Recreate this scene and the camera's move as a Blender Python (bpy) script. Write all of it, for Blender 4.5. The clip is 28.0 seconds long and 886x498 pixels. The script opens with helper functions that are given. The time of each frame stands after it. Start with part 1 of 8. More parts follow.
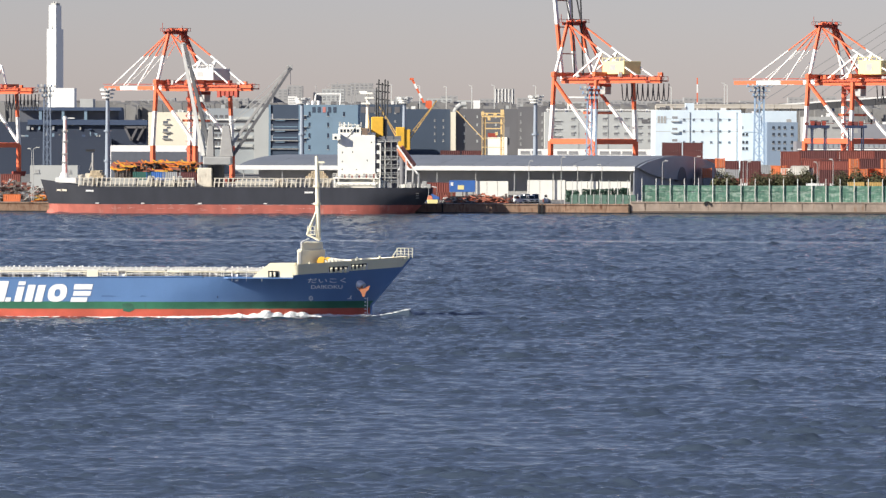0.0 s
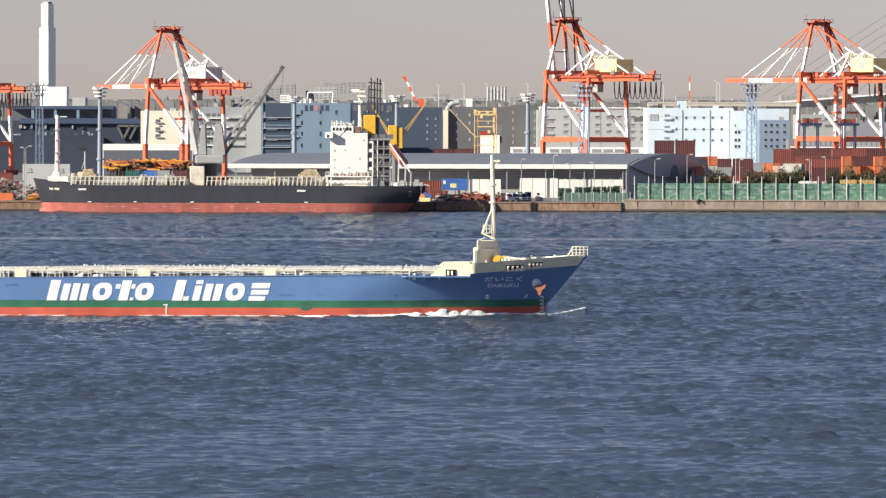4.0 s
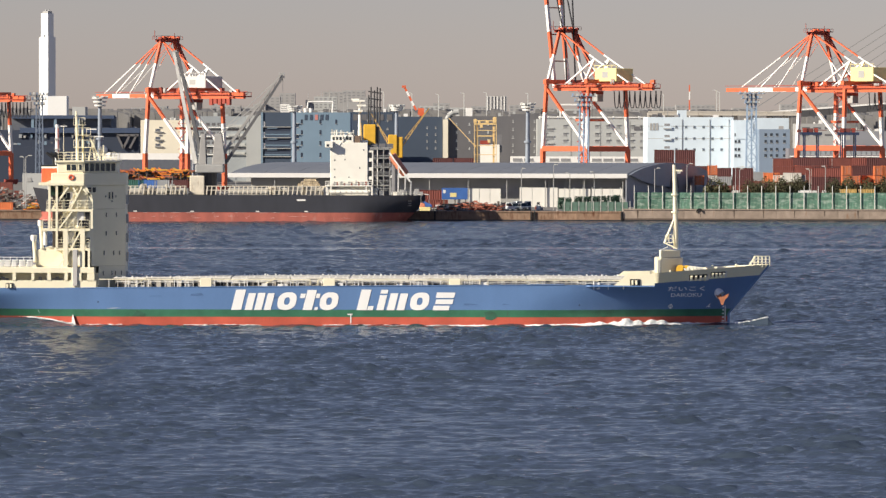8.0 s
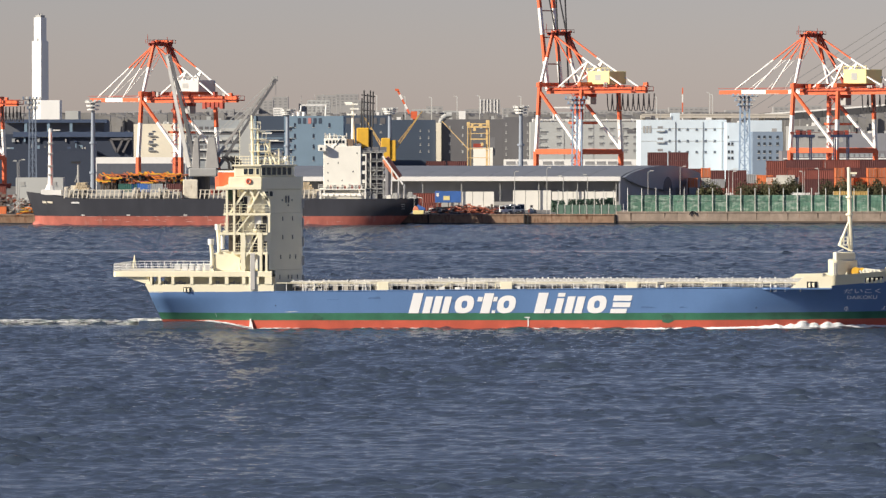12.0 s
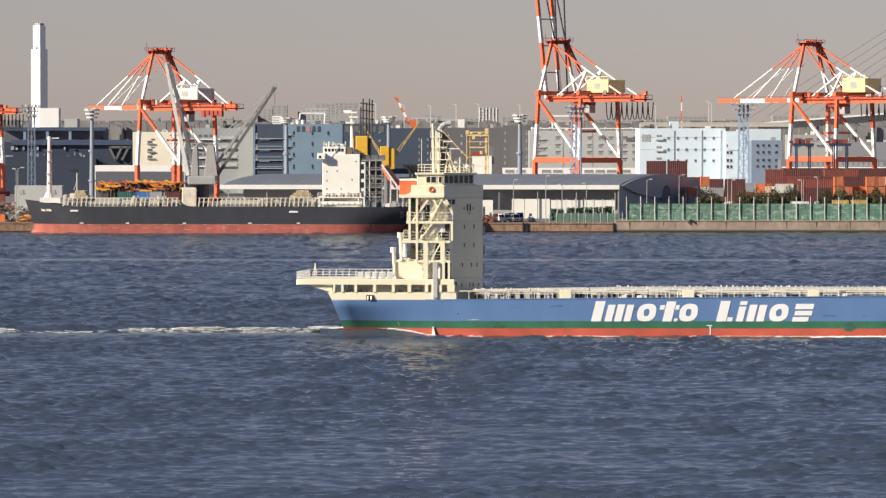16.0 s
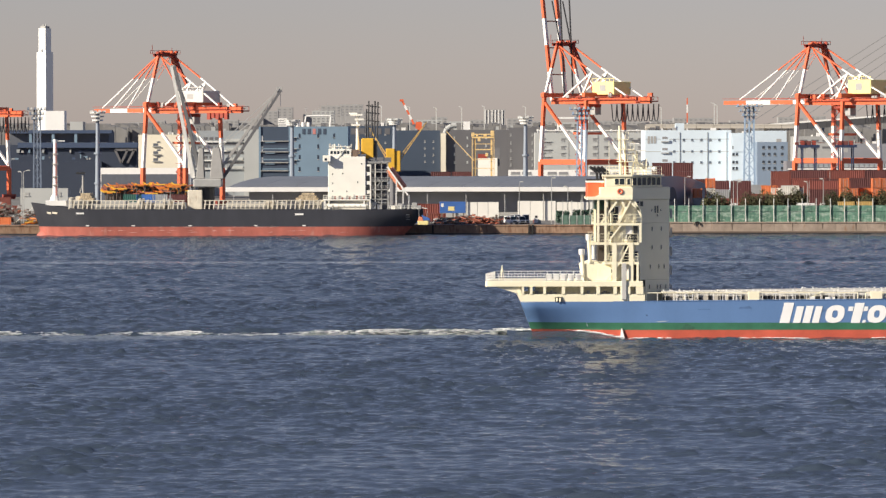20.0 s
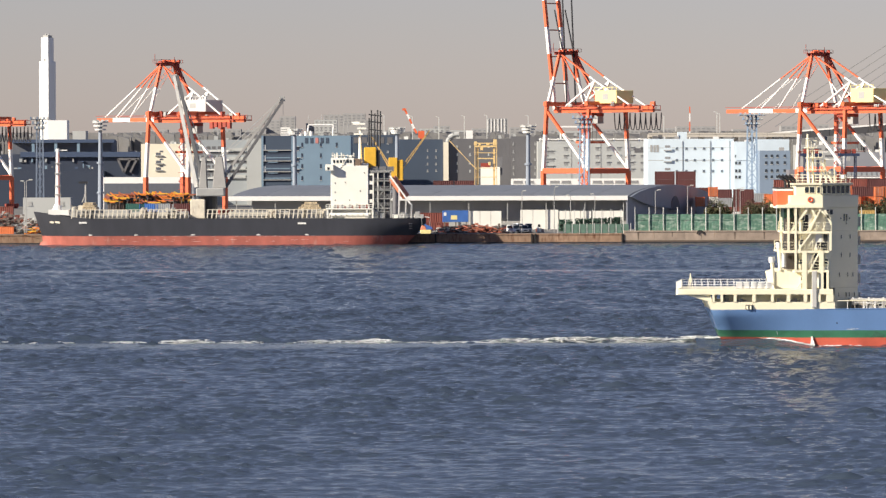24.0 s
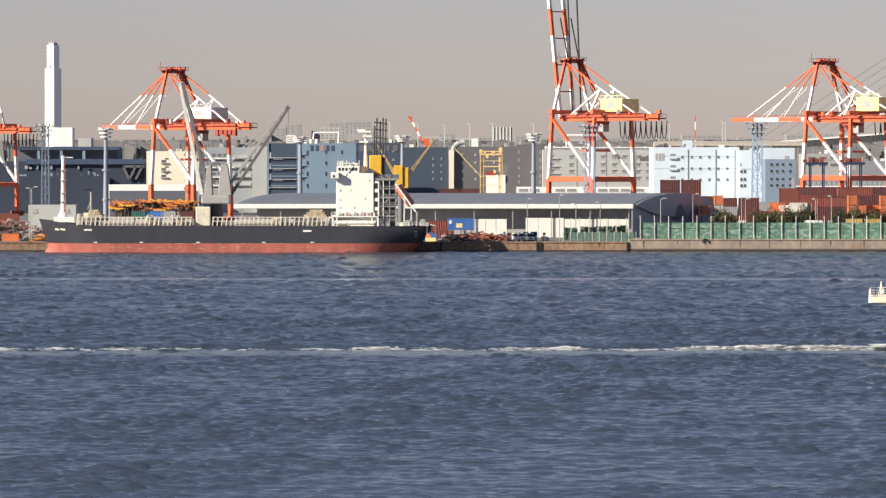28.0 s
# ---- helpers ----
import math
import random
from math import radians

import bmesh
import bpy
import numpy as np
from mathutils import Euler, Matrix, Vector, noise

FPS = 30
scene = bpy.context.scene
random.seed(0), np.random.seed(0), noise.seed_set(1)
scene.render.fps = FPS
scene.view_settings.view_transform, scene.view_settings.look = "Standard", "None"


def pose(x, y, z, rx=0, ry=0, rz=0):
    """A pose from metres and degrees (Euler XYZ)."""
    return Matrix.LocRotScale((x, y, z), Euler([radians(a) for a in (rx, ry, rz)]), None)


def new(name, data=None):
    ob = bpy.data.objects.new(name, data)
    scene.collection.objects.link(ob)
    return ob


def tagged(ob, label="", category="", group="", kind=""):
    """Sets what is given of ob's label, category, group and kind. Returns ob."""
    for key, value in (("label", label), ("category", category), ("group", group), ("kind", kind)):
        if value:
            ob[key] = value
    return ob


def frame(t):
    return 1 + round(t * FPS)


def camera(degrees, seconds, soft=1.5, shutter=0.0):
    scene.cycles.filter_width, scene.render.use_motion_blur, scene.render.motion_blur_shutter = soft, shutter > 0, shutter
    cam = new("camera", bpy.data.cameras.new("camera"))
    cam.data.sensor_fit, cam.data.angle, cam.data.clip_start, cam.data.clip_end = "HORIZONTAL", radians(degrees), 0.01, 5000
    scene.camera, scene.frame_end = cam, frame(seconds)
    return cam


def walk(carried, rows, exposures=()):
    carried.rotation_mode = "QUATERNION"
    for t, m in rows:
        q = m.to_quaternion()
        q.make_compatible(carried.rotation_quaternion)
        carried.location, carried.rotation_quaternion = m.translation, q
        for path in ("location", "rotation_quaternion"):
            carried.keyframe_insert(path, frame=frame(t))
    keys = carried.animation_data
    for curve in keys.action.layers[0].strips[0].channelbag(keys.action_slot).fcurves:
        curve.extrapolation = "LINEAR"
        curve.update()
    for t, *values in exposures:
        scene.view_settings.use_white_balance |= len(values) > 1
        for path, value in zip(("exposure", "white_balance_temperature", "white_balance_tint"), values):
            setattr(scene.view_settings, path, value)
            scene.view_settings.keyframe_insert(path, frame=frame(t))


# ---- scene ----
# The camera stands on a quayside deck about 21 m above the water and is panned a little by hand.
EYE = (0.0, 0.0, 21.5)
PAN = [  # seconds, turn, tilt, lean (degrees)
    (0, 0.056, 88.661, 0.20),
    (0.5, 0.049, 88.649, 0.19),
    (1, 0.058, 88.615, 0.17),
    (1.5, 0.033, 88.579, 0.12),
    (2, 0.001, 88.571, 0.06),
    (2.5, -0.030, 88.585, 0.19),
    (3, -0.019, 88.608, 0.13),
    (3.5, -0.030, 88.627, 0.13),
    (5.5, 0.000, 88.665, 0.14),
    (6, 0.008, 88.670, 0.19),
    (6.5, 0.019, 88.665, 0.14),
    (7, -0.002, 88.693, 0.16),
    (7.5, -0.047, 88.725, 0.15),
    (8, -0.029, 88.746, 0.12),
    (8.5, -0.021, 88.740, 0.17),
    (9, -0.028, 88.754, 0.12),
    (9.5, -0.017, 88.761, 0.05),
    (10, -0.007, 88.779, 0.04),
    (10.5, 0.005, 88.758, -0.09),
    (11, -0.003, 88.749, 0.03),
    (11.5, -0.062, 88.766, -0.03),
    (12, -0.103, 88.782, -0.02),
    (12.5, -0.102, 88.779, -0.02),
    (14.5, -0.066, 88.838, 0.04),
    (15, -0.096, 88.853, 0.12),
    (15.5, -0.115, 88.865, 0.07),
    (16, -0.116, 88.876, 0.04),
    (16.5, -0.105, 88.891, 0.00),
    (17, -0.095, 88.890, -0.04),
    (17.5, -0.084, 88.908, -0.01),
    (18, -0.109, 88.902, -0.05),
    (18.5, -0.118, 88.899, -0.02),
    (19, -0.105, 88.894, -0.07),
    (19.5, -0.075, 88.890, -0.04),
    (20, -0.050, 88.901, -0.05),
    (20.5, -0.065, 88.899, -0.01),
    (21, -0.090, 88.916, 0.02),
    (21.5, -0.109, 88.967, 0.07),
    (23.5, 0.000, 88.977, -0.03),
    (24, -0.019, 89.002, -0.11),
    (24.5, -0.037, 89.025, -0.05),
    (25, -0.016, 89.029, -0.07),
    (25.5, -0.009, 89.013, 0.02),
    (26, 0.020, 89.026, -0.02),
    (26.5, 0.041, 89.032, 0.04),
    (27, 0.012, 89.048, 0.03),
    (27.5, 0.023, 89.064, -0.01),
    (28, 0.040, 89.092, 0.01),
]
cam = camera(10, 28.0, soft=1.35)
walk(cam, [(t, pose(*EYE, tilt, 0, turn) @ pose(0, 0, 0, 0, 0, lean)) for t, turn, tilt, lean in PAN],
     exposures=[(0, 0.78, 5900, 14), (3.5, 0.74, 6000, 14), (6, 0.66, 6100, 14), (8, 0.52, 6250, 15), (17, 0.49, 6250, 15), (20, 0.54, 6250, 15), (24, 0.68, 6200, 15), (28, 0.68, 6200, 15)])

# ---- world and sun ----
SUN_HEIGHT, SUN_SIDE = 27.0, 61.0  # degrees above the horizon; degrees to the left of straight behind the camera
world = bpy.data.worlds.new("sky")
scene.world = world
world.use_nodes = True
wn = world.node_tree
sky = wn.nodes.new("ShaderNodeTexSky")
sky.sky_type, sky.sun_disc = "NISHITA", False
sky.sun_elevation, sky.sun_rotation = radians(SUN_HEIGHT), radians(180 + SUN_SIDE)
sky.air_density, sky.dust_density, sky.ozone_density = 1.0, 0.25, 1.0
tint = wn.nodes.new("ShaderNodeMix")  # winter haze takes the green out of the sky's light
tint.data_type, tint.blend_type = "RGBA", "MULTIPLY"
tint.inputs[0].default_value = 1.0
tint.inputs[7].default_value = (0.975, 0.925, 1.115, 1)
pale = wn.nodes.new("ShaderNodeHueSaturation")
pale.inputs["Saturation"].default_value = 0.85
wn.links.new(sky.outputs[0], pale.inputs["Color"])
wn.links.new(pale.outputs[0], tint.inputs[6])
wn.links.new(tint.outputs[2], wn.nodes["Background"].inputs[0])
wn.nodes["Background"].inputs[1].default_value = 0.045
sun = new("sun", bpy.data.lights.new("sun", "SUN"))
sun.data.energy, sun.data.angle, sun.data.color = 5.0, radians(0.55), (1.0, 0.905, 0.70)
toward = Vector((-math.sin(radians(SUN_SIDE)) * math.cos(radians(SUN_HEIGHT)), -math.cos(radians(SUN_SIDE)) * math.cos(radians(SUN_HEIGHT)), math.sin(radians(SUN_HEIGHT))))
sun.rotation_mode = "QUATERNION"
sun.rotation_quaternion = toward.to_track_quat("Z", "Y")

# ---- materials ----
def mat(name, rgb, rough=0.6, metal=0.0, vary=0.12, size=1.5, grain=18.0, bump=0.15, rust=0.0, rust_rgb=(0.16, 0.07, 0.035), piece=0.0, streak=1.0):
    """Painted or worn surface: base colour with broad stains and fine grain, optional rust in streaks, a little relief."""
    m = bpy.data.materials.new(name)
    m.use_nodes = True
    nt = m.node_tree
    nd, ln = nt.nodes, nt.links
    b = nd["Principled BSDF"]
    co = nd.new("ShaderNodeTexCoord")
    place = co.outputs["Object"]
    if piece:  # each piece takes its own part of the pattern
        own, far, shift = nd.new("ShaderNodeObjectInfo"), nd.new("ShaderNodeMath"), nd.new("ShaderNodeVectorMath")
        far.operation, far.inputs[1].default_value = "MULTIPLY", 61.0
        ln.new(own.outputs["Random"], far.inputs[0])
        ln.new(place, shift.inputs[0])
        ln.new(far.outputs[0], shift.inputs[1])
        place = shift.outputs[0]
    mp = nd.new("ShaderNodeMapping")
    mp.inputs["Scale"].default_value = (1, 1, streak)
    ln.new(place, mp.inputs["Vector"])
    n1, n2 = nd.new("ShaderNodeTexNoise"), nd.new("ShaderNodeTexNoise")
    n1.inputs["Scale"].default_value, n1.inputs["Detail"].default_value = 1.0 / size, 5
    n2.inputs["Scale"].default_value, n2.inputs["Detail"].default_value = grain / size, 3
    ln.new(mp.outputs[0], n1.inputs["Vector"])
    ln.new(place, n2.inputs["Vector"])
    add = nd.new("ShaderNodeMath")
    add.operation = "MULTIPLY_ADD"
    add.inputs[1].default_value = 0.35
    ln.new(n2.outputs["Fac"], add.inputs[0])
    ln.new(n1.outputs["Fac"], add.inputs[2])
    ramp = nd.new("ShaderNodeMapRange")
    ramp.inputs["From Min"].default_value, ramp.inputs["From Max"].default_value = 0.35, 1.0
    ramp.inputs["To Min"].default_value, ramp.inputs["To Max"].default_value = 1.0 - vary, 1.0 + vary
    ln.new(add.outputs[0], ramp.inputs["Value"])
    hue = nd.new("ShaderNodeHueSaturation")
    hue.inputs["Color"].default_value = (*rgb, 1)
    last = ramp.outputs[0]
    if piece:
        oi = nd.new("ShaderNodeObjectInfo")
        pr = nd.new("ShaderNodeMapRange")
        pr.inputs["To Min"].default_value, pr.inputs["To Max"].default_value = 1 - piece, 1 + piece
        ln.new(oi.outputs["Random"], pr.inputs["Value"])
        mu = nd.new("ShaderNodeMath")
        mu.operation = "MULTIPLY"
        ln.new(last, mu.inputs[0])
        ln.new(pr.outputs[0], mu.inputs[1])
        last = mu.outputs[0]
    ln.new(last, hue.inputs["Value"])
    col = hue.outputs[0]
    if rust:
        n3 = nd.new("ShaderNodeTexNoise")
        mp3 = nd.new("ShaderNodeMapping")
        mp3.inputs["Scale"].default_value = (1, 1, 0.25)
        ln.new(place, mp3.inputs["Vector"])
        ln.new(mp3.outputs[0], n3.inputs["Vector"])
        n3.inputs["Scale"].default_value, n3.inputs["Detail"].default_value = 2.2 / size, 8
        rr = nd.new("ShaderNodeMapRange")
        rr.inputs["From Min"].default_value, rr.inputs["From Max"].default_value = 0.72 - 0.25 * rust, 0.80 - 0.1 * rust
        ln.new(n3.outputs["Fac"], rr.inputs["Value"])
        mx = nd.new("ShaderNodeMix")
        mx.data_type = "RGBA"
        ln.new(rr.outputs[0], mx.inputs[0])
        ln.new(col, mx.inputs[6])
        mx.inputs[7].default_value = (*rust_rgb, 1)
        col = mx.outputs[2]
    ln.new(col, b.inputs["Base Color"])
    b.inputs["Roughness"].default_value, b.inputs["Metallic"].default_value = rough, metal
    if bump:
        bp = nd.new("ShaderNodeBump")
        bp.inputs["Strength"].default_value, bp.inputs["Distance"].default_value = bump, 0.03
        ln.new(add.outputs[0], bp.inputs["Height"])
        ln.new(bp.outputs[0], b.inputs["Normal"])
    return m


def glass(name, rgb=(0.02, 0.03, 0.04), rough=0.08):
    m = bpy.data.materials.new(name)
    m.use_nodes = True
    b = m.node_tree.nodes["Principled BSDF"]
    b.inputs["Base Color"].default_value, b.inputs["Roughness"].default_value = (*rgb, 1), rough
    b.inputs["IOR"].default_value = 1.5
    return m


def water_material():
    m = bpy.data.materials.new("harbour water")
    m.use_nodes = True
    nd, ln = m.node_tree.nodes, m.node_tree.links
    b = nd["Principled BSDF"]
    b.inputs["Base Color"].default_value = (0.044, 0.061, 0.088, 1)
    b.inputs["Roughness"].default_value, b.inputs["IOR"].default_value = 0.14, 1.33
    co = nd.new("ShaderNodeTexCoord")
    out = None
    # smooth slicks left by earlier wakes: bands across the fairway where the ripples are damped
    sep = nd.new("ShaderNodeSeparateXYZ")
    wob = nd.new("ShaderNodeTexNoise")
    wob.inputs["Scale"].default_value, wob.inputs["Detail"].default_value = 0.03, 5
    ln.new(co.outputs["Object"], sep.inputs[0])
    ln.new(co.outputs["Object"], wob.inputs["Vector"])
    ramp = nd.new("ShaderNodeValToRGB")
    pos = nd.new("ShaderNodeMath")
    pos.operation = "MULTIPLY_ADD"
    pos.inputs[1].default_value = 26.0
    ln.new(wob.outputs["Fac"], pos.inputs[0])
    ln.new(sep.outputs["Y"], pos.inputs[2])
    scl = nd.new("ShaderNodeMapRange")
    scl.inputs["From Min"].default_value, scl.inputs["From Max"].default_value = 940.0, 1090.0
    ln.new(pos.outputs[0], scl.inputs["Value"])
    ln.new(scl.outputs[0], ramp.inputs[0])
    el = ramp.color_ramp.elements
    el[0].position, el[0].color = 0.0, (1, 1, 1, 1)
    el[1].position, el[1].color = 1.0, (1, 1, 1, 1)
    for p_, v_ in ((0.30, 1.0), (0.36, 0.3), (0.43, 0.3), (0.48, 1.0), (0.70, 1.0), (0.74, 0.6), (0.78, 1.0)):
        e = el.new(p_)
        e.color = (v_, v_, v_, 1)
    for scale, stretch, strength, dist in ((0.45, 1.6, 0.30, 0.35), (0.9, 1.0, 0.25, 0.25), (3.4, 0.7, 0.42, 0.12)):
        mp = nd.new("ShaderNodeMapping")
        mp.inputs["Scale"].default_value = (0.45, stretch, 1)
        tx = nd.new("ShaderNodeTexNoise")
        tx.inputs["Scale"].default_value, tx.inputs["Detail"].default_value, tx.inputs["Roughness"].default_value = scale, 4, 0.6
        ln.new(co.outputs["Object"], mp.inputs[0])
        ln.new(mp.outputs[0], tx.inputs["Vector"])
        bp = nd.new("ShaderNodeBump")
        bp.inputs["Strength"].default_value, bp.inputs["Distance"].default_value = strength, dist
        ln.new(tx.outputs["Fac"], bp.inputs["Height"])
        calm = nd.new("ShaderNodeMath")
        calm.operation = "MULTIPLY"
        ln.new(ramp.outputs["Color"], calm.inputs[0])
        ruffle = nd.new("ShaderNodeMapRange")  # the open far side of the fairway is more ruffled
        ruffle.inputs["From Min"].default_value, ruffle.inputs["From Max"].default_value = 520.0, 1100.0
        ruffle.inputs["To Min"].default_value, ruffle.inputs["To Max"].default_value = strength, strength * 4.0
        ln.new(sep.outputs["Y"], ruffle.inputs["Value"])
        ln.new(ruffle.outputs[0], calm.inputs[1])
        ln.new(calm.outputs[0], bp.inputs["Strength"])
        if out:
            ln.new(out, bp.inputs["Normal"])
        out = bp.outputs[0]
    ln.new(out, b.inputs["Normal"])
    return m


WATER = water_material()
FOAM = mat("sea foam", (0.86, 0.87, 0.87), 0.8, vary=0.15, size=0.8, bump=0.5)
CREAM = mat("cream ship paint", (0.87, 0.81, 0.605), 0.45, vary=0.06, size=2.5, rust=0.12, rust_rgb=(0.42, 0.30, 0.16))
SHIP_BLUE = mat("blue hull paint", (0.118, 0.216, 0.42), 0.4, vary=0.10, size=3.0, streak=0.4, rust=0.1, rust_rgb=(0.07, 0.13, 0.26))
SHIP_GREEN = mat("green hull paint", (0.035, 0.15, 0.085), 0.55, vary=0.3, size=1.5, rust=0.25, rust_rgb=(0.05, 0.10, 0.07))
BOOT_RED = mat("red antifouling paint", (0.49, 0.095, 0.055), 0.6, vary=0.25, size=2.5, rust=0.3, rust_rgb=(0.30, 0.06, 0.04))
WHITE = mat("white paint", (0.80, 0.79, 0.76), 0.5, vary=0.05, size=2.0)
STEEL_GREY = mat("grey painted steel", (0.36, 0.36, 0.35), 0.55, vary=0.12)
DECK_GREY = mat("grey deck paint", (0.40, 0.39, 0.36), 0.65, vary=0.15, rust=0.2)
BLACK = mat("black paint", (0.025, 0.025, 0.028), 0.5)
GLASS = glass("dark window glass")
HULL_BLACK = mat("dark hull paint", (0.040, 0.042, 0.052), 0.5, vary=0.2, size=3, streak=0.4, rust=0.1, rust_rgb=(0.08, 0.06, 0.055))
HULL_RED = mat("faded red bottom paint", (0.40, 0.115, 0.085), 0.65, vary=0.35, size=2.5, streak=0.5, rust=0.5, rust_rgb=(0.45, 0.21, 0.17))
CRANE_RED = mat("orange-red crane paint", (0.66, 0.13, 0.05), 0.5, vary=0.12, size=2, rust=0.1)
CRANE_DARK = mat("dull red steel", (0.30, 0.05, 0.03), 0.6, vary=0.2)
YELLOW = mat("yellow machine paint", (0.72, 0.42, 0.04), 0.5, vary=0.12)
PALE_YELLOW = mat("pale yellow panels", (0.80, 0.68, 0.30), 0.55, vary=0.06)
ASPHALT = mat("yard concrete and asphalt", (0.17, 0.165, 0.155), 0.9, vary=0.25, size=6)


# ---- mesh helpers ----
def box(bm, x0, x1, y0, y1, z0, z1):
    v = [bm.verts.new((x, y, z)) for z in (z0, z1) for x, y in ((x0, y0), (x1, y0), (x1, y1), (x0, y1))]
    for q in ((0, 3, 2, 1), (4, 5, 6, 7), (0, 1, 5, 4), (1, 2, 6, 5), (2, 3, 7, 6), (3, 0, 4, 7)):
        bm.faces.new([v[i] for i in q])
    return bm


def bar(bm, p, q, r, sides=4, r2=None):
    """A bar of a given half thickness from p to q."""
    p, q = Vector(p), Vector(q)
    d = (q - p).normalized()
    u = d.cross(Vector((0, 0, 1)) if abs(d.z) < 0.9 else Vector((0, 1, 0))).normalized()
    w = d.cross(u)
    rings = []
    for c, rad in ((p, r), (q, r if r2 is None else r2)):
        rings.append([bm.verts.new(c + rad * (1.3 if sides == 4 else 1) * (math.cos(a) * u + math.sin(a) * w)) for a in [math.pi / sides + 2 * math.pi * i / sides for i in range(sides)]])
    for i in range(sides):
        j = (i + 1) % sides
        bm.faces.new((rings[0][i], rings[0][j], rings[1][j], rings[1][i]))
    bm.faces.new(rings[0][::-1])
    bm.faces.new(rings[1])
    return bm


def slab(bm, outline, a0, a1, axis="y"):
    """A flat outline (two numbers a corner) given thickness along one axis."""
    def at(p, a):
        return {"y": (p[0], a, p[1]), "x": (a, p[0], p[1]), "z": (p[0], p[1], a)}[axis]
    lo, hi = [bm.verts.new(at(p, a0)) for p in outline], [bm.verts.new(at(p, a1)) for p in outline]
    n = len(outline)
    bm.faces.new(lo[::-1])
    bm.faces.new(hi)
    for i in range(n):
        j = (i + 1) % n
        bm.faces.new((lo[i], lo[j], hi[j], hi[i]))
    return bm


def ball(bm, c, r, squash=1.0, n=8):
    m = Matrix.Translation(c) @ Matrix.Diagonal((r, r, r * squash, 1))
    bmesh.ops.create_uvsphere(bm, u_segments=n, v_segments=max(4, n // 2 + 1), radius=1, matrix=m)
    return bm


def finish(bm, name, material, bevel=0.0, smooth=False):
    bmesh.ops.recalc_face_normals(bm, faces=bm.faces)
    if bevel:
        bmesh.ops.bevel(bm, geom=list(bm.edges), offset=bevel, segments=1, affect="EDGES", clamp_overlap=True)
    me = bpy.data.meshes.new(name)
    bm.to_mesh(me)
    bm.free()
    for mt in (material if isinstance(material, (list, tuple)) else [material]):
        me.materials.append(mt)
    if smooth:
        me.polygons.foreach_set("use_smooth", [True] * len(me.polygons))
    return me


def part(name, bm, material, parent, label="", bevel=0.0, smooth=False):
    ob = new(name, finish(bm, name, material, bevel, smooth))
    ob.parent = parent
    if label:
        ob["label"] = label
    return ob


def again(ob, x=0.0, y=0.0, z=0.0, turn=0.0, parent=None):
    """The same mesh once more, moved by x, y, z within its parent."""
    o = new(ob.name.split(".")[0], ob.data)
    o.parent = parent or ob.parent
    o.location = (ob.location.x + x, ob.location.y + y, ob.location.z + z)
    o.rotation_euler = (0, 0, radians(turn))
    for key in ("label", "kind"):
        if key in ob:
            o[key] = ob[key]
    return o


def thing(name, x, y, z, label, category, group="", turn=0.0, kind=""):
    ob = new(name)
    ob.matrix_basis = pose(x, y, z, 0, 0, turn)
    ob.empty_display_size = 0.5
    return tagged(ob, label, category, group, kind)


def solid(name, bm, material, label, category, group="", kind="", at=(0, 0, 0), turn=0.0, bevel=0.0, smooth=False):
    ob = new(name, finish(bm, name, material, bevel, smooth))
    ob.matrix_basis = pose(*at, 0, 0, turn)
    return tagged(ob, label, category, group, kind)


def B():
    return bmesh.new()

# ---- water and land ----
QUAY = 1316.0  # distance of the far quay


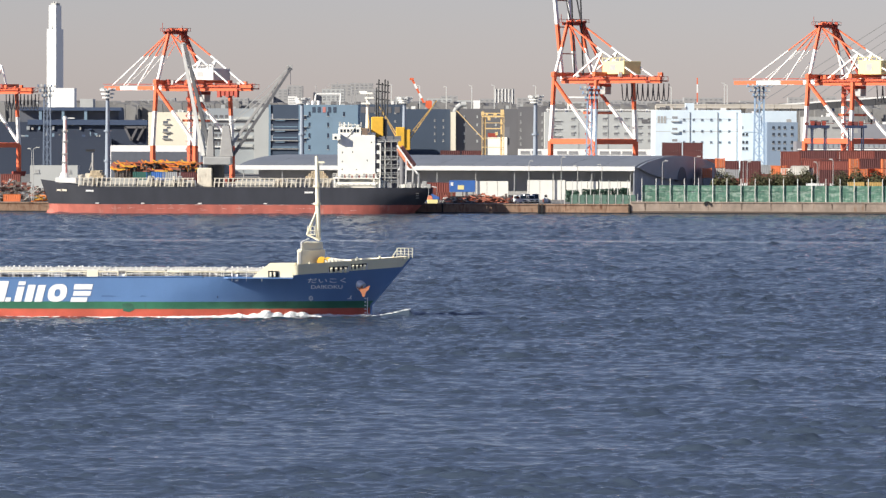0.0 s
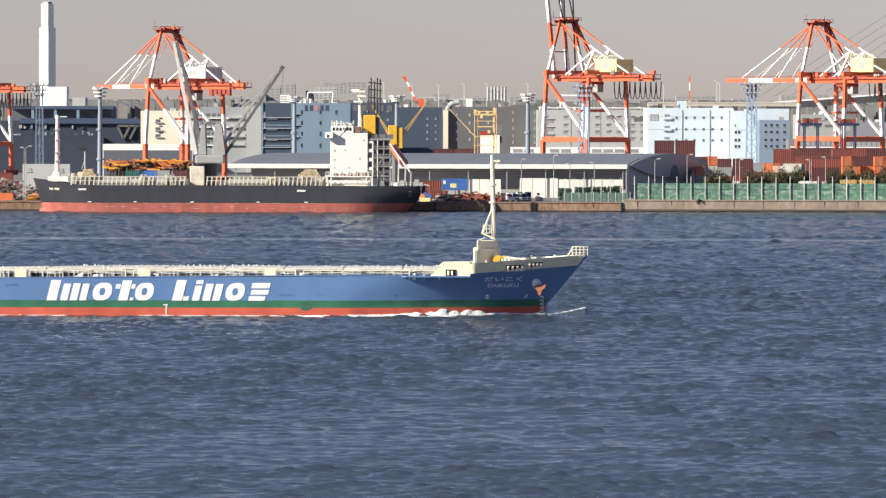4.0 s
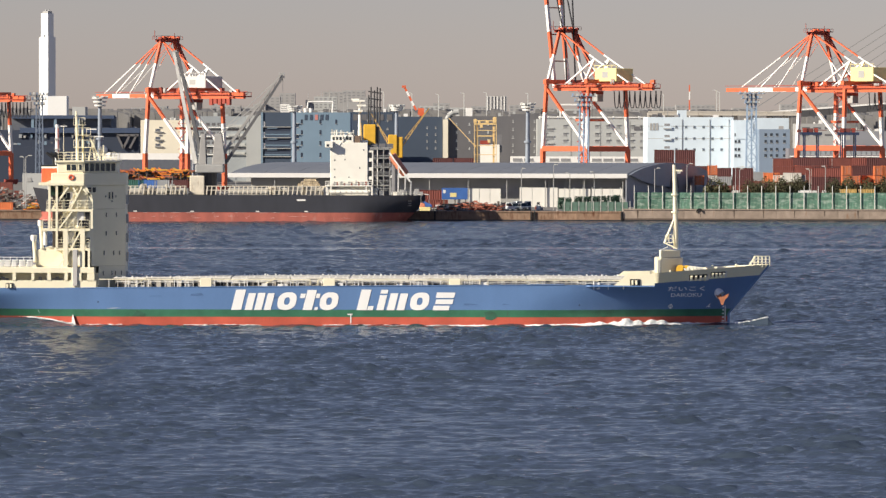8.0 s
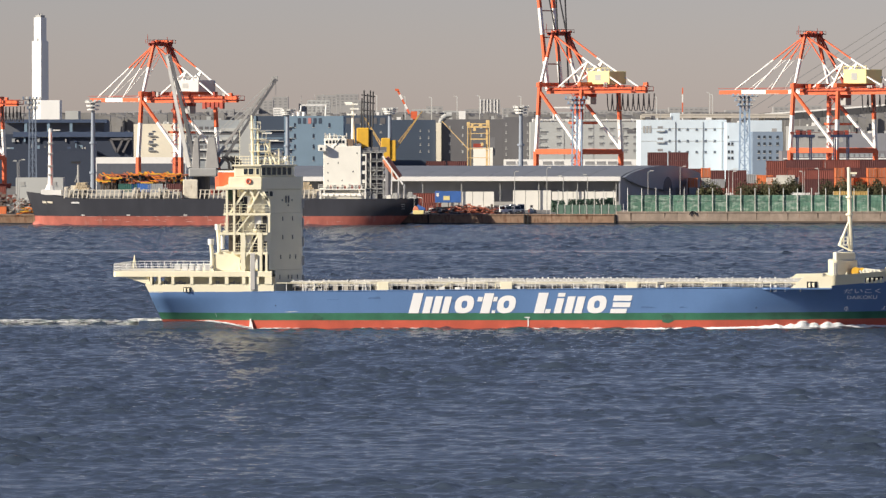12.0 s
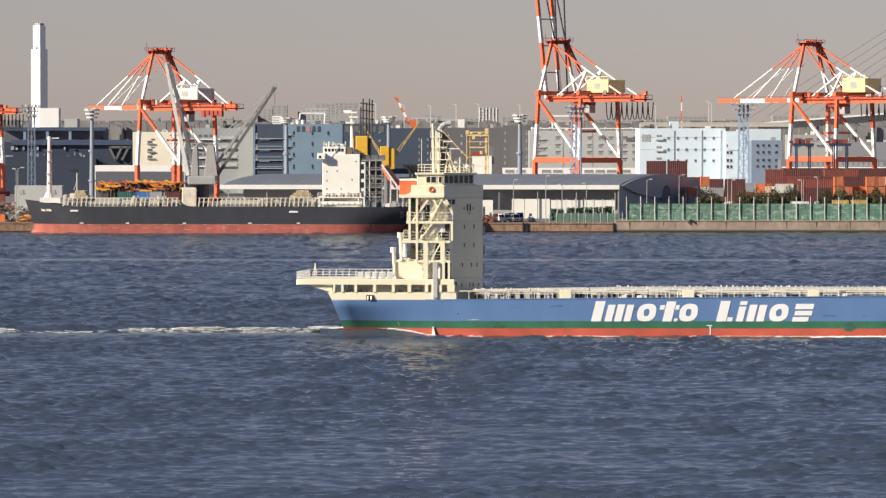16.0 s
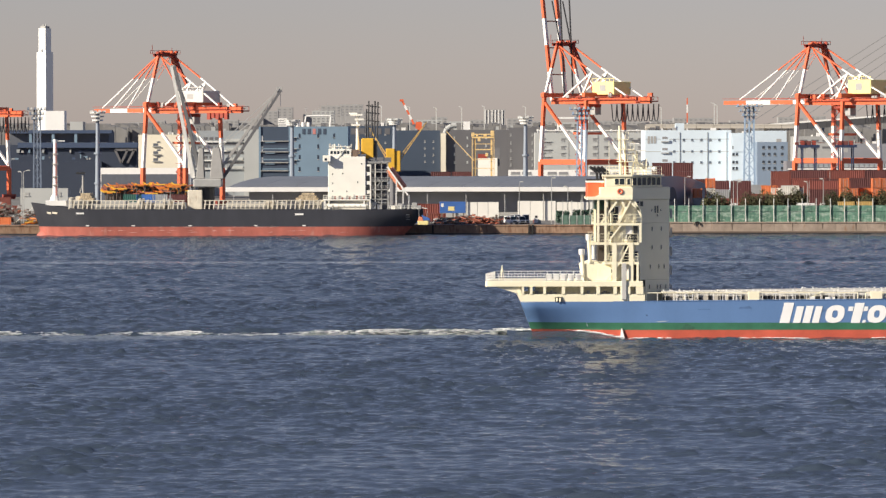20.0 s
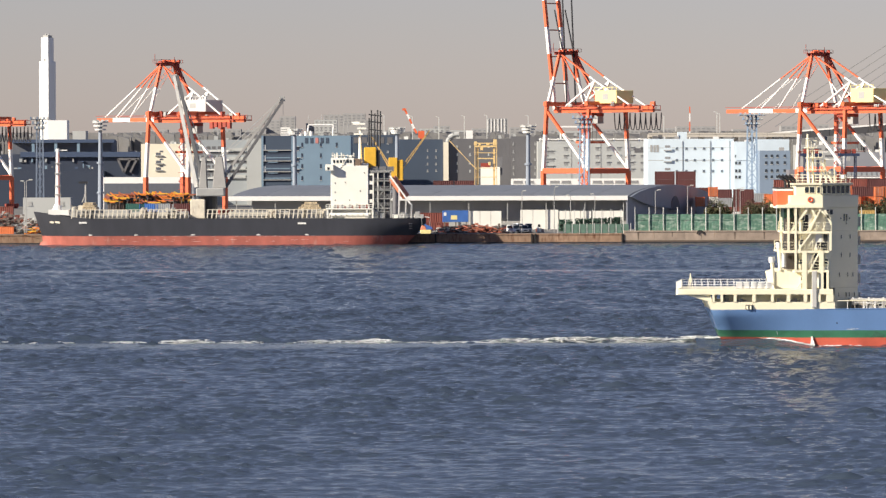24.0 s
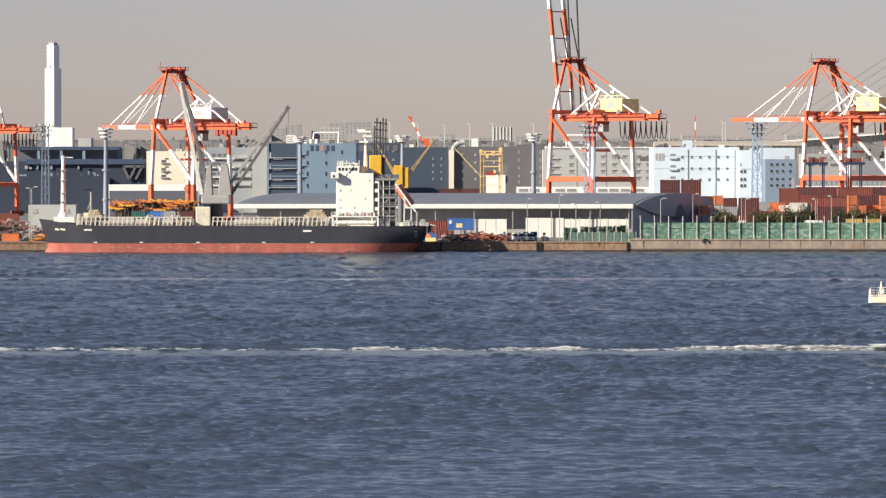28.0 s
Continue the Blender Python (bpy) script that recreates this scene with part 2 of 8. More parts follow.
def make_water():
    """One sheet: fine chop where the camera looks, plain further out."""
    rows = [-400.0, 0.0, 150.0, 240.0]
    y = 285.0
    while y < 720:
        rows.append(y)
        y += 0.33 * (y / 300) ** 0.9
    while y < QUAY + 15:
        rows.append(y)
        y += 0.9 * (y / 700) ** 1.6
    rows += [1500.0, 2500.0, 4900.0]
    cols = 480
    ys = np.array(rows)
    u = np.linspace(-1, 1, cols)
    half = np.clip(0.112 * ys, 30, 160)
    xs = half[:, None] * u[None, :]
    far = np.array([-4500.0, -900.0, -350.0])
    left, right = np.repeat(far[None, :], len(ys), 0), np.repeat(-far[::-1][None, :], len(ys), 0)
    xs = np.concatenate([left, xs, right], 1)
    yy = np.repeat(ys[:, None], xs.shape[1], 1)
    rng = np.random.RandomState(7)
    zz = np.zeros_like(xs)
    # groups of steeper waves drift among calmer water
    group = np.zeros_like(xs)
    for k in range(26):
        length = 5.0 * 1.11 ** k
        ang = rng.uniform(0, 6.28)
        group += np.sin((math.cos(ang) * xs * 0.8 + math.sin(ang) * yy * 0.55) * 6.28 / length + rng.uniform(0, 6.28))
    group = np.clip(0.97 + 0.085 * group, 0.62, 1.4)
    group = 1 + (group - 1) * np.interp(yy, [300, 600, 1300], [1.0, 0.75, 0.6])
    for k in range(96):
        length = 0.9 * (1.0205 ** k)
        ang = radians(rng.normal(0, 25) + 86)
        kx, ky = math.cos(ang) * 2 * math.pi / length, math.sin(ang) * 2 * math.pi / length
        ph = rng.uniform(0, 6.28)
        amp = 0.0086 * length ** 0.28
        w = np.sin(kx * xs + ky * yy + ph + 1.4 * np.sin(0.17 * kx * yy - 0.13 * ky * xs + ph * 3))
        zz += amp * w
    zz = (np.exp(2.0 * zz * group) - 1) / 2.0  # sharp crests, broad troughs
    zz *= np.interp(yy, [300, 420, 560, 700, 1300], [0.91, 0.95, 1.09, 1.25, 1.22])
    band = yy - 985 - 3 * np.sin(xs * 0.05)
    zz *= 1 - 0.8 * np.exp(-(band / 9.0) ** 2) + 0.7 * np.exp(-((band - 21) / 6.0) ** 2)
    zz *= ((yy > 284) & (yy < QUAY + 15) & (np.abs(xs) < 165))
    nr, nc = xs.shape
    me = bpy.data.meshes.new("water")
    me.vertices.add(nr * nc)
    me.vertices.foreach_set("co", np.stack([xs, yy, zz], -1).astype(np.float32).ravel())
    i = np.arange(nr * nc).reshape(nr, nc)
    quads = np.stack([i[:-1, :-1], i[:-1, 1:], i[1:, 1:], i[1:, :-1]], -1).reshape(-1, 4)
    me.loops.add(quads.size)
    me.loops.foreach_set("vertex_index", quads.ravel().astype(np.int32))
    me.polygons.add(len(quads))
    me.polygons.foreach_set("loop_start", np.arange(0, quads.size, 4, dtype=np.int32))
    me.polygons.foreach_set("use_smooth", np.ones(len(quads), dtype=bool))
    me.update(calc_edges=True)
    me.materials.append(WATER)
    return tagged(new("water", me), "dark blue choppy harbour water", "water", kind="structure")


water = make_water()
ground = solid("ground", box(B(), -4500, 4500, QUAY + 1.2, 4950, -3, 2.5), ASPHALT, "dark asphalt harbour yard behind the quay", "ground", kind="structure")

# ---- quay walls, in cast blocks ----
RUSTY = mat("rust-streaked old quay concrete", (0.30, 0.195, 0.13), 0.9, vary=0.35, size=1.6, rust=0.8, rust_rgb=(0.15, 0.065, 0.035), bump=0.4, piece=0.15)
PALE_QUAY = mat("pale quay concrete", (0.315, 0.25, 0.20), 0.9, vary=0.32, size=2.0, rust=0.45, rust_rgb=(0.26, 0.16, 0.10), bump=0.35, piece=0.08)
quay_old = thing("quay_wall_old", 0, QUAY, 0, "old rust-stained concrete quay wall", "quay", kind="structure")
quay_new = thing("quay_wall_new", 0, QUAY, 0, "pale concrete quay wall with parapet", "quay", kind="structure")


def quay_blocks(parent, x0, x1, top, wide, material):
    body = box(B(), 0.012, wide - 0.012, 0, 1.25, -1.5, top - 0.35)
    box(body, 0.006, wide - 0.006, -0.18, 1.25, top - 0.32, top)
    first = part("quay_block", body, material, parent)
    first.location.x = x0
    x = x0 + wide
    while x < x1 - 0.1:
        again(first, x - x0)
        x += wide


quay_blocks(quay_old, -137.16, 47.38, 2.55, 5.95, RUSTY)
quay_blocks(quay_new, 47.41, 163.89, 3.25, 8.0, PALE_QUAY)
part("mooring_base", box(B(), -137.16, 163.89, -0.1, 0.2, -1.5, 0.35), BLACK, quay_old, "dark wet band of growth at the tide line")
STREAK = mat("dark damp streaks on concrete", (0.12, 0.09, 0.07), 0.9, vary=0.3, size=0.5)
r2 = random.Random(6)
for x in (51.2, 60.0, 67.6, 76.3, 83.9, 92.0, 99.8, 108.5, 116.0):
    w, h = r2.uniform(0.08, 0.3), r2.uniform(1.0, 2.4)
    part("damp_streak", slab(B(), [(x - w, 2.8), (x + w, 2.8), (x + 0.4 * w, 2.8 - h), (x - 0.3 * w, 2.8 - 0.8 * h)], -0.03, 0.0), STREAK, quay_new, "dark damp streak")
part("tide_band", box(B(), 47.41, 163.89, -0.06, 0.0, 0.35, 0.75), STREAK, quay_new, "damp band above the tide line")
FENDER = mat("black rubber fender", (0.02, 0.02, 0.02), 0.8)
bm = B()
for i in range(9):  # hoop-shaped rubber tyre hung on the parapet
    a, b = math.pi * (i - 0.5) / 8, math.pi * (i + 0.5) / 8
    bar(bm, (0.75 * math.cos(a), -0.3, 2.5 + 0.75 * math.sin(a)), (0.75 * math.cos(b), -0.3, 2.5 + 0.75 * math.sin(b)), 0.17, 6)
o = part("fender", bm, FENDER, quay_new, "black hoop fender hung on the wall")
o.location.x = 67.26
for px in (774, 944, 950, 1104):
    x = (px - 784) * QUAY / 8961.16
    bm = box(B(), x - 0.16, x + 0.16, -0.42, -0.19, -0.6, 2.5)
    for k in range(6):
        box(bm, x - 0.3, x + 0.3, -0.46, -0.4, 0.1 + 0.4 * k, 0.2 + 0.4 * k)
    part("quay_ladder", bm, FENDER, quay_old, "dark rubber-edged quay ladder")
# ---- the container ship under way ----
HALF = 6.75          # half of her beam
BOW_X = 47.77


def sheer(x):
    """Height of the blue plating's upper edge along the hull."""
    return 4.25 + 0.48 * min(1.0, max(0.0, (x - -31.07) / 55.02)) + (0.0 if x < 33.66 else min(1.0, (x - 33.66) / 0.8) * 0.17 + max(0.0, x - 34.63) / 14.0 * 0.95)


def ends(z):
    """Aft and fore end of the hull at a height."""
    aft = -42.39 - (z / 4.2) * 1.62 if z > 0 else -42.39 - z * 1.5
    fore = 43.17 + (max(z - 1.3, 0) / 5.7) ** 0.95 * 4.72
    return aft, fore


def breadth(x, z):
    a, f = ends(z)
    run = 26.5 - 0.8 * max(z, 0)
    p = 1.6 + 0.06 * max(z, 0)
    u = max(0.0, (x - (f - run)) / run)
    b = 1 - u ** p
    v = max(0.0, (a + 13.0 - x) / 13.0)
    b *= 1 - 0.80 * max(0.0, 1 - max(z, 0) / 3.9) ** 1.25 * v ** 1.7
    return HALF * max(b, 0.0)


def hull_strip(levels, x_from=None, top=None, stations=72):
    """Plating between heights; levels run 0..1 between the lower and the upper edge when top is given."""
    bm = B()
    for side in (-1, 1):
        grid = []
        for i in range(stations + 1):
            s = i / stations
            col = []
            for lv in levels:
                z = lv
                for _ in range(3):
                    a, f = ends(z)
                    a = a if x_from is None else x_from
                    x = a + (f - a) * (1 - (1 - s) ** 1.35)
                    if top:
                        lo, hi = top(x)
                        z = lo + (hi - lo) * lv
                col.append(bm.verts.new((x, side * breadth(x, z), z)))
            grid.append(col)
        for i in range(stations):
            for j in range(len(levels) - 1):
                q = (grid[i][j], grid[i + 1][j], grid[i + 1][j + 1], grid[i][j + 1])
                bm.faces.new(q if side < 0 else q[::-1])
        if side < 0:
            first = grid[0]
        else:
            for j in range(len(levels) - 1):
                bm.faces.new((first[j], first[j + 1], grid[0][j + 1], grid[0][j]))
    bmesh.ops.remove_doubles(bm, verts=bm.verts, dist=0.001)
    return bm


ship = thing("container_ship", 0, 0, 0, "blue-hulled container ship with cream deckhouse under way", "ship")
part("bottom_plating", hull_strip([-1.8, -0.6, 0.0, 0.5, 0.98]), BOOT_RED, ship, "red boot-top plating", smooth=True)
part("waterline_band", hull_strip([0.98, 1.3, 1.6, 1.82]), SHIP_GREEN, ship, "green painted band above the waterline", smooth=True)
part("hull_side", hull_strip([0, 0.2, 0.4, 0.6, 0.8, 1.0], top=lambda x: (1.82, sheer(x))), SHIP_BLUE, ship, "blue hull plating", smooth=True)


def flared(x, z):
    """Half breadth with the extra flare of the forecastle bulwark."""
    return breadth(x, z) + 0.22 * min(1.0, max(0.0, (z - sheer(x)) / 1.2)) * min(1.0, max(0.0, (BOW_X - x) / 9.0))


bm = hull_strip([0, 0.5, 1.0], x_from=34.30, top=lambda x: (sheer(x), sheer(x) + 1.2), stations=24)
for v in bm.verts:
    v.co.y += math.copysign(flared(v.co.x, v.co.z) - breadth(v.co.x, v.co.z), v.co.y) if abs(v.co.y) > 0.05 else 0.0
part("forecastle_bulwark", bm, CREAM, ship, "cream forecastle bulwark", smooth=True)
part("stem_bar", bar(bar(B(), (43.11, 0, -1.5), (43.17, 0, 1.35), 0.16, 6), (43.17, 0, 1.35), (47.86, 0, 6.95), 0.14, 6), SHIP_BLUE, ship)
bm = B()
edge = [(-43.49, 6.2), (-39.93, 6.65)] + [(x, breadth(x, 4.0) - 0.1) for x in (21.36, 26.54, 30.42, 33.66)]
slab(bm, [(x, -y) for x, y in edge] + edge[::-1], 3.95, 4.2, "z")
part("main_deck", bm, DECK_GREY, ship, "grey steel main deck")
FORE_DECK = 5.15
fx = [33.66, 36.89, 39.48, 42.07, 44.01, 45.63]
near = [(x, -breadth(x, 4.7) + 0.25) for x in fx]
part("forecastle_deck", slab(B(), near + [(x, -y) for x, y in near[::-1]], FORE_DECK - 0.2, FORE_DECK, "z"), DECK_GREY, ship)
part("gunwale", bar(bar(bar(bar(B(), (-43.6, -6.5, 4.26), (-31.07, -6.74, 4.26), 0.05, 6), (-31.07, -6.74, 4.26), (23.95, -6.78, 4.73), 0.06, 6), (-43.82, 6.72, 4.24), (-31.07, 6.76, 4.24), 0.09, 6), (-31.07, 6.76, 4.24), (23.95, 6.78, 4.73), 0.09, 6), SHIP_BLUE, ship)

# --- writing and marks on the plating ---
POST_GREY = mat("pale grey aluminium", (0.50, 0.49, 0.47), 0.5, vary=0.1)
LETTER_WHITE = mat("white lettering paint", (0.86, 0.86, 0.85), 0.5, vary=0.04)


def on_plating(bm, name, material, label, lift=0.03):
    """Lays a flat drawing, given in x and z, on the starboard plating."""
    for v in bm.verts:
        v.co.y = -breadth(v.co.x, v.co.z) - lift - (0.012 if v.co.y < 0 else 0.0)
    return part(name, bm, material, ship, label)


DENT = mat("darker blue touch-up paint", (0.085, 0.16, 0.32), 0.5, vary=0.2, size=0.6)
OLD_GREEN = mat("dull green-black growth", (0.032, 0.115, 0.072), 0.8, vary=0.3, size=0.5)
CHALK = mat("chalky white scrape", (0.50, 0.55, 0.60), 0.8, vary=0.3, size=0.3)
for pts_, m_, l_ in (
        ([(-29.56, 2.60), (-29.44, 2.60), (-29.42, 2.72), (-29.56, 2.73)], BLACK, "small rust-dark spot"),
        ([(25.62, 2.30), (25.76, 2.30), (25.76, 2.44), (25.62, 2.43)], BLACK, "small rust-dark spot"),
        ([(-23.6, 3.32), (-22.2, 3.34), (-22.2, 3.39), (-23.6, 3.36)], DENT, "dark scrape line"),
        ([(12.4, 2.36), (13.1, 2.38), (14.2, 2.44), (13.2, 2.56), (12.5, 2.58)], DENT, "touched-up paint patch"),
        ([(16.8, 2.40), (17.7, 2.46), (17.0, 2.56)], DENT, "touched-up paint patch"),
        ([(-9.8, 3.05), (-8.9, 3.1), (-8.7, 3.35), (-9.6, 3.3)], DENT, "touched-up paint patch"),
        ([(-18.9, 3.4), (-17.4, 3.45), (-17.6, 3.7), (-18.8, 3.6)], DENT, "touched-up paint patch"),
        ([(14.9, 0.75), (15.6, 0.62), (16.2, 0.9), (16.05, 1.5), (15.5, 1.72), (14.8, 1.55)], OLD_GREEN, "dull patch of growth"),
        ([(-28.5, 1.93), (-27.9, 1.90), (-27.2, 1.97), (-26.9, 2.02), (-27.8, 2.0)], CHALK, "chalky scrape"),
        ([(-36.48, 1.84), (-36.36, 1.5), (-36.24, 1.22), (-36.30, 1.5)], CHALK, "chalky scrape"),
        ([(-25.6, 1.05), (-24.2, 1.02), (-24.0, 1.3), (-25.0, 1.75)], OLD_GREEN, "dull patch of growth")):
    on_plating(slab(B(), pts_, -0.01, 0.0), "plating_mark", m_, l_, 0.012)


def slanted(x0, x1, z0, z1, round_ends=False):
    """A plain slanted block, the slope of bold sign lettering."""
    bm = B()
    lean = 0.25 * (z1 - z0)
    if round_ends:
        c, w, h = ((x0 + x1) / 2, (z0 + z1) / 2), (x1 - x0) / 2, (z1 - z0) / 2
        out, inn = [], []
        for i in range(28):
            a = 2 * math.pi * i / 28
            e = lambda k: (c[0] + k * (w - lean * 0.3) * math.copysign(abs(math.cos(a)) ** 0.8, math.cos(a)) + 0.25 * k * h * math.sin(a), c[1] + k * h * math.copysign(abs(math.sin(a)) ** 0.8, math.sin(a)))
            out.append(bm.verts.new((e(1)[0], 0, e(1)[1])))
            inn.append(bm.verts.new((c[0] + (e(1)[0] - c[0]) * 0.3, 0, c[1] + (e(1)[1] - c[1]) * 0.42)))
        for i in range(28):
            j = (i + 1) % 28
            bm.faces.new((out[i], out[j], inn[j], inn[i]))
    else:
        slab(bm, [(x0, z0), (x1 - lean, z0), (x1, z1), (x0 + lean, z1)], -0.01, 0.0)
    return bm


def slant_bar(x0, x1, z0, z1):
    return on_plating(slanted(x0 + 0.25 * (z0 - 1.78), x1 + 0.25 * (z1 - 1.78), z0, z1), "sign_shape", LETTER_WHITE, "plain slanted white bar of a bold sign")


for x0, x1, z0, z1 in ((-14.24, -13.1, 1.78, 4.11),
                       (-12.69, -11.85, 1.78, 3.70), (-11.60, -10.76, 1.78, 3.74), (-10.50, -9.72, 1.78, 3.70),
                       (-6.05, -4.98, 1.78, 4.08), (-4.72, -4.35, 1.78, 2.12), (-6.70, -6.14, 3.14, 3.66), (-4.90, -4.45, 3.14, 3.66),
                       (0.13, 1.27, 1.78, 4.14), (1.36, 1.98, 1.78, 2.26),
                       (2.40, 3.22, 1.78, 3.50), (2.40, 3.22, 3.68, 4.11),
                       (3.58, 4.46, 1.78, 3.72), (4.72, 5.60, 1.78, 3.70),
                       (8.85, 10.70, 1.78, 2.30), (8.95, 10.95, 2.48, 3.02), (8.85, 10.95, 3.20, 3.82)):
    slant_bar(x0, x1, z0, z1)
for x0, x1 in ((-9.06, -6.60), (-4.21, -1.81), (6.15, 8.61)):
    on_plating(slanted(x0, x1, 1.78, 3.82, True), "sign_shape", LETTER_WHITE, "plain slanted white ring of a bold sign")


def writing(text, x0, x1, z0, z1):
    cu = bpy.data.curves.new("writing", "FONT")
    cu.body = text
    cu.offset = 0.012
    tmp = bpy.data.objects.new("writing", cu)
    scene.collection.objects.link(tmp)
    me = bpy.data.meshes.new_from_object(tmp.evaluated_get(bpy.context.evaluated_depsgraph_get()))
    bpy.data.objects.remove(tmp)
    bm = B()
    bm.from_mesh(me)
    xs, ys = [v.co.x for v in bm.verts], [v.co.y for v in bm.verts]
    a0, a1, b0, b1 = min(xs), max(xs), min(ys), max(ys)
    for v in bm.verts:
        v.co = (x0 + (v.co.x - a0) / (a1 - a0) * (x1 - x0), 0, z0 + (v.co.y - b0) / (b1 - b0) * (z1 - z0))
    return bm


on_plating(writing("DAIKOKU", 36.31, 39.90, 3.27, 3.70), "ship_name", LETTER_WHITE, "white ship's name in capitals", 0.05)
on_plating(writing("だいこく", 35.92, 40.29, 3.95, 4.50), "ship_name", LETTER_WHITE, "white ship's name in kana", 0.05)
bm = B()
for a in range(16):
    for r in (0.16, 0.25):
        bm.verts.new((36.28 + r * math.cos(a * math.pi / 8), 0, 2.17 + r * math.sin(a * math.pi / 8)))
bm.verts.ensure_lookup_table()
for a in range(16):
    b = (a + 1) % 16
    bm.faces.new((bm.verts[2 * a], bm.verts[2 * b], bm.verts[2 * b + 1], bm.verts[2 * a + 1]))
slab(bm, [(36.28 - 0.04, 2.17 - 0.3), (36.28 + 0.04, 2.17 - 0.3), (36.28 + 0.04, 2.17 + 0.3), (36.28 - 0.04, 2.17 + 0.3)], -0.01, 0)
on_plating(bm, "thruster_mark", LETTER_WHITE, "white round thruster mark", 0.05)
bm = B()
slab(bm, [(40.45, 2.04), (40.97, 2.04), (40.97, 2.10), (40.45, 2.10)], -0.01, 0)
slab(bm, [(40.65, 2.10), (40.78, 2.10), (40.97, 2.43), (40.84, 2.43)], -0.01, 0)
on_plating(bm, "bulb_mark", LETTER_WHITE, "white bulbous-bow mark", 0.05)
bm = B()
for k in range(5):
    z = 0.35 + 0.42 * k
    slab(bm, [(42.39, z), (42.39 + 0.22, z), (42.39 + 0.22, z + 0.14), (42.39, z + 0.14)], -0.01, 0)
slab(bm, [(42.39 + 0.3, 0.3), (42.39 + 0.4, 0.3), (42.39 + 0.4, 2.2), (42.39 + 0.3, 2.2)], -0.01, 0)
on_plating(bm, "draught_mark", LETTER_WHITE, "white draught marks", 0.05)
bm = B()
slab(bm, [(-0.58, 0.25), (-0.58 + 0.12, 0.25), (-0.58 + 0.12, 1.3), (-0.58, 1.3)], -0.01, 0)
slab(bm, [(-0.91, 1.25), (-0.32, 1.25), (-0.32, 1.36), (-0.91, 1.36)], -0.01, 0)
on_plating(bm, "load_line_mark", LETTER_WHITE, "white load-line mark", 0.05)
bm = B()
slab(bm, [(-32.56, 0.0), (-32.04, 0.0), (-32.33, 1.15), (-32.43, 1.15)], -0.14, 0.0)
for v in bm.verts:
    v.co.y = -breadth(v.co.x, 0.6) - (0.25 if v.co.y < 0 else 0.0) - 0.02
part("discharge_chute", bm, WHITE, ship, "white tapering scupper chute at the waterline")

# --- anchor in its pocket ---
ax, az = 42.01, 3.59
ay = -breadth(ax, az)
ANCHOR_RED = mat("rusty orange anchor", (0.44, 0.17, 0.085), 0.7, vary=0.2, size=0.6, rust=0.5)
bm = B()
bar(bm, (ax - 0.75, ay + 0.3, az + 1.0), (ax + 0.1, ay - 0.3, az - 0.15), 0.3, 12, 0.6)
part("anchor_pocket", bm, mat("pale worn plating", (0.66, 0.70, 0.76), 0.5, rust=0.3), ship, "pale worn anchor pocket")
bm = B()
bar(bm, (ax, ay - 0.35, az + 0.2), (ax + 0.25, ay - 0.6, az - 0.95), 0.13, 8)
slab(bm, [(ax - 0.5, az - 0.1), (ax + 0.2, az - 0.35), (ax + 1.05, az + 0.05), (ax + 0.85, az - 0.5), (ax + 0.62, az - 0.6), (ax + 0.4, az - 1.25), (ax + 0.22, az - 1.3), (ax + 0.0, az - 0.75)], ay - 0.75, ay - 0.45)
part("anchor", bm, ANCHOR_RED, ship, "rusty orange stockless anchor")

# --- poop: open gallery under the stern deck ---
SIDE = -6.72
part("poop_deck", slab(B(), [(-48.09, -6.45), (-47.90, -6.7), (-47.31, -6.75), (-29.90, -6.75), (-29.90, 6.75), (-46.02, 6.75), (-46.80, 6.3)], 5.95, 6.60, "z"), CREAM, ship, "cream overhanging stern deck", bevel=0.05)
for side in (-1, 1):
    bm = slab(B(), [(-44.47, 5.11), (-29.71, 5.11), (-29.71, 4.17), (-43.98, 4.17)], side * 6.74, side * 6.58)
    part("gallery_bulwark", bm, CREAM, ship, "cream bulwark below the gallery openings")
    for a, b in ((199, 203), (213.5, 218), (237, 242), (270, 276), (303.5, 308.5), (331.5, 338), (362, 368), (374, 392), (402, 415)):
        pa, pb = (a - 877) / 15.45, (b - 877) / 15.45
        part("gallery_pillar", box(B(), pa, pb, side * 6.73 - 0.09, side * 6.73 + 0.09, 5.11, 5.95), CREAM, ship)
part("gallery_inner_wall", box(B(), -42.20, -29.58, -5.0, 5.0, 4.2, 5.95), CREAM, ship)
part("gallery_bulkhead", slab(B(), [(-44.08, 5.95), (-47.05, 5.99), (-44.34, 5.18), (-44.01, 4.21), (-43.69, 4.21)], -6.4, 3.0), CREAM, ship, "sloping underside of the stern overhang")
bm = B()
box(bm, -40.06, -39.22, SIDE - 0.12, SIDE - 0.02, 4.24, 4.79)
part("mooring_chock", bm, BLACK, ship, "dark mooring chock")
bm = B()
for x in (-39.84, -39.45):
    bar(bm, (x, SIDE - 0.2, 4.27), (x, SIDE - 0.2, 4.69), 0.13, 8)
part("chock_roller", bm, CREAM, ship)
for k, x in enumerate((-42.14, -40.45, -36.18, -34.24)):
    bm = bar(B(), (x, -5.6, 4.2), (x, -5.6, 5.5), 0.22, 8)
    box(bm, x - 0.6, x + 0.6, -5.4, -4.8, 4.2, 5.1 + 0.2 * (k % 2))
    part("mooring_bitt", bm, STEEL_GREY, ship)


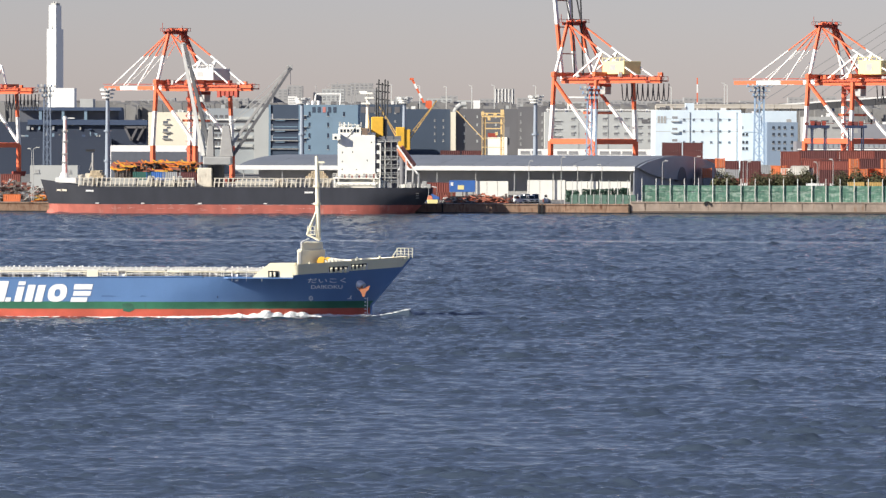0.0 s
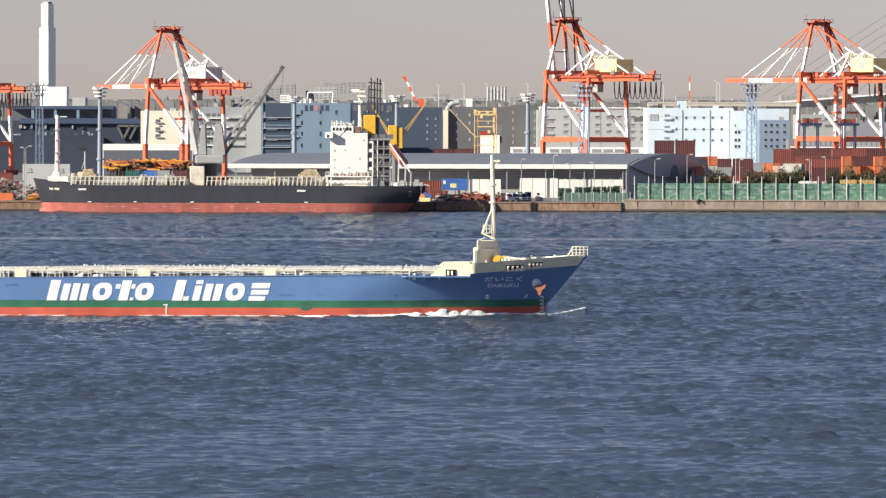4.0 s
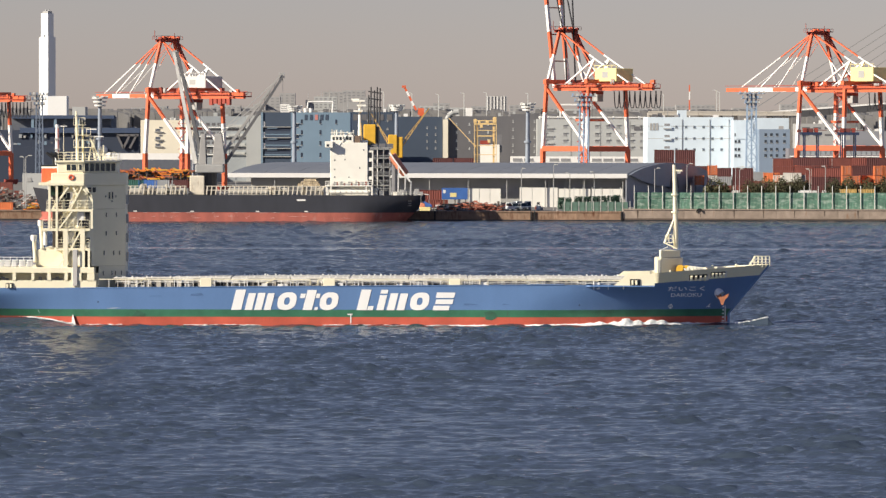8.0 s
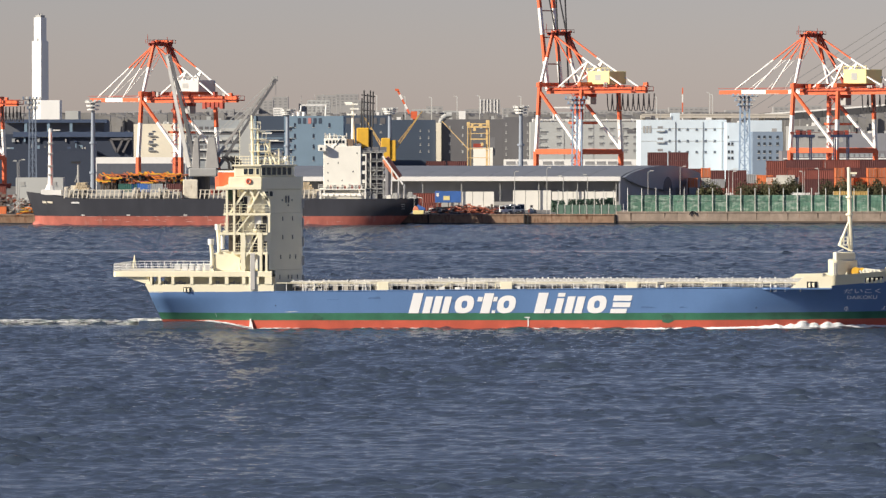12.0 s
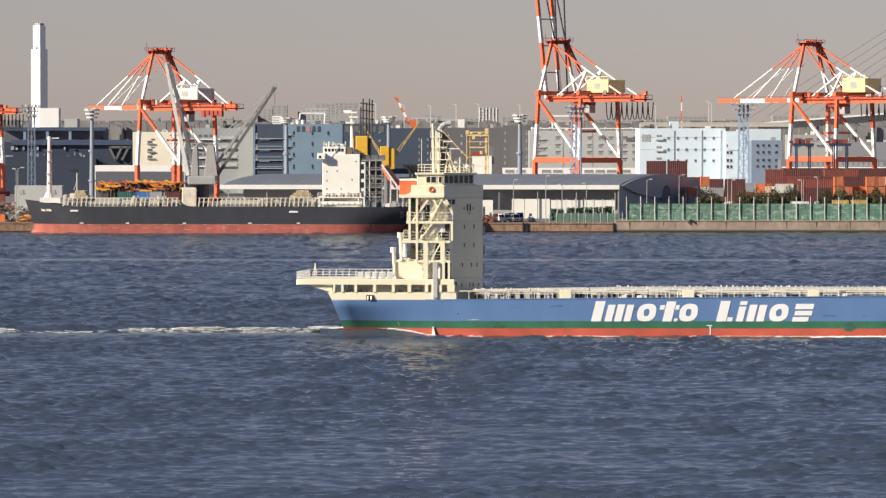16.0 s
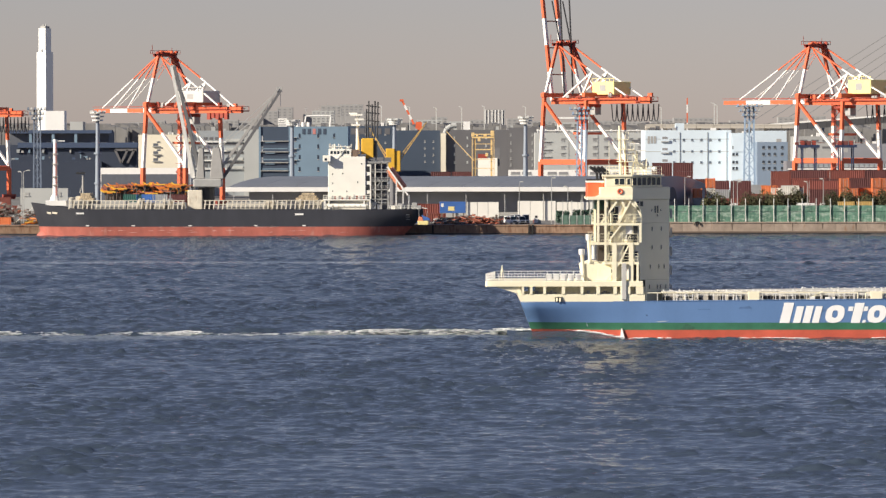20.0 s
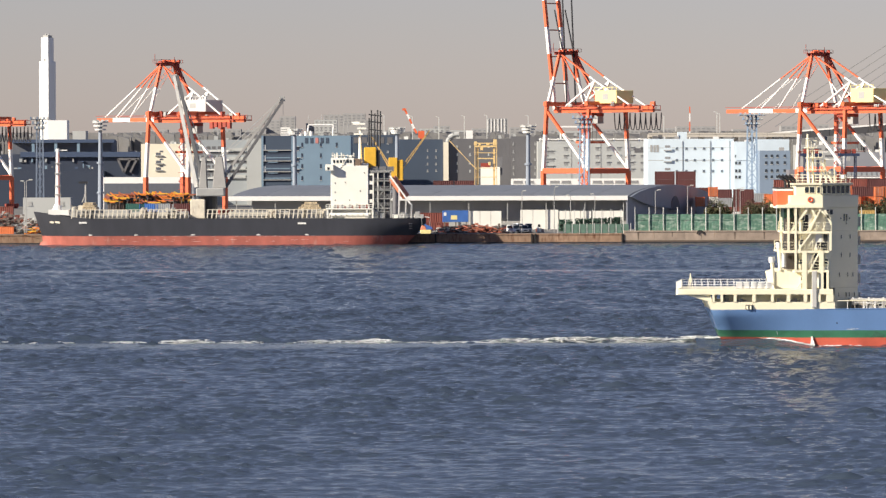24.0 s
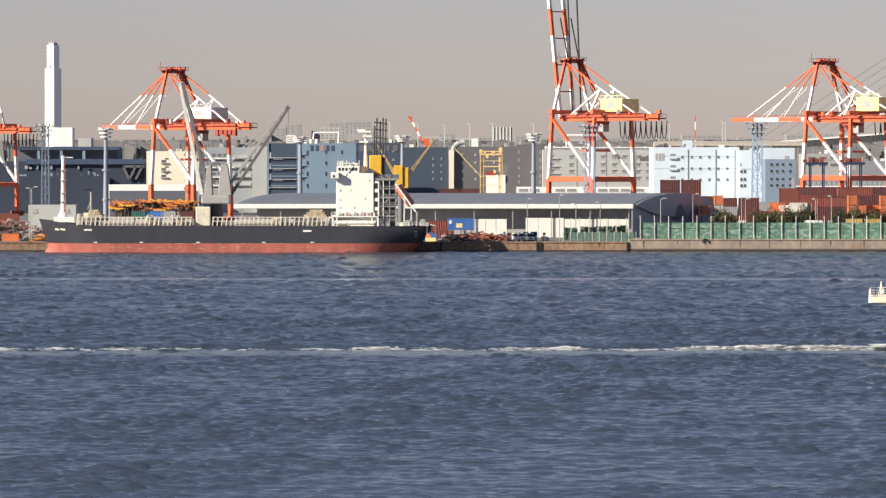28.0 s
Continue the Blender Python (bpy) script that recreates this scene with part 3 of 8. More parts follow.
def railing(x0, x1, y0, y1, z, high=0.85, gap=0.75, parent=None, material=None, wires=2):
    """A rail of posts with a top bar and wires between two deck points."""
    bm = B()
    n = max(1, round(math.hypot(x1 - x0, y1 - y0) / gap))
    for i in range(n + 1):
        s = i / n
        bar(bm, (x0 + (x1 - x0) * s, y0 + (y1 - y0) * s, z), (x0 + (x1 - x0) * s, y0 + (y1 - y0) * s, z + high), 0.028)
    for k in range(wires + 1):
        h = z + high * (1 - k * 0.36)
        bar(bm, (x0, y0, h), (x1, y1, h), 0.026 if k == 0 else 0.018)
    return part("railing", bm, material or CREAM, parent or ship)


DK = 6.60
for side in (-1, 1):
    railing(-47.31 if side < 0 else -46.02, -36.83, side * 6.65, side * 6.65, DK, material=WHITE)
railing(-48.03, -47.31, -6.4, -6.65, DK, material=WHITE)
railing(-46.80, -46.02, 6.2, 6.65, DK, material=WHITE)
railing(-48.03, -46.80, -6.3, 6.2, DK, material=WHITE)
for k in range(5):
    x = -41.10 + 0.85 * k
    bm = box(B(), x, x + 0.72, -6.5, -5.9, DK + 0.05, DK + 0.82)
    part("deck_locker", bm, WHITE, ship, "white deck locker", bevel=0.06)
bm = bar(bar(B(), (-46.15, 0, DK), (-46.08, 0, DK + 1.7), 0.05), (-46.41, 0, DK), (-46.08, 0, DK + 1.6), 0.035)
bar(bm, (-45.82, 0, DK), (-46.08, 0, DK + 1.6), 0.035)
part("stern_light_mast", bm, CREAM, ship)

# --- deckhouse ---
IN = -6.0
levels = [6.67, 8.80, 11.04, 13.27, 16.38]
core = B()
slab(core, [(-33.59, -6.0), (-30.74, -6.0), (-30.10, -4.9), (-26.67, -1.6), (-26.60, 1.6), (-30.10, 4.9), (-30.74, 6.0), (-33.59, 6.0)], 6.67, 13.27, "z")
part("lower_house", core, CREAM, ship, "cream tower of the deckhouse", bevel=0.06)
core = B()
slab(core, [(-29.58, -4.4), (-26.67, -1.6), (-26.60, 1.6), (-29.58, 4.4)], 4.2, 6.67, "z")
part("house_front_base", core, CREAM, ship)
core = B()
slab(core, [(-33.59, -6.0), (-30.74, -6.0), (-30.10, -4.9), (-26.67, -1.6), (-26.60, 1.6), (-30.10, 4.9), (-30.74, 6.0), (-33.59, 6.0)], 13.27 + 0.004, 15.99, "z")
part("upper_house", core, CREAM, ship, bevel=0.06)
core = B()
slab(core, [(-34.89, -6.1), (-31.13, -6.1), (-26.60, -1.8), (-26.54, 1.8), (-31.13, 6.1), (-34.89, 6.1)], 15.99, 17.41, "z")
part("bridge_deck_house", core, CREAM, ship, "cream bridge deck with angled front", bevel=0.06)
core = B()
slab(core, [(-34.24, -6.0), (-31.20, -6.0), (-27.64, -2.6), (-27.57, 2.6), (-31.20, 6.0), (-34.24, 6.0)], 17.41 + 0.004, 18.64, "z")
part("wheelhouse", core, CREAM, ship, "cream wheelhouse with angled front", bevel=0.06)
part("wheelhouse_roof", slab(B(), [(-34.50, -6.25), (-31.13, -6.25), (-27.31, -2.8), (-27.25, 2.8), (-31.13, 6.25), (-34.50, 6.25)], 18.64, 18.83, "z"), CREAM, ship)
part("wing_bulwark", box(B(), -31.13, -27.51, -2.2, 2.2, 17.41, 17.60), CREAM, ship)


def pane(x0, z0, w, h, y=None, chamfer=None, material=None, frame_w=0.06):
    """A framed window on the side wall, or on the angled front when chamfer gives two plan points."""
    bm, fr = B(), B()
    box(bm, 0, w, -0.03, 0.03, 0, h)
    box(fr, -frame_w, w + frame_w, -0.045, 0.01, -frame_w, 0)
    box(fr, -frame_w, w + frame_w, -0.045, 0.01, h, h + frame_w)
    box(fr, -frame_w, 0, -0.045, 0.01, 0, h)
    box(fr, w, w + frame_w, -0.045, 0.01, 0, h)
    win = part("window", bm, material or GLASS, ship)
    part("window_frame", fr, CREAM, win)
    if chamfer:
        (ax0, ay0), (bx0, by0) = chamfer
        turn = math.atan2(by0 - ay0, bx0 - ax0)
        s = (x0 - ax0) / (bx0 - ax0)
        win.location = (x0 + 0.035 * math.sin(turn), ay0 + (by0 - ay0) * s - 0.035 * math.cos(turn), z0)
        win.rotation_euler = (0, 0, turn)
    else:
        win.location = (x0, y - 0.035, z0)
    return win


UP = ((-30.74, -6.0), (-26.67, -1.6))
WH = ((-31.20, -6.0), (-27.64, -2.6))
LO = ((-30.10, -4.9), (-26.67, -1.6))
for x0, x1 in ((365, 372), (373.5, 382), (387, 392)):
    pane((x0 - 877) / 15.45, 17.72, (x1 - x0) / 15.45, 0.68, y=-6.0)
for k in range(6):
    pane((396 + 8.9 * k - 877) / 15.45, 17.64, 0.60, 0.88, chamfer=WH, frame_w=0.035)
for x0 in (402.0, 409.5):
    pane((x0 - 877) / 15.45, 15.2, 0.52, 0.56, chamfer=UP, frame_w=0.05, material=BLACK)
for x0, py in ((430.5, 351), (447.5, 351), (441, 360)):
    pane((x0 - 877) / 15.45, (577 - py) / 15.45, 0.14, 0.2, chamfer=LO, frame_w=0.02)
for x0 in (436.5, 441.5):
    pane((x0 - 877) / 15.45, 14.43, 0.2, 0.8, chamfer=LO, frame_w=0.03)
for py, row in ((386, (431.5, 448.5)), (419, (431.5, 448.5)), (454, (428, 444, 454)), (490, (426.5, 441, 447, 457))):
    for x0 in row:
        pane((x0 - 877) / 15.45, (577 - py) / 15.45, 0.13, 0.48, chamfer=LO, frame_w=0.02)
for x0, py in ((358, 352), (400, 345), (356, 395), (400, 430), (356, 430), (358, 462)):
    pane((x0 - 877) / 15.45, (577 - py) / 15.45, 0.4, 0.5, y=IN)
for x0, py in ((365, 370), (384, 404), (366, 439), (384, 471)):
    bm = box(B(), (x0 - 877) / 15.45, (x0 - 877) / 15.45 + 0.75, IN - 0.05, IN + 0.02, (577 - py) / 15.45, (577 - py) / 15.45 + 1.85)
    part("door", bm, WHITE, ship, "white weathertight door", bevel=0.02)

# --- galleries, columns and stairs on the ship's side ---
for side in (-1, 1):
    for z, a, b in ((levels[1], 346, 407), (levels[2], 322, 407), (levels[3], 329, 413)):
        part("gallery_deck", box(B(), (a - 877) / 15.45, (b - 877) / 15.45, min(side * 3.0, side * 6.6), max(side * 3.0, side * 6.6), z - 0.26, z), CREAM, ship)
        railing((a - 877) / 15.45 + 0.1, (b - 877) / 15.45 - 0.1, side * 6.55, side * 6.55, z, 1.0, 0.9)
    part("bridge_wing_deck", box(B(), -36.31, -31.13, min(side * 3.0, side * 6.75), max(side * 3.0, side * 6.75), 15.99, 16.31), CREAM, ship)
    for px, za, zb in ((363.5, DK, levels[2]), (393.5, DK, levels[2]), (348, levels[1], 15.99), (335, levels[2], 15.99), (410, levels[2], levels[3]), (405, DK, levels[1])):
        x = (px - 877) / 15.45
        wide = 0.26 if px in (363.5, 393.5) else 0.13
        part("column", box(B(), x - wide, x + wide, side * 6.5 - 0.14, side * 6.5 + 0.14, za, zb), CREAM, ship)
    for p, q in (((-34.76, levels[3]), (-32.69, 16.12)), ((-30.23, 14.69), (-31.84, 16.12)), ((-30.10, 14.05), (-31.00, 15.99)), ((-31.91, 14.82), (-32.49, 16.12))):
        part("brace", bar(B(), (p[0], side * 6.4, p[1]), (q[0], side * 6.4, q[1]), 0.13), CREAM, ship)
    for xa, za, xb, zb in ((-33.98, levels[2], -32.30, levels[3]), (-32.56, levels[1], -31.39, levels[2]), (-34.11, DK, -32.56, levels[1]), (-32.69, levels[3], -31.26, 15.99)):
        bm = B()
        for dy in (-0.2, 0.2):
            bar(bm, (xa, side * 6.3 + dy, za), (xb, side * 6.3 + dy, zb), 0.09)
            bar(bm, (xa, side * 6.3 + dy, za + 0.9), (xb, side * 6.3 + dy, zb + 0.9), 0.03)
        for i in range(1, 10):
            s = i / 10
            box(bm, xa + (xb - xa) * s - 0.1, xa + (xb - xa) * s + 0.1, side * 6.3 - 0.2, side * 6.3 + 0.2, za + (zb - za) * s - 0.02, za + (zb - za) * s + 0.02)
        part("stairway", bm, CREAM, ship, "cream steel stairway")
    part("dodger", box(B(), -33.07, -31.13, side * 6.62 - 0.05, side * 6.62 + 0.05, 16.25, 17.35), CREAM, ship)
part("wind_deflector", slab(B(), [(-36.31, 15.99), (-34.89, 15.99), (-34.89, 16.63), (-35.40, 16.38)], -6.7, -6.55), CREAM, ship)
part("dark_locker_opening", box(B(), -31.78, -30.68, -6.4, -5.2, levels[2] + 0.35, levels[2] + 0.95), BLACK, ship)
bm = box(B(), -32.39, -31.84, -6.95, -6.7, 4.47, 8.67)
part("accommodation_ladder", bm, POST_GREY, ship, "white ladder stowed upright on the side", bevel=0.04)
bm = B()
slab(bm, [(-36.63, DK), (-33.20, DK), (-33.20, 8.80), (-35.92, 8.80), (-37.02, 8.41)], -5.6, 5.6)
part("engine_casing", bm, CREAM, ship, "cream engine casing", bevel=0.05)
# near-black colour paints the shade of the gaps between the columns
part("casing_tower", box(B(), -35.05, -33.85, -2.4, 2.4, 8.22, 15.02), mat("dark brown casing recess", (0.04, 0.032, 0.028), 0.8), ship, "casing behind the columns, coloured dark as recess shade", bevel=0.05)
for x0, x1, py0, py1 in ((313, 323, 402, 392), (300.5, 311.5, 428, 418)):
    xa, xb, za, zb = (x0 - 877) / 15.45, (x1 - 877) / 15.45, (577 - py0) / 15.45, (577 - py1) / 15.45
    vent = part("ventilator", bar(B(), ((xa + xb) / 2 + 0.2, -5.6, za - 2.6), ((xa + xb) / 2 + 0.05, -5.6, za), 0.22, 10), CREAM, ship, smooth=False)
    part("ventilator_cowl", bar(B(), ((xa + xb) / 2, -5.6, za), ((xa + xb) / 2, -5.6, zb), (xb - xa) / 2, 12), WHITE, vent, "pale round cowl")
bm = bar(B(), (-35.60, -5.9, 9.13), (-35.60, -5.9, 10.94), 0.22, 10)
part("raft_canister", bm, WHITE, ship, "white upright canister", smooth=False)
for k in range(5):
    z = 4.98 + 2.2 * k
    part("front_ladder_cage", box(B(), -26.60, -26.34, -1.5, -1.1, z, z + 1.1), DECK_GREY, ship, "dark ladder cage on the house front")
for x0, z, w in ((381, levels[1], 0.7), (398, levels[2], 0.5), (362, levels[3], 0.6), (398, DK, 0.7)):
    part("open_doorway", box(B(), (x0 - 877) / 15.45, (x0 - 877) / 15.45 + w, IN - 0.06, IN + 0.02, z + 0.05, z + 1.9), BLACK, ship, "dark open doorway")
# --- funnel ---
FUNNEL = mat("orange-red funnel paint", (0.78, 0.13, 0.05), 0.45, vary=0.06)
DARK_GREEN = mat("dark green paint", (0.008, 0.035, 0.022), 0.5)
fun = part("funnel", box(B(), -36.25, -34.30, -3.2, 3.2, 16.12, 17.93), FUNNEL, ship, "orange-red funnel with white band", bevel=0.1)
part("funnel_band", box(B(), -36.26, -34.29, -3.23, 3.23, 17.93, 18.16), WHITE, fun)
part("funnel_top", box(B(), -36.28, -34.28, -3.26, 3.26, 18.16, 18.32), BLACK, fun)
part("funnel_base", box(B(), -35.35, -34.24, -3.2, 3.2, 14.82, 15.92), DARK_GREEN, fun, "dark green funnel base")
part("funnel_stripe", box(B(), -36.21, -34.27, -3.22, 3.22, 15.92, 16.12), WHITE, fun, "white funnel band")
for k in range(4):
    x = -35.02 + 0.45 * k
    bm = bar(B(), (x, -0.8 + 0.5 * k, 18.32), (x - 0.05, -0.8 + 0.5 * k, 19.09), 0.17, 8)
    bar(bm, (x - 0.05, -0.8 + 0.5 * k, 19.09), (x - 0.85, -0.8 + 0.5 * k, 19.74), 0.17, 8)
    part("exhaust_pipe", bm, BLACK, ship, "black exhaust pipe")
# --- mast and aerials on the wheelhouse roof ---
RF = 18.83
for side in (-1, 1):
    railing(-34.11, -31.13, side * 6.0, side * 6.0, RF, 0.95, 0.8)
    railing(-31.13, -27.64, side * 6.0, side * 2.7, RF, 0.95, 0.8)
main_mast = part("radar_mast", bar(bar(B(), (-32.30, -0.5, RF), (-32.43, -0.5, 24.53), 0.2, 10, 0.12), (-31.71, 0.5, RF), (-31.78, 0.5, 22.98), 0.15, 8, 0.1), CREAM, ship, "cream radar mast")
for za, x0, x1 in ((20.39, 372, 408), (21.81, 374, 402), (22.98, 372, 392)):
    part("mast_platform", box(B(), (x0 - 877) / 15.45, (x1 - 877) / 15.45, -1.2, 1.2, za - 0.08, za), CREAM, main_mast)
    bm = B()
    for i in range(5):
        x = (x0 + (x1 - x0) * i / 4 - 877) / 15.45
        bar(bm, (x, -1.15, za), (x, -1.15, za + 0.8), 0.025)
    bar(bm, ((x0 - 877) / 15.45, -1.15, za + 0.8), ((x1 - 877) / 15.45, -1.15, za + 0.8), 0.025)
    part("platform_rail", bm, CREAM, main_mast)
part("radar_scanner", box(B(), -31.39, -29.32, -0.1, 0.1, 21.55, 21.68), WHITE, main_mast, "white radar scanner")
part("radar_post", bar(B(), (-30.36, 0, 20.39), (-30.36, 0, 21.55), 0.12, 8), CREAM, main_mast)
part("radar_scanner", box(B(), -31.20, -30.10, -0.8, -0.6, 22.39, 22.52), WHITE, main_mast)
part("mast_yard", bar(B(), (-32.43, -2.2, 24.01), (-32.43, 2.2, 24.01), 0.06), CREAM, main_mast)
part("mast_lamp", box(B(), -31.91, -31.39, -0.3, 0.3, 23.49, 23.82), STEEL_GREY, main_mast)
for p, q in (((-29.58, RF), (-30.87, 21.42)), ((-31.00, RF), (-30.74, 20.39)), ((-30.23, RF), (-30.61, 20.65)), ((-29.32, RF), (-29.32, 20.65))):
    part("mast_strut", bar(B(), (p[0], -0.6, p[1]), (q[0], -0.5, q[1]), 0.1), CREAM, main_mast)
part("satellite_dome", ball(B(), (-29.45, 1.0, 20.00), 0.55, n=14), WHITE, ship, "white satellite dome", smooth=True)
part("whip_aerial", bar(B(), (-33.72, -3, RF), (-33.72, -3, 22.78), 0.03), CREAM, ship)
part("search_light", ball(B(), (-28.41, -2.5, RF + 0.7), 0.3), WHITE, ship)
# life ring and name board on the wheelhouse side
bm = B()
ring = [[bm.verts.new((-32.56 + (0.26 + 0.07 * math.cos(c)) * math.cos(a), -6.76 + 0.07 * math.sin(c), 16.93 + (0.26 + 0.07 * math.cos(c)) * math.sin(a))) for c in (0, 1.05, 2.09, 3.14, 4.19, 5.24)] for a in [math.pi * i / 8 for i in range(16)]]
for i in range(16):
    for j in range(6):
        bm.faces.new((ring[i][j], ring[(i + 1) % 16][j], ring[(i + 1) % 16][(j + 1) % 6], ring[i][(j + 1) % 6]))
part("life_ring", bm, FUNNEL, ship, "orange life ring")

# --- cargo deck: coaming, hatch covers, pipes and posts ---
COAMING = mat("grey-beige coaming paint", (0.43, 0.41, 0.37), 0.65, vary=0.2, size=1.2, rust=0.4, rust_rgb=(0.22, 0.17, 0.12))
CARGO = mat("pale weathered hatch paint", (0.62, 0.60, 0.54), 0.6, vary=0.12, size=1.2, rust=0.3, rust_rgb=(0.36, 0.28, 0.2))
HT = 5.44
part("hatch_coaming", box(B(), -27.64, 32.88, -5.1, 5.1, 4.2, 5.27), COAMING, ship, "grey-beige steel hatch coaming")
rng = random.Random(5)
hx0, hx1 = -27.90, 33.33
for k in range(9):
    a, b = hx0 + (hx1 - hx0) * k / 9 + 0.06, hx0 + (hx1 - hx0) * (k + 1) / 9 - 0.06
    cover = part("hatch_cover", box(B(), a, b, -5.2, 5.2, 5.27, HT + 0.03 * (k % 2)), CARGO, ship, bevel=0.04)
    bm = B()
    for j in range(11):
        x = a + (b - a) * (j + 0.5) / 11 + rng.uniform(-0.2, 0.2)
        for y in (-5.1, 5.1):
            box(bm, x - 0.08, x + 0.08, y - 0.08, y + 0.08, HT, HT + rng.uniform(0.05, 0.19))
    part("container_socket", bm, WHITE, cover, "small white container sockets")["kind"] = "stuff"
px = 455.0
while px < 1380:
    x = (px - 877) / 15.45
    part("coaming_stay", box(B(), x - 0.035, x + 0.035, -5.4, -5.1, 4.2, 5.21), COAMING, ship)
    px += rng.choice((11, 14, 17, 9, 22))
for x0, x1 in ((602, 622), (820, 841), (1043, 1063)):
    part("vent_trunk", box(B(), (x0 - 877) / 15.45, (x1 - 877) / 15.45, -6.55, -5.7, 4.2, 5.37), CREAM, ship, "cream ventilation trunk", bevel=0.04)
for x0, x1 in ((421, 797), (811, 1098), (1112, 1352)):
    bm = bar(B(), ((x0 - 877) / 15.45, -6.5, 5.24), ((x1 - 877) / 15.45, -6.5, 5.24), 0.06, 6)
    bar(bm, ((x0 - 877) / 15.45, -6.5, 4.2), ((x0 - 877) / 15.45, -6.5, 5.24), 0.07, 6)
    bar(bm, ((x1 - 877) / 15.45, -6.5, 4.2), ((x1 - 877) / 15.45, -6.5, 5.24), 0.07, 6)
    part("side_pipe_rail", bm, CREAM, ship, "cream pipe rail along the deck edge")
    n = int((x1 - x0) / 23)
    for i in range(1, n):
        x = (x0 + (x1 - x0) * (i + rng.uniform(-0.25, 0.25)) / n - 877) / 15.45
        part("rail_post", bar(B(), (x, -6.5, 4.2), (x, -6.5, 5.24), 0.04), WHITE, ship)
# black boxes on the coaming's face paint the shade of its recesses
for k in range(48):
    x = -27.51 + k * 1.24 + rng.uniform(-0.3, 0.3)
    w = rng.uniform(0.5, 1.2)
    part("coaming_recess", box(B(), x, x + w, -5.2, -5.05, sheer(x) + rng.uniform(0.05, 0.15), sheer(x) + rng.uniform(0.35, 0.5)), BLACK, ship)
for k in range(16):
    x = rng.uniform(-26.99, 29.97)
    w = rng.uniform(0.6, 1.2)
    bm = box(B(), x, x + w, -6.35, -6.0, 4.2, sheer(x) + rng.uniform(0.2, 0.42))
    part("deck_box", bm, WHITE if k % 3 else STEEL_GREY, ship, bevel=0.03)
for x0, x1 in ((478, 505), (1165, 1205), (1280, 1310), (700, 735)):
    part("inclined_ladder", bar(B(), ((x0 - 877) / 15.45, -6.2, 4.2), ((x1 - 877) / 15.45, -6.2, 5.37), 0.09), CREAM, ship)

for za, x0, x1 in ((4.98, -27.4, 31.0), (5.12, -20.0, 10.0), (4.86, -8.0, 30.0)):
    part("deck_pipe", bar(B(), (x0, -6.1, za), (x1, -6.1, za + 0.02), 0.035, 6), WHITE, ship, "thin white pipe along the deck")
for k in range(9):
    x = -26.8 + 6.6 * k + rng.uniform(-1, 1)
    bm = B()
    for dx in (0.0, 0.9, 1.8):
        bar(bm, (x + dx, -6.45, 4.2), (x + dx, -6.45, 5.36), 0.035)
    bar(bm, (x, -6.45, 5.36), (x + 1.8, -6.45, 5.36), 0.035)
    bar(bm, (x, -6.45, 4.9), (x + 1.8, -6.45, 4.9), 0.03)
    part("deck_rail_frame", bm, WHITE, ship, "white tubular rail frame")
# --- forecastle ---
for side in (-1, 1):
    bm = slab(B(), [(29.64, 4.66), (34.30, 4.66), (34.30, 5.99), (31.20, 5.95), (30.29, 5.21)], side * 6.68, side * 6.5)
    part("break_bulwark", bm, CREAM, ship, "cream bulwark at the forecastle break")
    part("rubbing_ledge", slab(B(), [(26.28, side * 6.5), (26.93, side * 6.9), (34.30, side * 6.95), (34.30, side * 3.5), (26.28, side * 5.5)], 4.5, 4.66, "z"), SHIP_BLUE, ship, "blue ledge where the forecastle overhangs the hull")
bm = box(B(), 31.46, 32.62, -6.78, -6.66, 4.69, 5.40)
part("mooring_chock", bm, BLACK, ship)
bm = B()
for x in (31.78, 32.23):
    bar(bm, (x, -6.85, 4.76), (x, -6.85, 5.27), 0.14, 8)
part("chock_roller", bm, CREAM, ship)
for x0, x1, pa, pb in ((1223, 1256, 495, 486), (1262, 1289, 490.5, 481.5)):
    a, b, za, zb = (x0 + 247 - 877) / 15.45, (x1 + 247 - 877) / 15.45, (577 - pa - 1.5) / 15.45, (577 - pb - 1.5) / 15.45
    ya, yb = -flared(a, za) - 0.02, -flared(b, za) - 0.02
    for nm, g, m in (("fairlead_frame", 0.13, WHITE), ("fairlead_opening", 0.0, BLACK)):
        bm = B()
        d = 0.05 if nm == "fairlead_frame" else 0.09
        v = [bm.verts.new(p) for p in ((a - g, ya - d, za - g), (b + g, yb - d, za - g + 0.1), (b + g, -flared(b, zb) - d - 0.02, zb + g + 0.1), (a - g, -flared(a, zb) - d - 0.02, zb + g))]
        w = [bm.verts.new((p.co.x, p.co.y + 0.6, p.co.z)) for p in v]
        bm.faces.new(v)
        bm.faces.new(w[::-1])
        for i in range(4):
            bm.faces.new((v[i], w[i], w[(i + 1) % 4], v[(i + 1) % 4]))
        part(nm, bm, m, ship)
    for k in range(4):
        x = a + (b - a) * (k + 0.5) / 4
        part("fairlead_roller", bar(B(), (x, -flared(x, za) - 0.18, za), (x, -flared(x, zb) - 0.18, zb - 0.1), 0.15, 8), CREAM, ship)
bm = B()
slab(bm, [(34.69, -3.3), (35.21, -3.3), (37.80, -0.4), (37.80, 0.4), (35.21, 3.3), (34.69, 3.3)], FORE_DECK - 0.3, 7.73, "z")
slab(bm, [(35.21, -2.7), (35.40, -2.7), (37.54, -0.3), (37.54, 0.3), (35.40, 2.7), (35.21, 2.7)], 7.73 + 0.004, 8.58, "z")
part("mast_house", bm, CREAM, ship, "cream mast house with angled front", bevel=0.06)
bm = B()
bar(bm, (35.14, -2.75, 8.58), (35.99, -2.0, 8.96), 0.1, 6)
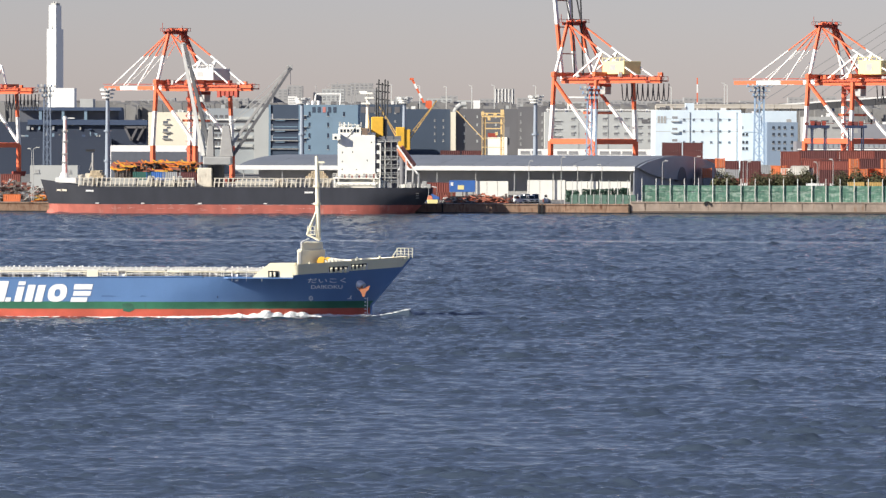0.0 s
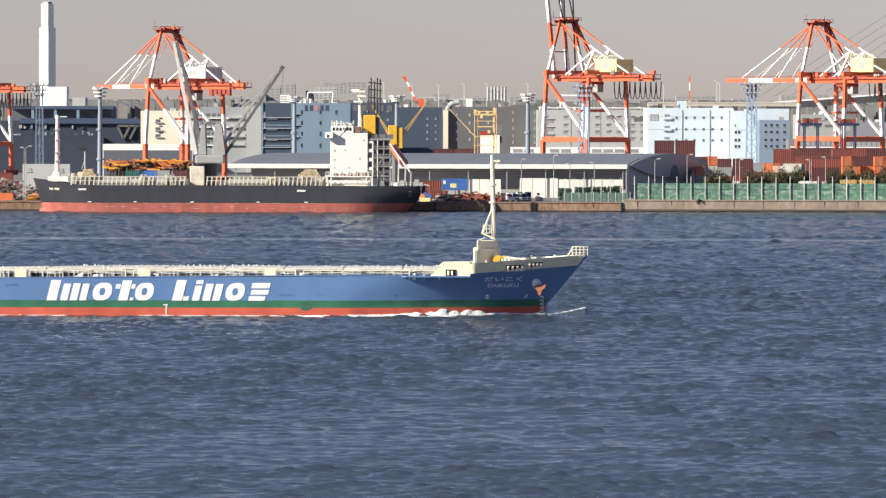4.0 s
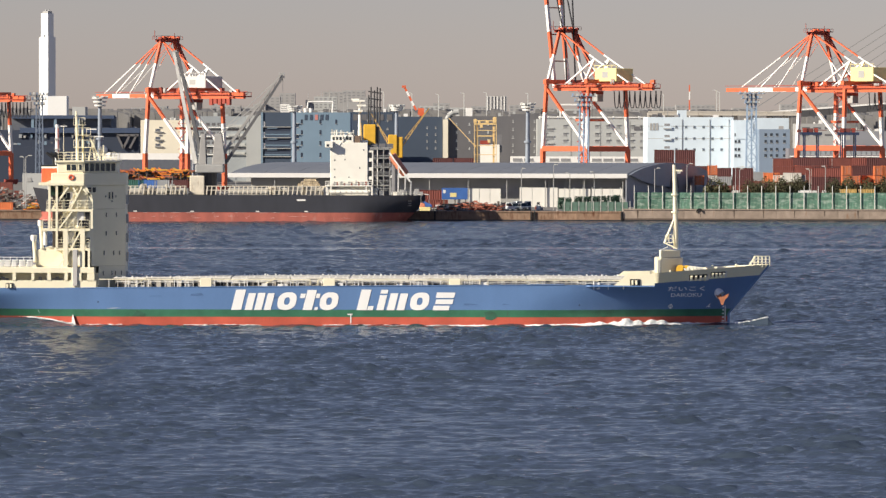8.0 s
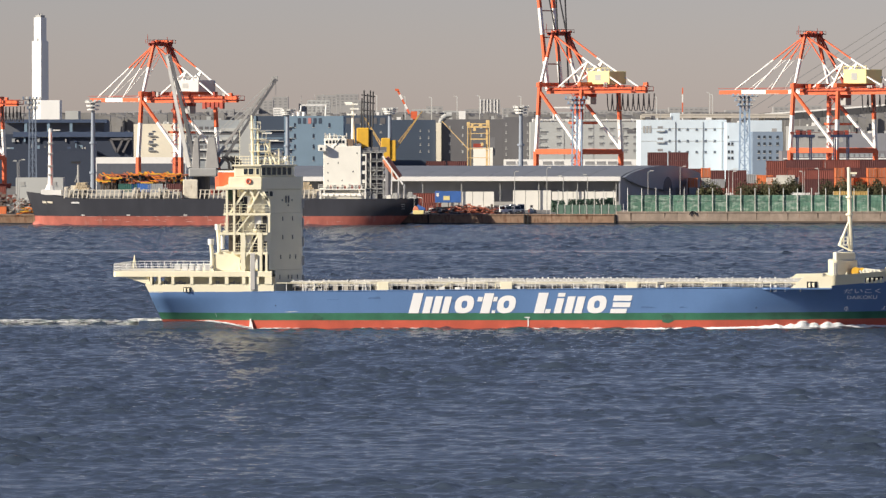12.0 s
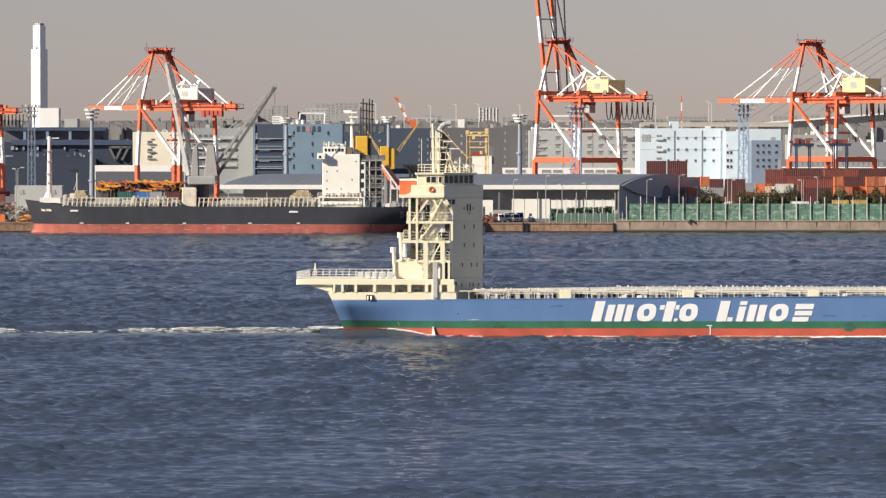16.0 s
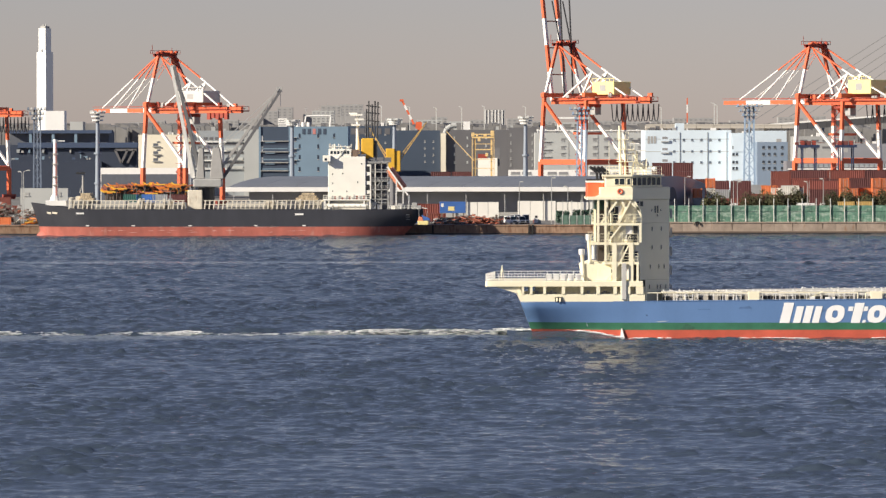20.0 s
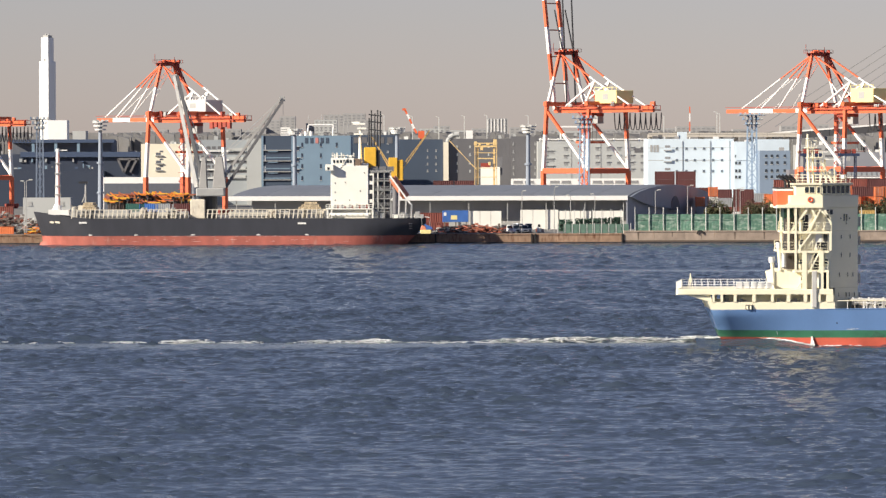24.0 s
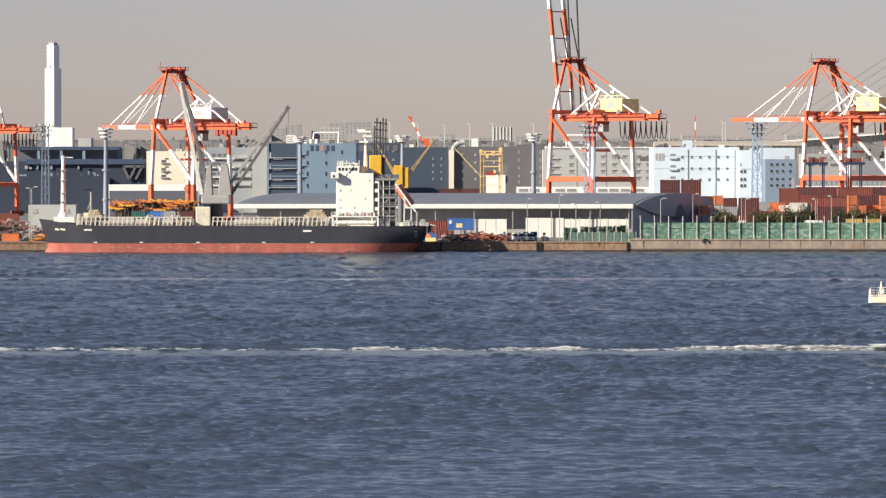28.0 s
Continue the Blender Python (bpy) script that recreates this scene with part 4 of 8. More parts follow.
bar(bm, (35.14, -2.75, 7.73), (35.14, -2.75, 8.58), 0.08, 6)
part("house_top_rail", bm, WHITE, ship)
part("mast_house_door", box(B(), 34.82, 35.08, -3.37, -3.28, 6.05, 7.48), STEEL_GREY, ship)
fm = part("foremast", bar(bar(B(), (37.02, 0, 8.77), (36.80, 0, 18.48), 0.3, 10, 0.2), (37.22, 0.4, 8.77), (36.99, 0.4, 17.83), 0.12, 6), CREAM, ship, "tall cream foremast")
bm = B()
for y in (-0.9, 0.9):
    bar(bm, (35.73, y, 9.42), (36.89, 0, 12.33), 0.1)
    bar(bm, (35.73, y, 9.42), (37.15, y, 8.77), 0.09)
part("mast_stay", bm, CREAM, fm)
bm = box(B(), 35.73, 36.63, -0.9, 0.9, 9.42, 9.48)
for x in (35.79, 36.18, 36.57):
    bar(bm, (x, -0.85, 9.48), (x, -0.85, 10.39), 0.04)
for z in (10.39, 9.94):
    bar(bm, (35.79, -0.85, z), (36.57, -0.85, z), 0.04)
part("mast_basket", bm, CREAM, fm, "caged platform on the foremast")
part("mast_lamp_arm", box(B(), 36.89, 37.73, -0.15, 0.15, 17.70, 17.90), CREAM, fm)
part("mast_lamp", box(B(), 37.15, 37.54, -0.2, 0.2, 17.44, 17.70), STEEL_GREY, fm)
for z in (14.92, 12.91):
    part("mast_collar", bar(B(), (36.89, 0, z), (36.89, 0, z + 0.2), 0.45, 10), CREAM, fm)
ROPE = mat("pale mooring rope", (0.70, 0.68, 0.60), 0.9, vary=0.2, size=0.3, bump=0.5)
WY = -breadth(38.51, 5.2) + 1.9
win = part("windlass", bar(B(), (37.48, WY - 0.5, 6.38), (37.48, WY + 0.8, 6.38), 0.55, 14), YELLOW, ship, "yellow mooring winch with pale ropes")
part("winch_bed", box(B(), 37.02, 39.48, WY - 0.4, WY + 0.8, FORE_DECK - 0.1, 5.92), STEEL_GREY, win)
for k in range(5):
    x = 38.19 + 0.42 * k
    y = WY - 0.5 - 0.14 * k
    part("rope_drum", bar(B(), (x, y, 6.38 - 0.02 * k), (x, y + 0.9, 6.38 - 0.02 * k), 0.5 - 0.03 * k, 14), YELLOW if k == 0 else ROPE, win)
    part("rope_turn", bar(B(), (x - 0.3, y - 0.12, 6.57), (x + 0.15, y - 0.1, 5.79), 0.12, 8), ROPE, win)
for side in (-1, 1):
    pts = [(45.57, 0.0), (46.28, 1.0), (47.12, 1.05), (47.90, 1.05)]
    zr = 6.83
    ya, yb = side * breadth(45.57, 6.6), side * 0.15
    for i in range(6):
        s = i / 5
        x, y = 45.69 + (2.20) * s, ya * 0.95 + (yb - ya * 0.95) * s
        part("bow_rail_post", bar(B(), (x, y, 6.4 + 0.4 * s), (x, y, zr + (1.05 if i else 0.3)), 0.045), CREAM, ship)
    for h in (0.35, 0.7, 1.05):
        part("bow_rail", bar(B(), (46.15, ya * 0.75, zr + h), (47.90, yb, zr + h), 0.04), CREAM, ship)
    part("bow_rail", bar(B(), (45.57, ya, zr - 0.1), (46.21, ya * 0.75, zr + 1.05), 0.045), CREAM, ship)
    bm = B()
    for i in range(8):
        s = i / 8
        x = 34.82 + (10.61) * s
        if i % 2:
            bar(bm, (x, side * (flared(x, sheer(x) + 1.2) - 0.1), sheer(x) + 1.15), (x, side * (flared(x, sheer(x) + 1.2) - 0.1), sheer(x) + 1.4), 0.1, 8)
    part("bulwark_fitting", bm, CREAM, ship)

# --- foam thrown up by the hull, and the wake ---
def foam_lumps(seed, count, place, size):
    """Heaps of broken white water: small flattened irregular lumps."""
    rng = random.Random(seed)
    unit = [(0, 0, 1)] + [(math.cos(a) * 0.9, math.sin(a) * 0.9, 0.25) for a in [2 * math.pi * i / 6 for i in range(6)]] + [(0, 0, -0.6)]
    verts, faces = [], []
    for _ in range(count):
        x, y, z = place(rng)
        sx_, sy_, sz_ = size(rng)
        k = len(verts)
        for u in unit:
            j = rng.uniform(0.6, 1.35)
            verts.append((x + u[0] * sx_ * j, y + u[1] * sy_ * j, z + u[2] * sz_ * j))
        for i in range(6):
            a, b = k + 1 + i, k + 1 + (i + 1) % 6
            faces.append((k, a, b))
            faces.append((k + 7, b, a))
    me = bpy.data.meshes.new("foam")
    me.from_pydata(verts, [], faces)
    me.materials.append(FOAM)
    return me


def curl(u):
    """Height of the bow wave's leading crest, from the stem outward."""
    return 0.10 + 0.80 * u * u * (1.6 - 0.6 * u)


def bow_wave(rng):
    if rng.random() < 0.013:  # the curl ahead of the stem
        u = rng.random()
        return 42.85 + 4.7 * u, -0.3 - 1.3 * u + rng.gauss(0, 0.05), curl(u) + rng.uniform(-0.10, 0.0)
    aft = abs(rng.gauss(10.8, 4.3)) if rng.random() < 0.66 else 1.0 + 31.0 * rng.random()
    x = 43.11 - aft
    top = 0.18 + 0.50 * math.exp(-((aft - 10.8) / 4.8) ** 2) * (0.75 + 0.35 * math.sin(aft * 1.7) + 0.3 * math.sin(aft * 4.3)) + 0.12 * math.exp(-(aft / 1.3) ** 2)
    top *= 1 - 0.6 * max(0.0, aft - 20) / 13
    h = rng.random() ** 0.8
    return x, -breadth(x, 0.2) - 0.12 - (1 - h) * (0.25 + 0.08 * min(aft, 16)) * rng.uniform(0.6, 1), h * top - 0.06


def crest(s):
    """Height of the wave that climbs the quarter, from the chute aft."""
    return 0.06 + 0.9 * math.sin(min(1.0, s / 0.58) * 1.571) - 0.5 * max(0.0, s - 0.58)


def stern_wave(rng):
    s = rng.random()
    x = -32.43 - s * 12.0
    return x, -breadth(x, 0.3) - 0.25 - rng.random() * 0.2, crest(s) + rng.uniform(-0.06, 0.08)


def side_wash(rng):
    x = rng.uniform(-31.52, 31.71)
    gate = math.sin(x * 0.31) + math.sin(x * 0.17 + 1.0)
    return (x, -6.9 - rng.random() * 0.6, rng.uniform(-0.02, 0.1)) if gate > -0.5 else (x, -6.95, -0.6)


def wake_trail(rng):
    s = rng.random() ** 1.15
    x = -42.85 - s * 125.0
    wob = 1.2 * math.sin(x * 0.09) + 0.6 * math.sin(x * 0.31 + 2)
    dens = 0.5 + 0.28 * math.sin(x * 0.21 + math.sin(x * 0.07) * 2) + 0.22 * math.sin(x * 0.83 + 1.0)
    fresh = math.exp((x + 42.85) / 22.0)
    dens = min(1.0, dens + 0.45 * fresh)
    if rng.random() > 0.06 + 0.94 * dens ** 3:
        return x, wob * 0.5, -1.0
    line = rng.choice((1.6, 3.2, 4.2))
    return x, wob + line + rng.gauss(0, 0.5 + 1.6 * s), 0.1 + rng.random() ** 2.2 * 0.5 * (1 - 0.4 * s) * (0.2 + 0.8 * dens) * (1 + 0.5 * fresh)


AERATED = mat("aerated pale water", (0.12, 0.14, 0.15), 0.26, vary=0.3, size=3, bump=0.5)
verts, faces = [], []
rw = random.Random(8)
for k in range(0, 215):  # smooth pale track on the near side of the foam
    x = -40.58 - 0.6 * k
    w = 2.0 + min(11.0, 0.13 * k) + 2.2 * math.sin(k * 0.11) * math.sin(k * 0.037 + 1) + rw.uniform(-1.2, 1.2)
    verts += [(x, -w - 2.0, -0.12), (x, -w, 0.10), (x, -w * 0.5, 0.17), (x, 0.0, 0.20), (x, 2.2 + rw.uniform(-0.5, 0.5), -0.05)]
    if k:
        i = 5 * k
        faces += [(i - 5 + j, i - 4 + j, i + 1 + j, i + j) for j in range(4)]
me = bpy.data.meshes.new("wake_slick")
me.from_pydata(verts, [], faces)
me.polygons.foreach_set("use_smooth", [True] * len(me.polygons))
me.materials.append(AERATED)
slick = tagged(new("wake_slick", me), "pale aerated water in the ship's track", "water", kind="stuff")
# steep confused waves along the far edge of the track
nx_, ny_ = 300, 26
gx, gy = np.meshgrid(-42.0 - 0.43 * np.arange(nx_), 0.5 + 0.55 * np.arange(ny_), indexing="ij")
ngr = np.random.RandomState(12)
gz = np.zeros_like(gx)
for k in range(40):
    length, ang, ph = ngr.uniform(1.1, 4.5), radians(ngr.normal(90, 35)), ngr.uniform(0, 6.28)
    gz += 0.026 * np.sin((math.cos(ang) * gx + math.sin(ang) * gy) * 6.28 / length + ph)
edge_ = np.sin(np.linspace(0, math.pi, ny_))[None, :] ** 0.7 * np.clip((-42 - gx) / 6.0, 0, 1)
gz = gz * edge_ * (1.1 + 0.5 * np.sin(gx * 0.13) * np.sin(gx * 0.05 + 1)) + 0.10 * edge_ - 0.16 * (1 - edge_)
ridge = 0.75 + 0.35 * np.sin(gx * 0.21 + 1.2 * np.sin(gx * 0.09)) + 0.2 * np.sin(gx * 0.57)
gz += 0.62 * edge_ * ridge * np.clip((gx + 172) / 60, 0.35, 1) * np.exp(-((gy - 7.8) / 2.1) ** 2)  # the swell that runs behind the foam
iv = np.arange(nx_ * ny_).reshape(nx_, ny_)
me = bpy.data.meshes.new("wake_chop")
me.from_pydata(np.stack([gx, gy, gz], -1).reshape(-1, 3).tolist(), [], np.stack([iv[:-1, :-1], iv[:-1, 1:], iv[1:, 1:], iv[1:, :-1]], -1).reshape(-1, 4).tolist())
me.polygons.foreach_set("use_smooth", [True] * len(me.polygons))
me.materials.append(WATER)
new("wake_chop", me).parent = slick
bow_foam = tagged(new("bow_wave", foam_lumps(1, 6500, bow_wave, lambda r: (r.uniform(0.06, 0.34), r.uniform(0.08, 0.25), r.uniform(0.03, 0.11)))), "white broken water along the ship's bow", "foam", kind="stuff")
verts, faces = [], []
for k in range(15):  # the water heaped up under the curl
    u = k / 12
    z = curl(min(u, 1.0)) * (1.0 if u <= 1 else 1 - (u - 1) * 5.5) - 0.03
    x, y = 42.85 + 4.7 * u, -0.3 - 1.3 * u
    verts += [(x, y - 1.1, -0.25), (x + 0.05, y - 0.35, z * 0.7), (x, y, z), (x - 0.1, y + 0.8, -0.25)]
    if k:
        i = 4 * k
        faces += [(i - 4 + j, i + j, i + j + 1, i - 3 + j) for j in range(3)]
me = bpy.data.meshes.new("bow_swell")
me.from_pydata(verts, [], faces)
me.materials.append(WATER)
new("bow_swell", me).parent = bow_foam
stern_foam = tagged(new("stern_wave", foam_lumps(2, 420, stern_wave, lambda r: (r.uniform(0.2, 0.6), r.uniform(0.08, 0.2), r.uniform(0.03, 0.08)))), "thin white crest rising under the stern", "foam", kind="stuff")
verts, faces = [], []
for k in range(25):  # the water heaped up along the quarter
    s = k / 22
    x = -32.43 - s * 12.0
    y, z = -breadth(x, 0.3) - 0.2, crest(min(s, 1.0)) - 0.02
    verts += [(x, y - 5.5, -0.3), (x, y - 2.2, z * 0.3 - 0.05), (x, y - 0.9, z * 0.75), (x, y, z), (x, y + 1.5, z * 0.6)]
    if k:
        i = 5 * k
        faces += [(i - 5 + j, i + j, i + j + 1, i - 4 + j) for j in range(4)]
me = bpy.data.meshes.new("stern_swell")
me.from_pydata(verts, [], faces)
me.polygons.foreach_set("use_smooth", [True] * len(me.polygons))
me.materials.append(WATER)
new("stern_swell", me).parent = stern_foam
wash = tagged(new("side_wash", foam_lumps(3, 900, side_wash, lambda r: (r.uniform(0.15, 0.6), r.uniform(0.1, 0.25), r.uniform(0.02, 0.07)))), "white wash along the ship's waterline", "foam", kind="stuff")
wake = tagged(new("wake", foam_lumps(4, 7000, wake_trail, lambda r: (r.uniform(0.1, 0.75), r.uniform(0.1, 0.35), r.uniform(0.015, 0.06)))), "white foaming wake trailing behind the ship", "foam", kind="stuff")
CHURN = mat("green churned water", (0.22, 0.27, 0.25), 0.4, vary=0.3, size=1.5, bump=0.4)
me = foam_lumps(9, 900, wake_trail, lambda r: (r.uniform(0.3, 1.3), r.uniform(0.1, 0.4), r.uniform(0.02, 0.10)))
me.materials.clear()
me.materials.append(CHURN)
new("churned_water", me).parent = wake
# ---- the moored cargo ship ----
bulk = thing("moored_cargo_ship", -54.67, 1307.40, 0, "black-hulled cargo ship with faded red bottom moored at the quay", "ship")
MHALF = 8.5


def m_ends(z):
    bow = -47.66 - max(z, 0) / 8.6 * 2.92 - (0.4 if z < 1 else 0)
    stern = 45.61 + min(max(z, 0) / 5.0, 1.0) * 5.12
    return bow, stern


def m_breadth(x, z):
    b, s = m_ends(z)
    u = max(0.0, (b + 15.0 - x) / 15.0)
    v = max(0.0, (x - (s - 17.0)) / 17.0)
    return MHALF * max(0.0, 1 - u ** (1.8 + 0.15 * z)) * max(0.0, 1 - (0.72 - 0.05 * min(z, 6)) * v ** 2.0)


def m_sheer(x):
    return 6.80 + max(0.0, (-33.62 - x) / 15.0) ** 1.5 * 1.5


def m_strip(levels, top):
    bm = B()
    first = None
    for side in (-1, 1):
        grid = []
        for i in range(57):
            s = i / 56
            col = []
            for lv in levels:
                z = 2.0 + lv * 4
                for _ in range(3):
                    a, e = m_ends(z)
                    x = a + (e - a) * (s ** 1.25)
                    lo, hi = top(x)
                    z = lo + (hi - lo) * lv
                col.append(bm.verts.new((x, side * m_breadth(x, z), z)))
            grid.append(col)
        for i in range(56):
            for j in range(len(levels) - 1):
                q = (grid[i][j], grid[i + 1][j], grid[i + 1][j + 1], grid[i][j + 1])
                bm.faces.new(q if side < 0 else q[::-1])
        if side < 0:
            first = grid[-1]
        else:
            for j in range(len(levels) - 1):
                bm.faces.new((first[j], grid[-1][j], grid[-1][j + 1], first[j + 1]))
    bmesh.ops.remove_doubles(bm, verts=bm.verts, dist=0.001)
    return bm


part("bottom_plating", m_strip([0, 0.5, 1], lambda x: (-1.5, 2.34)), HULL_RED, bulk, "faded red bottom plating", smooth=True)
part("hull_side", m_strip([0, 0.25, 0.5, 0.75, 1], lambda x: (2.34, m_sheer(x))), HULL_BLACK, bulk, "black hull plating", smooth=True)
bulb = ball(B(), (0, 0, 0), 1.0, n=16)
for v in bulb.verts:
    v.co = (-45.90 + v.co.x * 3.36, v.co.y * 1.7, -0.5 + v.co.z * 2.1)
part("bow_bulb", bulb, HULL_RED, bulk, "faded red bulb at the foot of the bow", smooth=True)
xs = [-48.97 + i * (98.97) / 16 for i in range(17)]
near = [(x, -m_breadth(x, 5.5) + 0.3) for x in xs]
part("main_deck", slab(B(), near + [(x, -y) for x, y in near[::-1]], 6.43, 6.65, "z"), DECK_GREY, bulk)
BEIGE = mat("beige weathered deck steel", (0.62, 0.57, 0.47), 0.7, vary=0.2, size=1.0, rust=0.5, rust_rgb=(0.30, 0.19, 0.11))
for x, w in ((-38.30, 2.0), (17.83, 2.2)):
    z = m_sheer(x) - 1.5
    bm2 = box(B(), x, x + w, -m_breadth(x + 1, z) - 0.12, -m_breadth(x + 1, z) - 0.02, z, z + 0.45)
    part("hull_mark", bm2, WHITE, bulk, "white hull mark")
for xa, xb in ((-46.05, -44.95), (-44.66, -43.27)):
    bm2 = slab(B(), [(xa, 5.70), (xb, 5.56), (xb, 6.07), (xa, 6.21)], -0.04, 0.0)
    for v in bm2.verts:
        v.co.y += -m_breadth(v.co.x, v.co.z) - 0.1
    part("name_bar", bm2, BEIGE, bulk, "plain pale bar of faded lettering")
for k in range(3):
    bm2 = slab(B(), [(46.34, 5.26 - 0.6 * k), (47.22, 5.26 - 0.6 * k), (47.22, 5.26 - 0.6 * k + 0.16), (46.34, 5.26 - 0.6 * k + 0.16)], -0.04, 0.0)
    for v in bm2.verts:
        v.co.y += -m_breadth(v.co.x, v.co.z) - 0.1
    part("name_bar", bm2, STEEL_GREY, bulk, "plain grey bar of faded lettering")
SCUFF = mat("chalky worn bottom paint", (0.62, 0.42, 0.38), 0.8, vary=0.3, size=0.8)
r2 = random.Random(41)
for i in range(34):
    x, z = r2.uniform(-36, 30), r2.choice((2.25, 2.25, 1.35, 1.3, 0.9))
    part("paint_scuff", slab(B(), [(x, z), (x + r2.uniform(0.8, 3.5), z + r2.uniform(-0.03, 0.03)), (x + r2.uniform(0.5, 1.5), z + r2.uniform(0.05, 0.14))], -MHALF - 0.03, -MHALF + 0.02), SCUFF, bulk, "chalky scuff on the bottom paint")
for px in (165, 245, 345, 460, 545):
    x = (px - 410) / 6.84
    part("plimsoll_mark", box(B(), x, x + 0.9, -MHALF - 0.06, -MHALF + 0.05, 2.34 + 0.15, 2.34 + 0.4), WHITE, bulk)
# stanchions along the cargo deck
x = -40.20
post = None
while x < 24.56:
    if not -10.53 < x < -5.56:
        if post is None:
            bm = bar(B(), (0, -8.1, 6.87), (0.25, -7.7, 9.06), 0.16)
            post, px0 = part("deck_stanchion", bm, BEIGE, bulk, "beige cargo stanchion"), x
            post.location.x = x
        else:
            again(post, x - px0)
    x += 1.16
for z, y in ((9.06, -7.75), (8.04, -7.95)):
    bm = bar(bar(B(), (-40.20, y, z), (-10.53, y, z), 0.1), (-5.56, y, z), (24.56, y, z), 0.1)
    part("stanchion_rail", bm, BEIGE, bulk)
for x0, x1, py in ((150, 235, 332), (240, 335, 335), (410, 515, 335)):
    part("hatch_cover", box(B(), (x0 - 410) / 6.84, (x1 - 410) / 6.84, -6, 6, 6.72, (393 - py) / 6.84), DECK_GREY if x0 > 160 else STEEL_GREY, bulk, "low grey hatch cover", bevel=0.1)
for k, (x0, x1, py) in enumerate(((128, 148, 322), (150, 168, 318), (545, 580, 322), (530, 545, 327), (255, 275, 326), (300, 315, 327), (480, 500, 330))):
    r2 = random.Random(k)
    xa, xb = (x0 - 410) / 6.84, (x1 - 410) / 6.84
    for i in range(7):
        x = xa + (xb - xa) * r2.random()
        part("deck_gear", box(B(), x, x + r2.uniform(0.4, 1.2), -7.4 + r2.random(), -5, 6.87, 6.87 + ((346 - py) / 6.84) * r2.uniform(0.5, 1.0)), BEIGE if i % 3 else STEEL_GREY, bulk, bevel=0.05)
fmast = part("foremast", bar(B(), (-44.29, 0, 7.75), (-44.29, 0, 24.85), 0.75, 10, 0.45), WHITE, bulk, "white foremast on the bow")
part("mast_crossbar", bar(B(), (-44.88, 0, 24.41), (-41.81, 0, 24.41), 0.14), WHITE, fmast)
for py in (290, 305, 268, 250):
    part("mast_platform", box(B(), -45.03, -43.56, -1, 1, (393 - py) / 6.84, (393 - py) / 6.84 + 0.3), STEEL_GREY, fmast)
part("mast_foot", bar(B(), (-44.59, 0, 8.04), (-44.29, 0, 10.38), 1.6, 10, 0.9), WHITE, fmast)
part("mast_ladder", bar(B(), (-43.86, -0.7, 8.48), (-44.00, -0.6, 23.83), 0.1), CRANE_DARK, fmast)
part("deck_store", box(B(), -46.49, -41.22, -4, 4, 7.75, 9.06), WHITE, bulk)
aft_mast = part("signal_post", bar(bar(B(), (-37.13, 0, 7.02), (-37.13, 0, 15.50), 0.25, 8), (-38.01, 0, 10.96), (-37.13, 0, 13.60), 0.12), STEEL_GREY, bulk)
part("lamp_box", box(B(), -38.89, -36.55, -0.5, 0.5, 15.79, 16.37), BLACK, aft_mast)
# twin deck crane amidships
part("crane_pedestal", box(B(), -9.94, -6.14, -3.4, 3.4, 6.72, 11.69), BEIGE, bulk, "beige crane pedestal", bevel=0.2)
part("crane_column", bar(B(), (-5.26, 0, 6.72), (-5.26, 0, 12.43), 2.2, 14), BLACK, bulk, "dark crane column")
part("turntable", box(B(), -8.48, -1.17, -3.6, 3.6, 12.43, 14.62), STEEL_GREY, bulk, "grey crane turntable", bevel=0.25)
# jib grey with the shade of the far side put into the colour
JIB_SHADE = mat("dark grey jib paint", (0.13, 0.13, 0.135), 0.5, vary=0.2, size=2, rust=0.2)
CRANE_GREY = mat("light grey crane paint", (0.37, 0.36, 0.345), 0.5, vary=0.15, size=2, rust=0.15)
for a, b, c, d in ((357, 371, 362, 369), (381, 405, 386, 398)):
    for y0 in (-2.9, 1.4):
        bm = slab(B(), [((a - 410) / 6.84, 14.62), ((b - 410) / 6.84, 14.62), ((d - 410) / 6.84, 22.51), ((c - 410) / 6.84, 22.51)], y0, y0 + 1.5)
        part("crane_post", bm, CRANE_GREY, bulk, "tapering grey crane post", bevel=0.1)


def jib(p, q, wide, name, paint, dark):
    """A box jib of upper and lower chords with lacing, narrowing to its head."""
    dx, dz = q[0] - p[0], q[1] - p[1]
    n = math.hypot(dx, dz)
    nx, nz = -dz / n, dx / n
    j = part(name, bar(B(), (p[0], 0, p[1]), (p[0] + dx * 0.03, 0, p[1] + dz * 0.03), 1.2), paint, bulk, "long grey crane jib")
    at = lambda t, side, y: (p[0] + dx * t + nx * side * (0.95 - 0.55 * t), y * (1 - 0.5 * t), p[1] + dz * t + nz * side * (0.95 - 0.55 * t))
    # chords away from the sun get the darker colour as painted shade
    for side, m in ((1, paint), (-1, dark)):
        for y in (-1.3, 1.3):
            part("chord", bar(B(), at(0, side, y), at(1, side, y), wide, 4, wide * 0.75), m, j)
    for i in range(12):
        part("lacing", bar(B(), at(i / 12, -1, -1.3), at((i + 1) / 12, 1, -1.3), 0.08), paint, j)
    return j


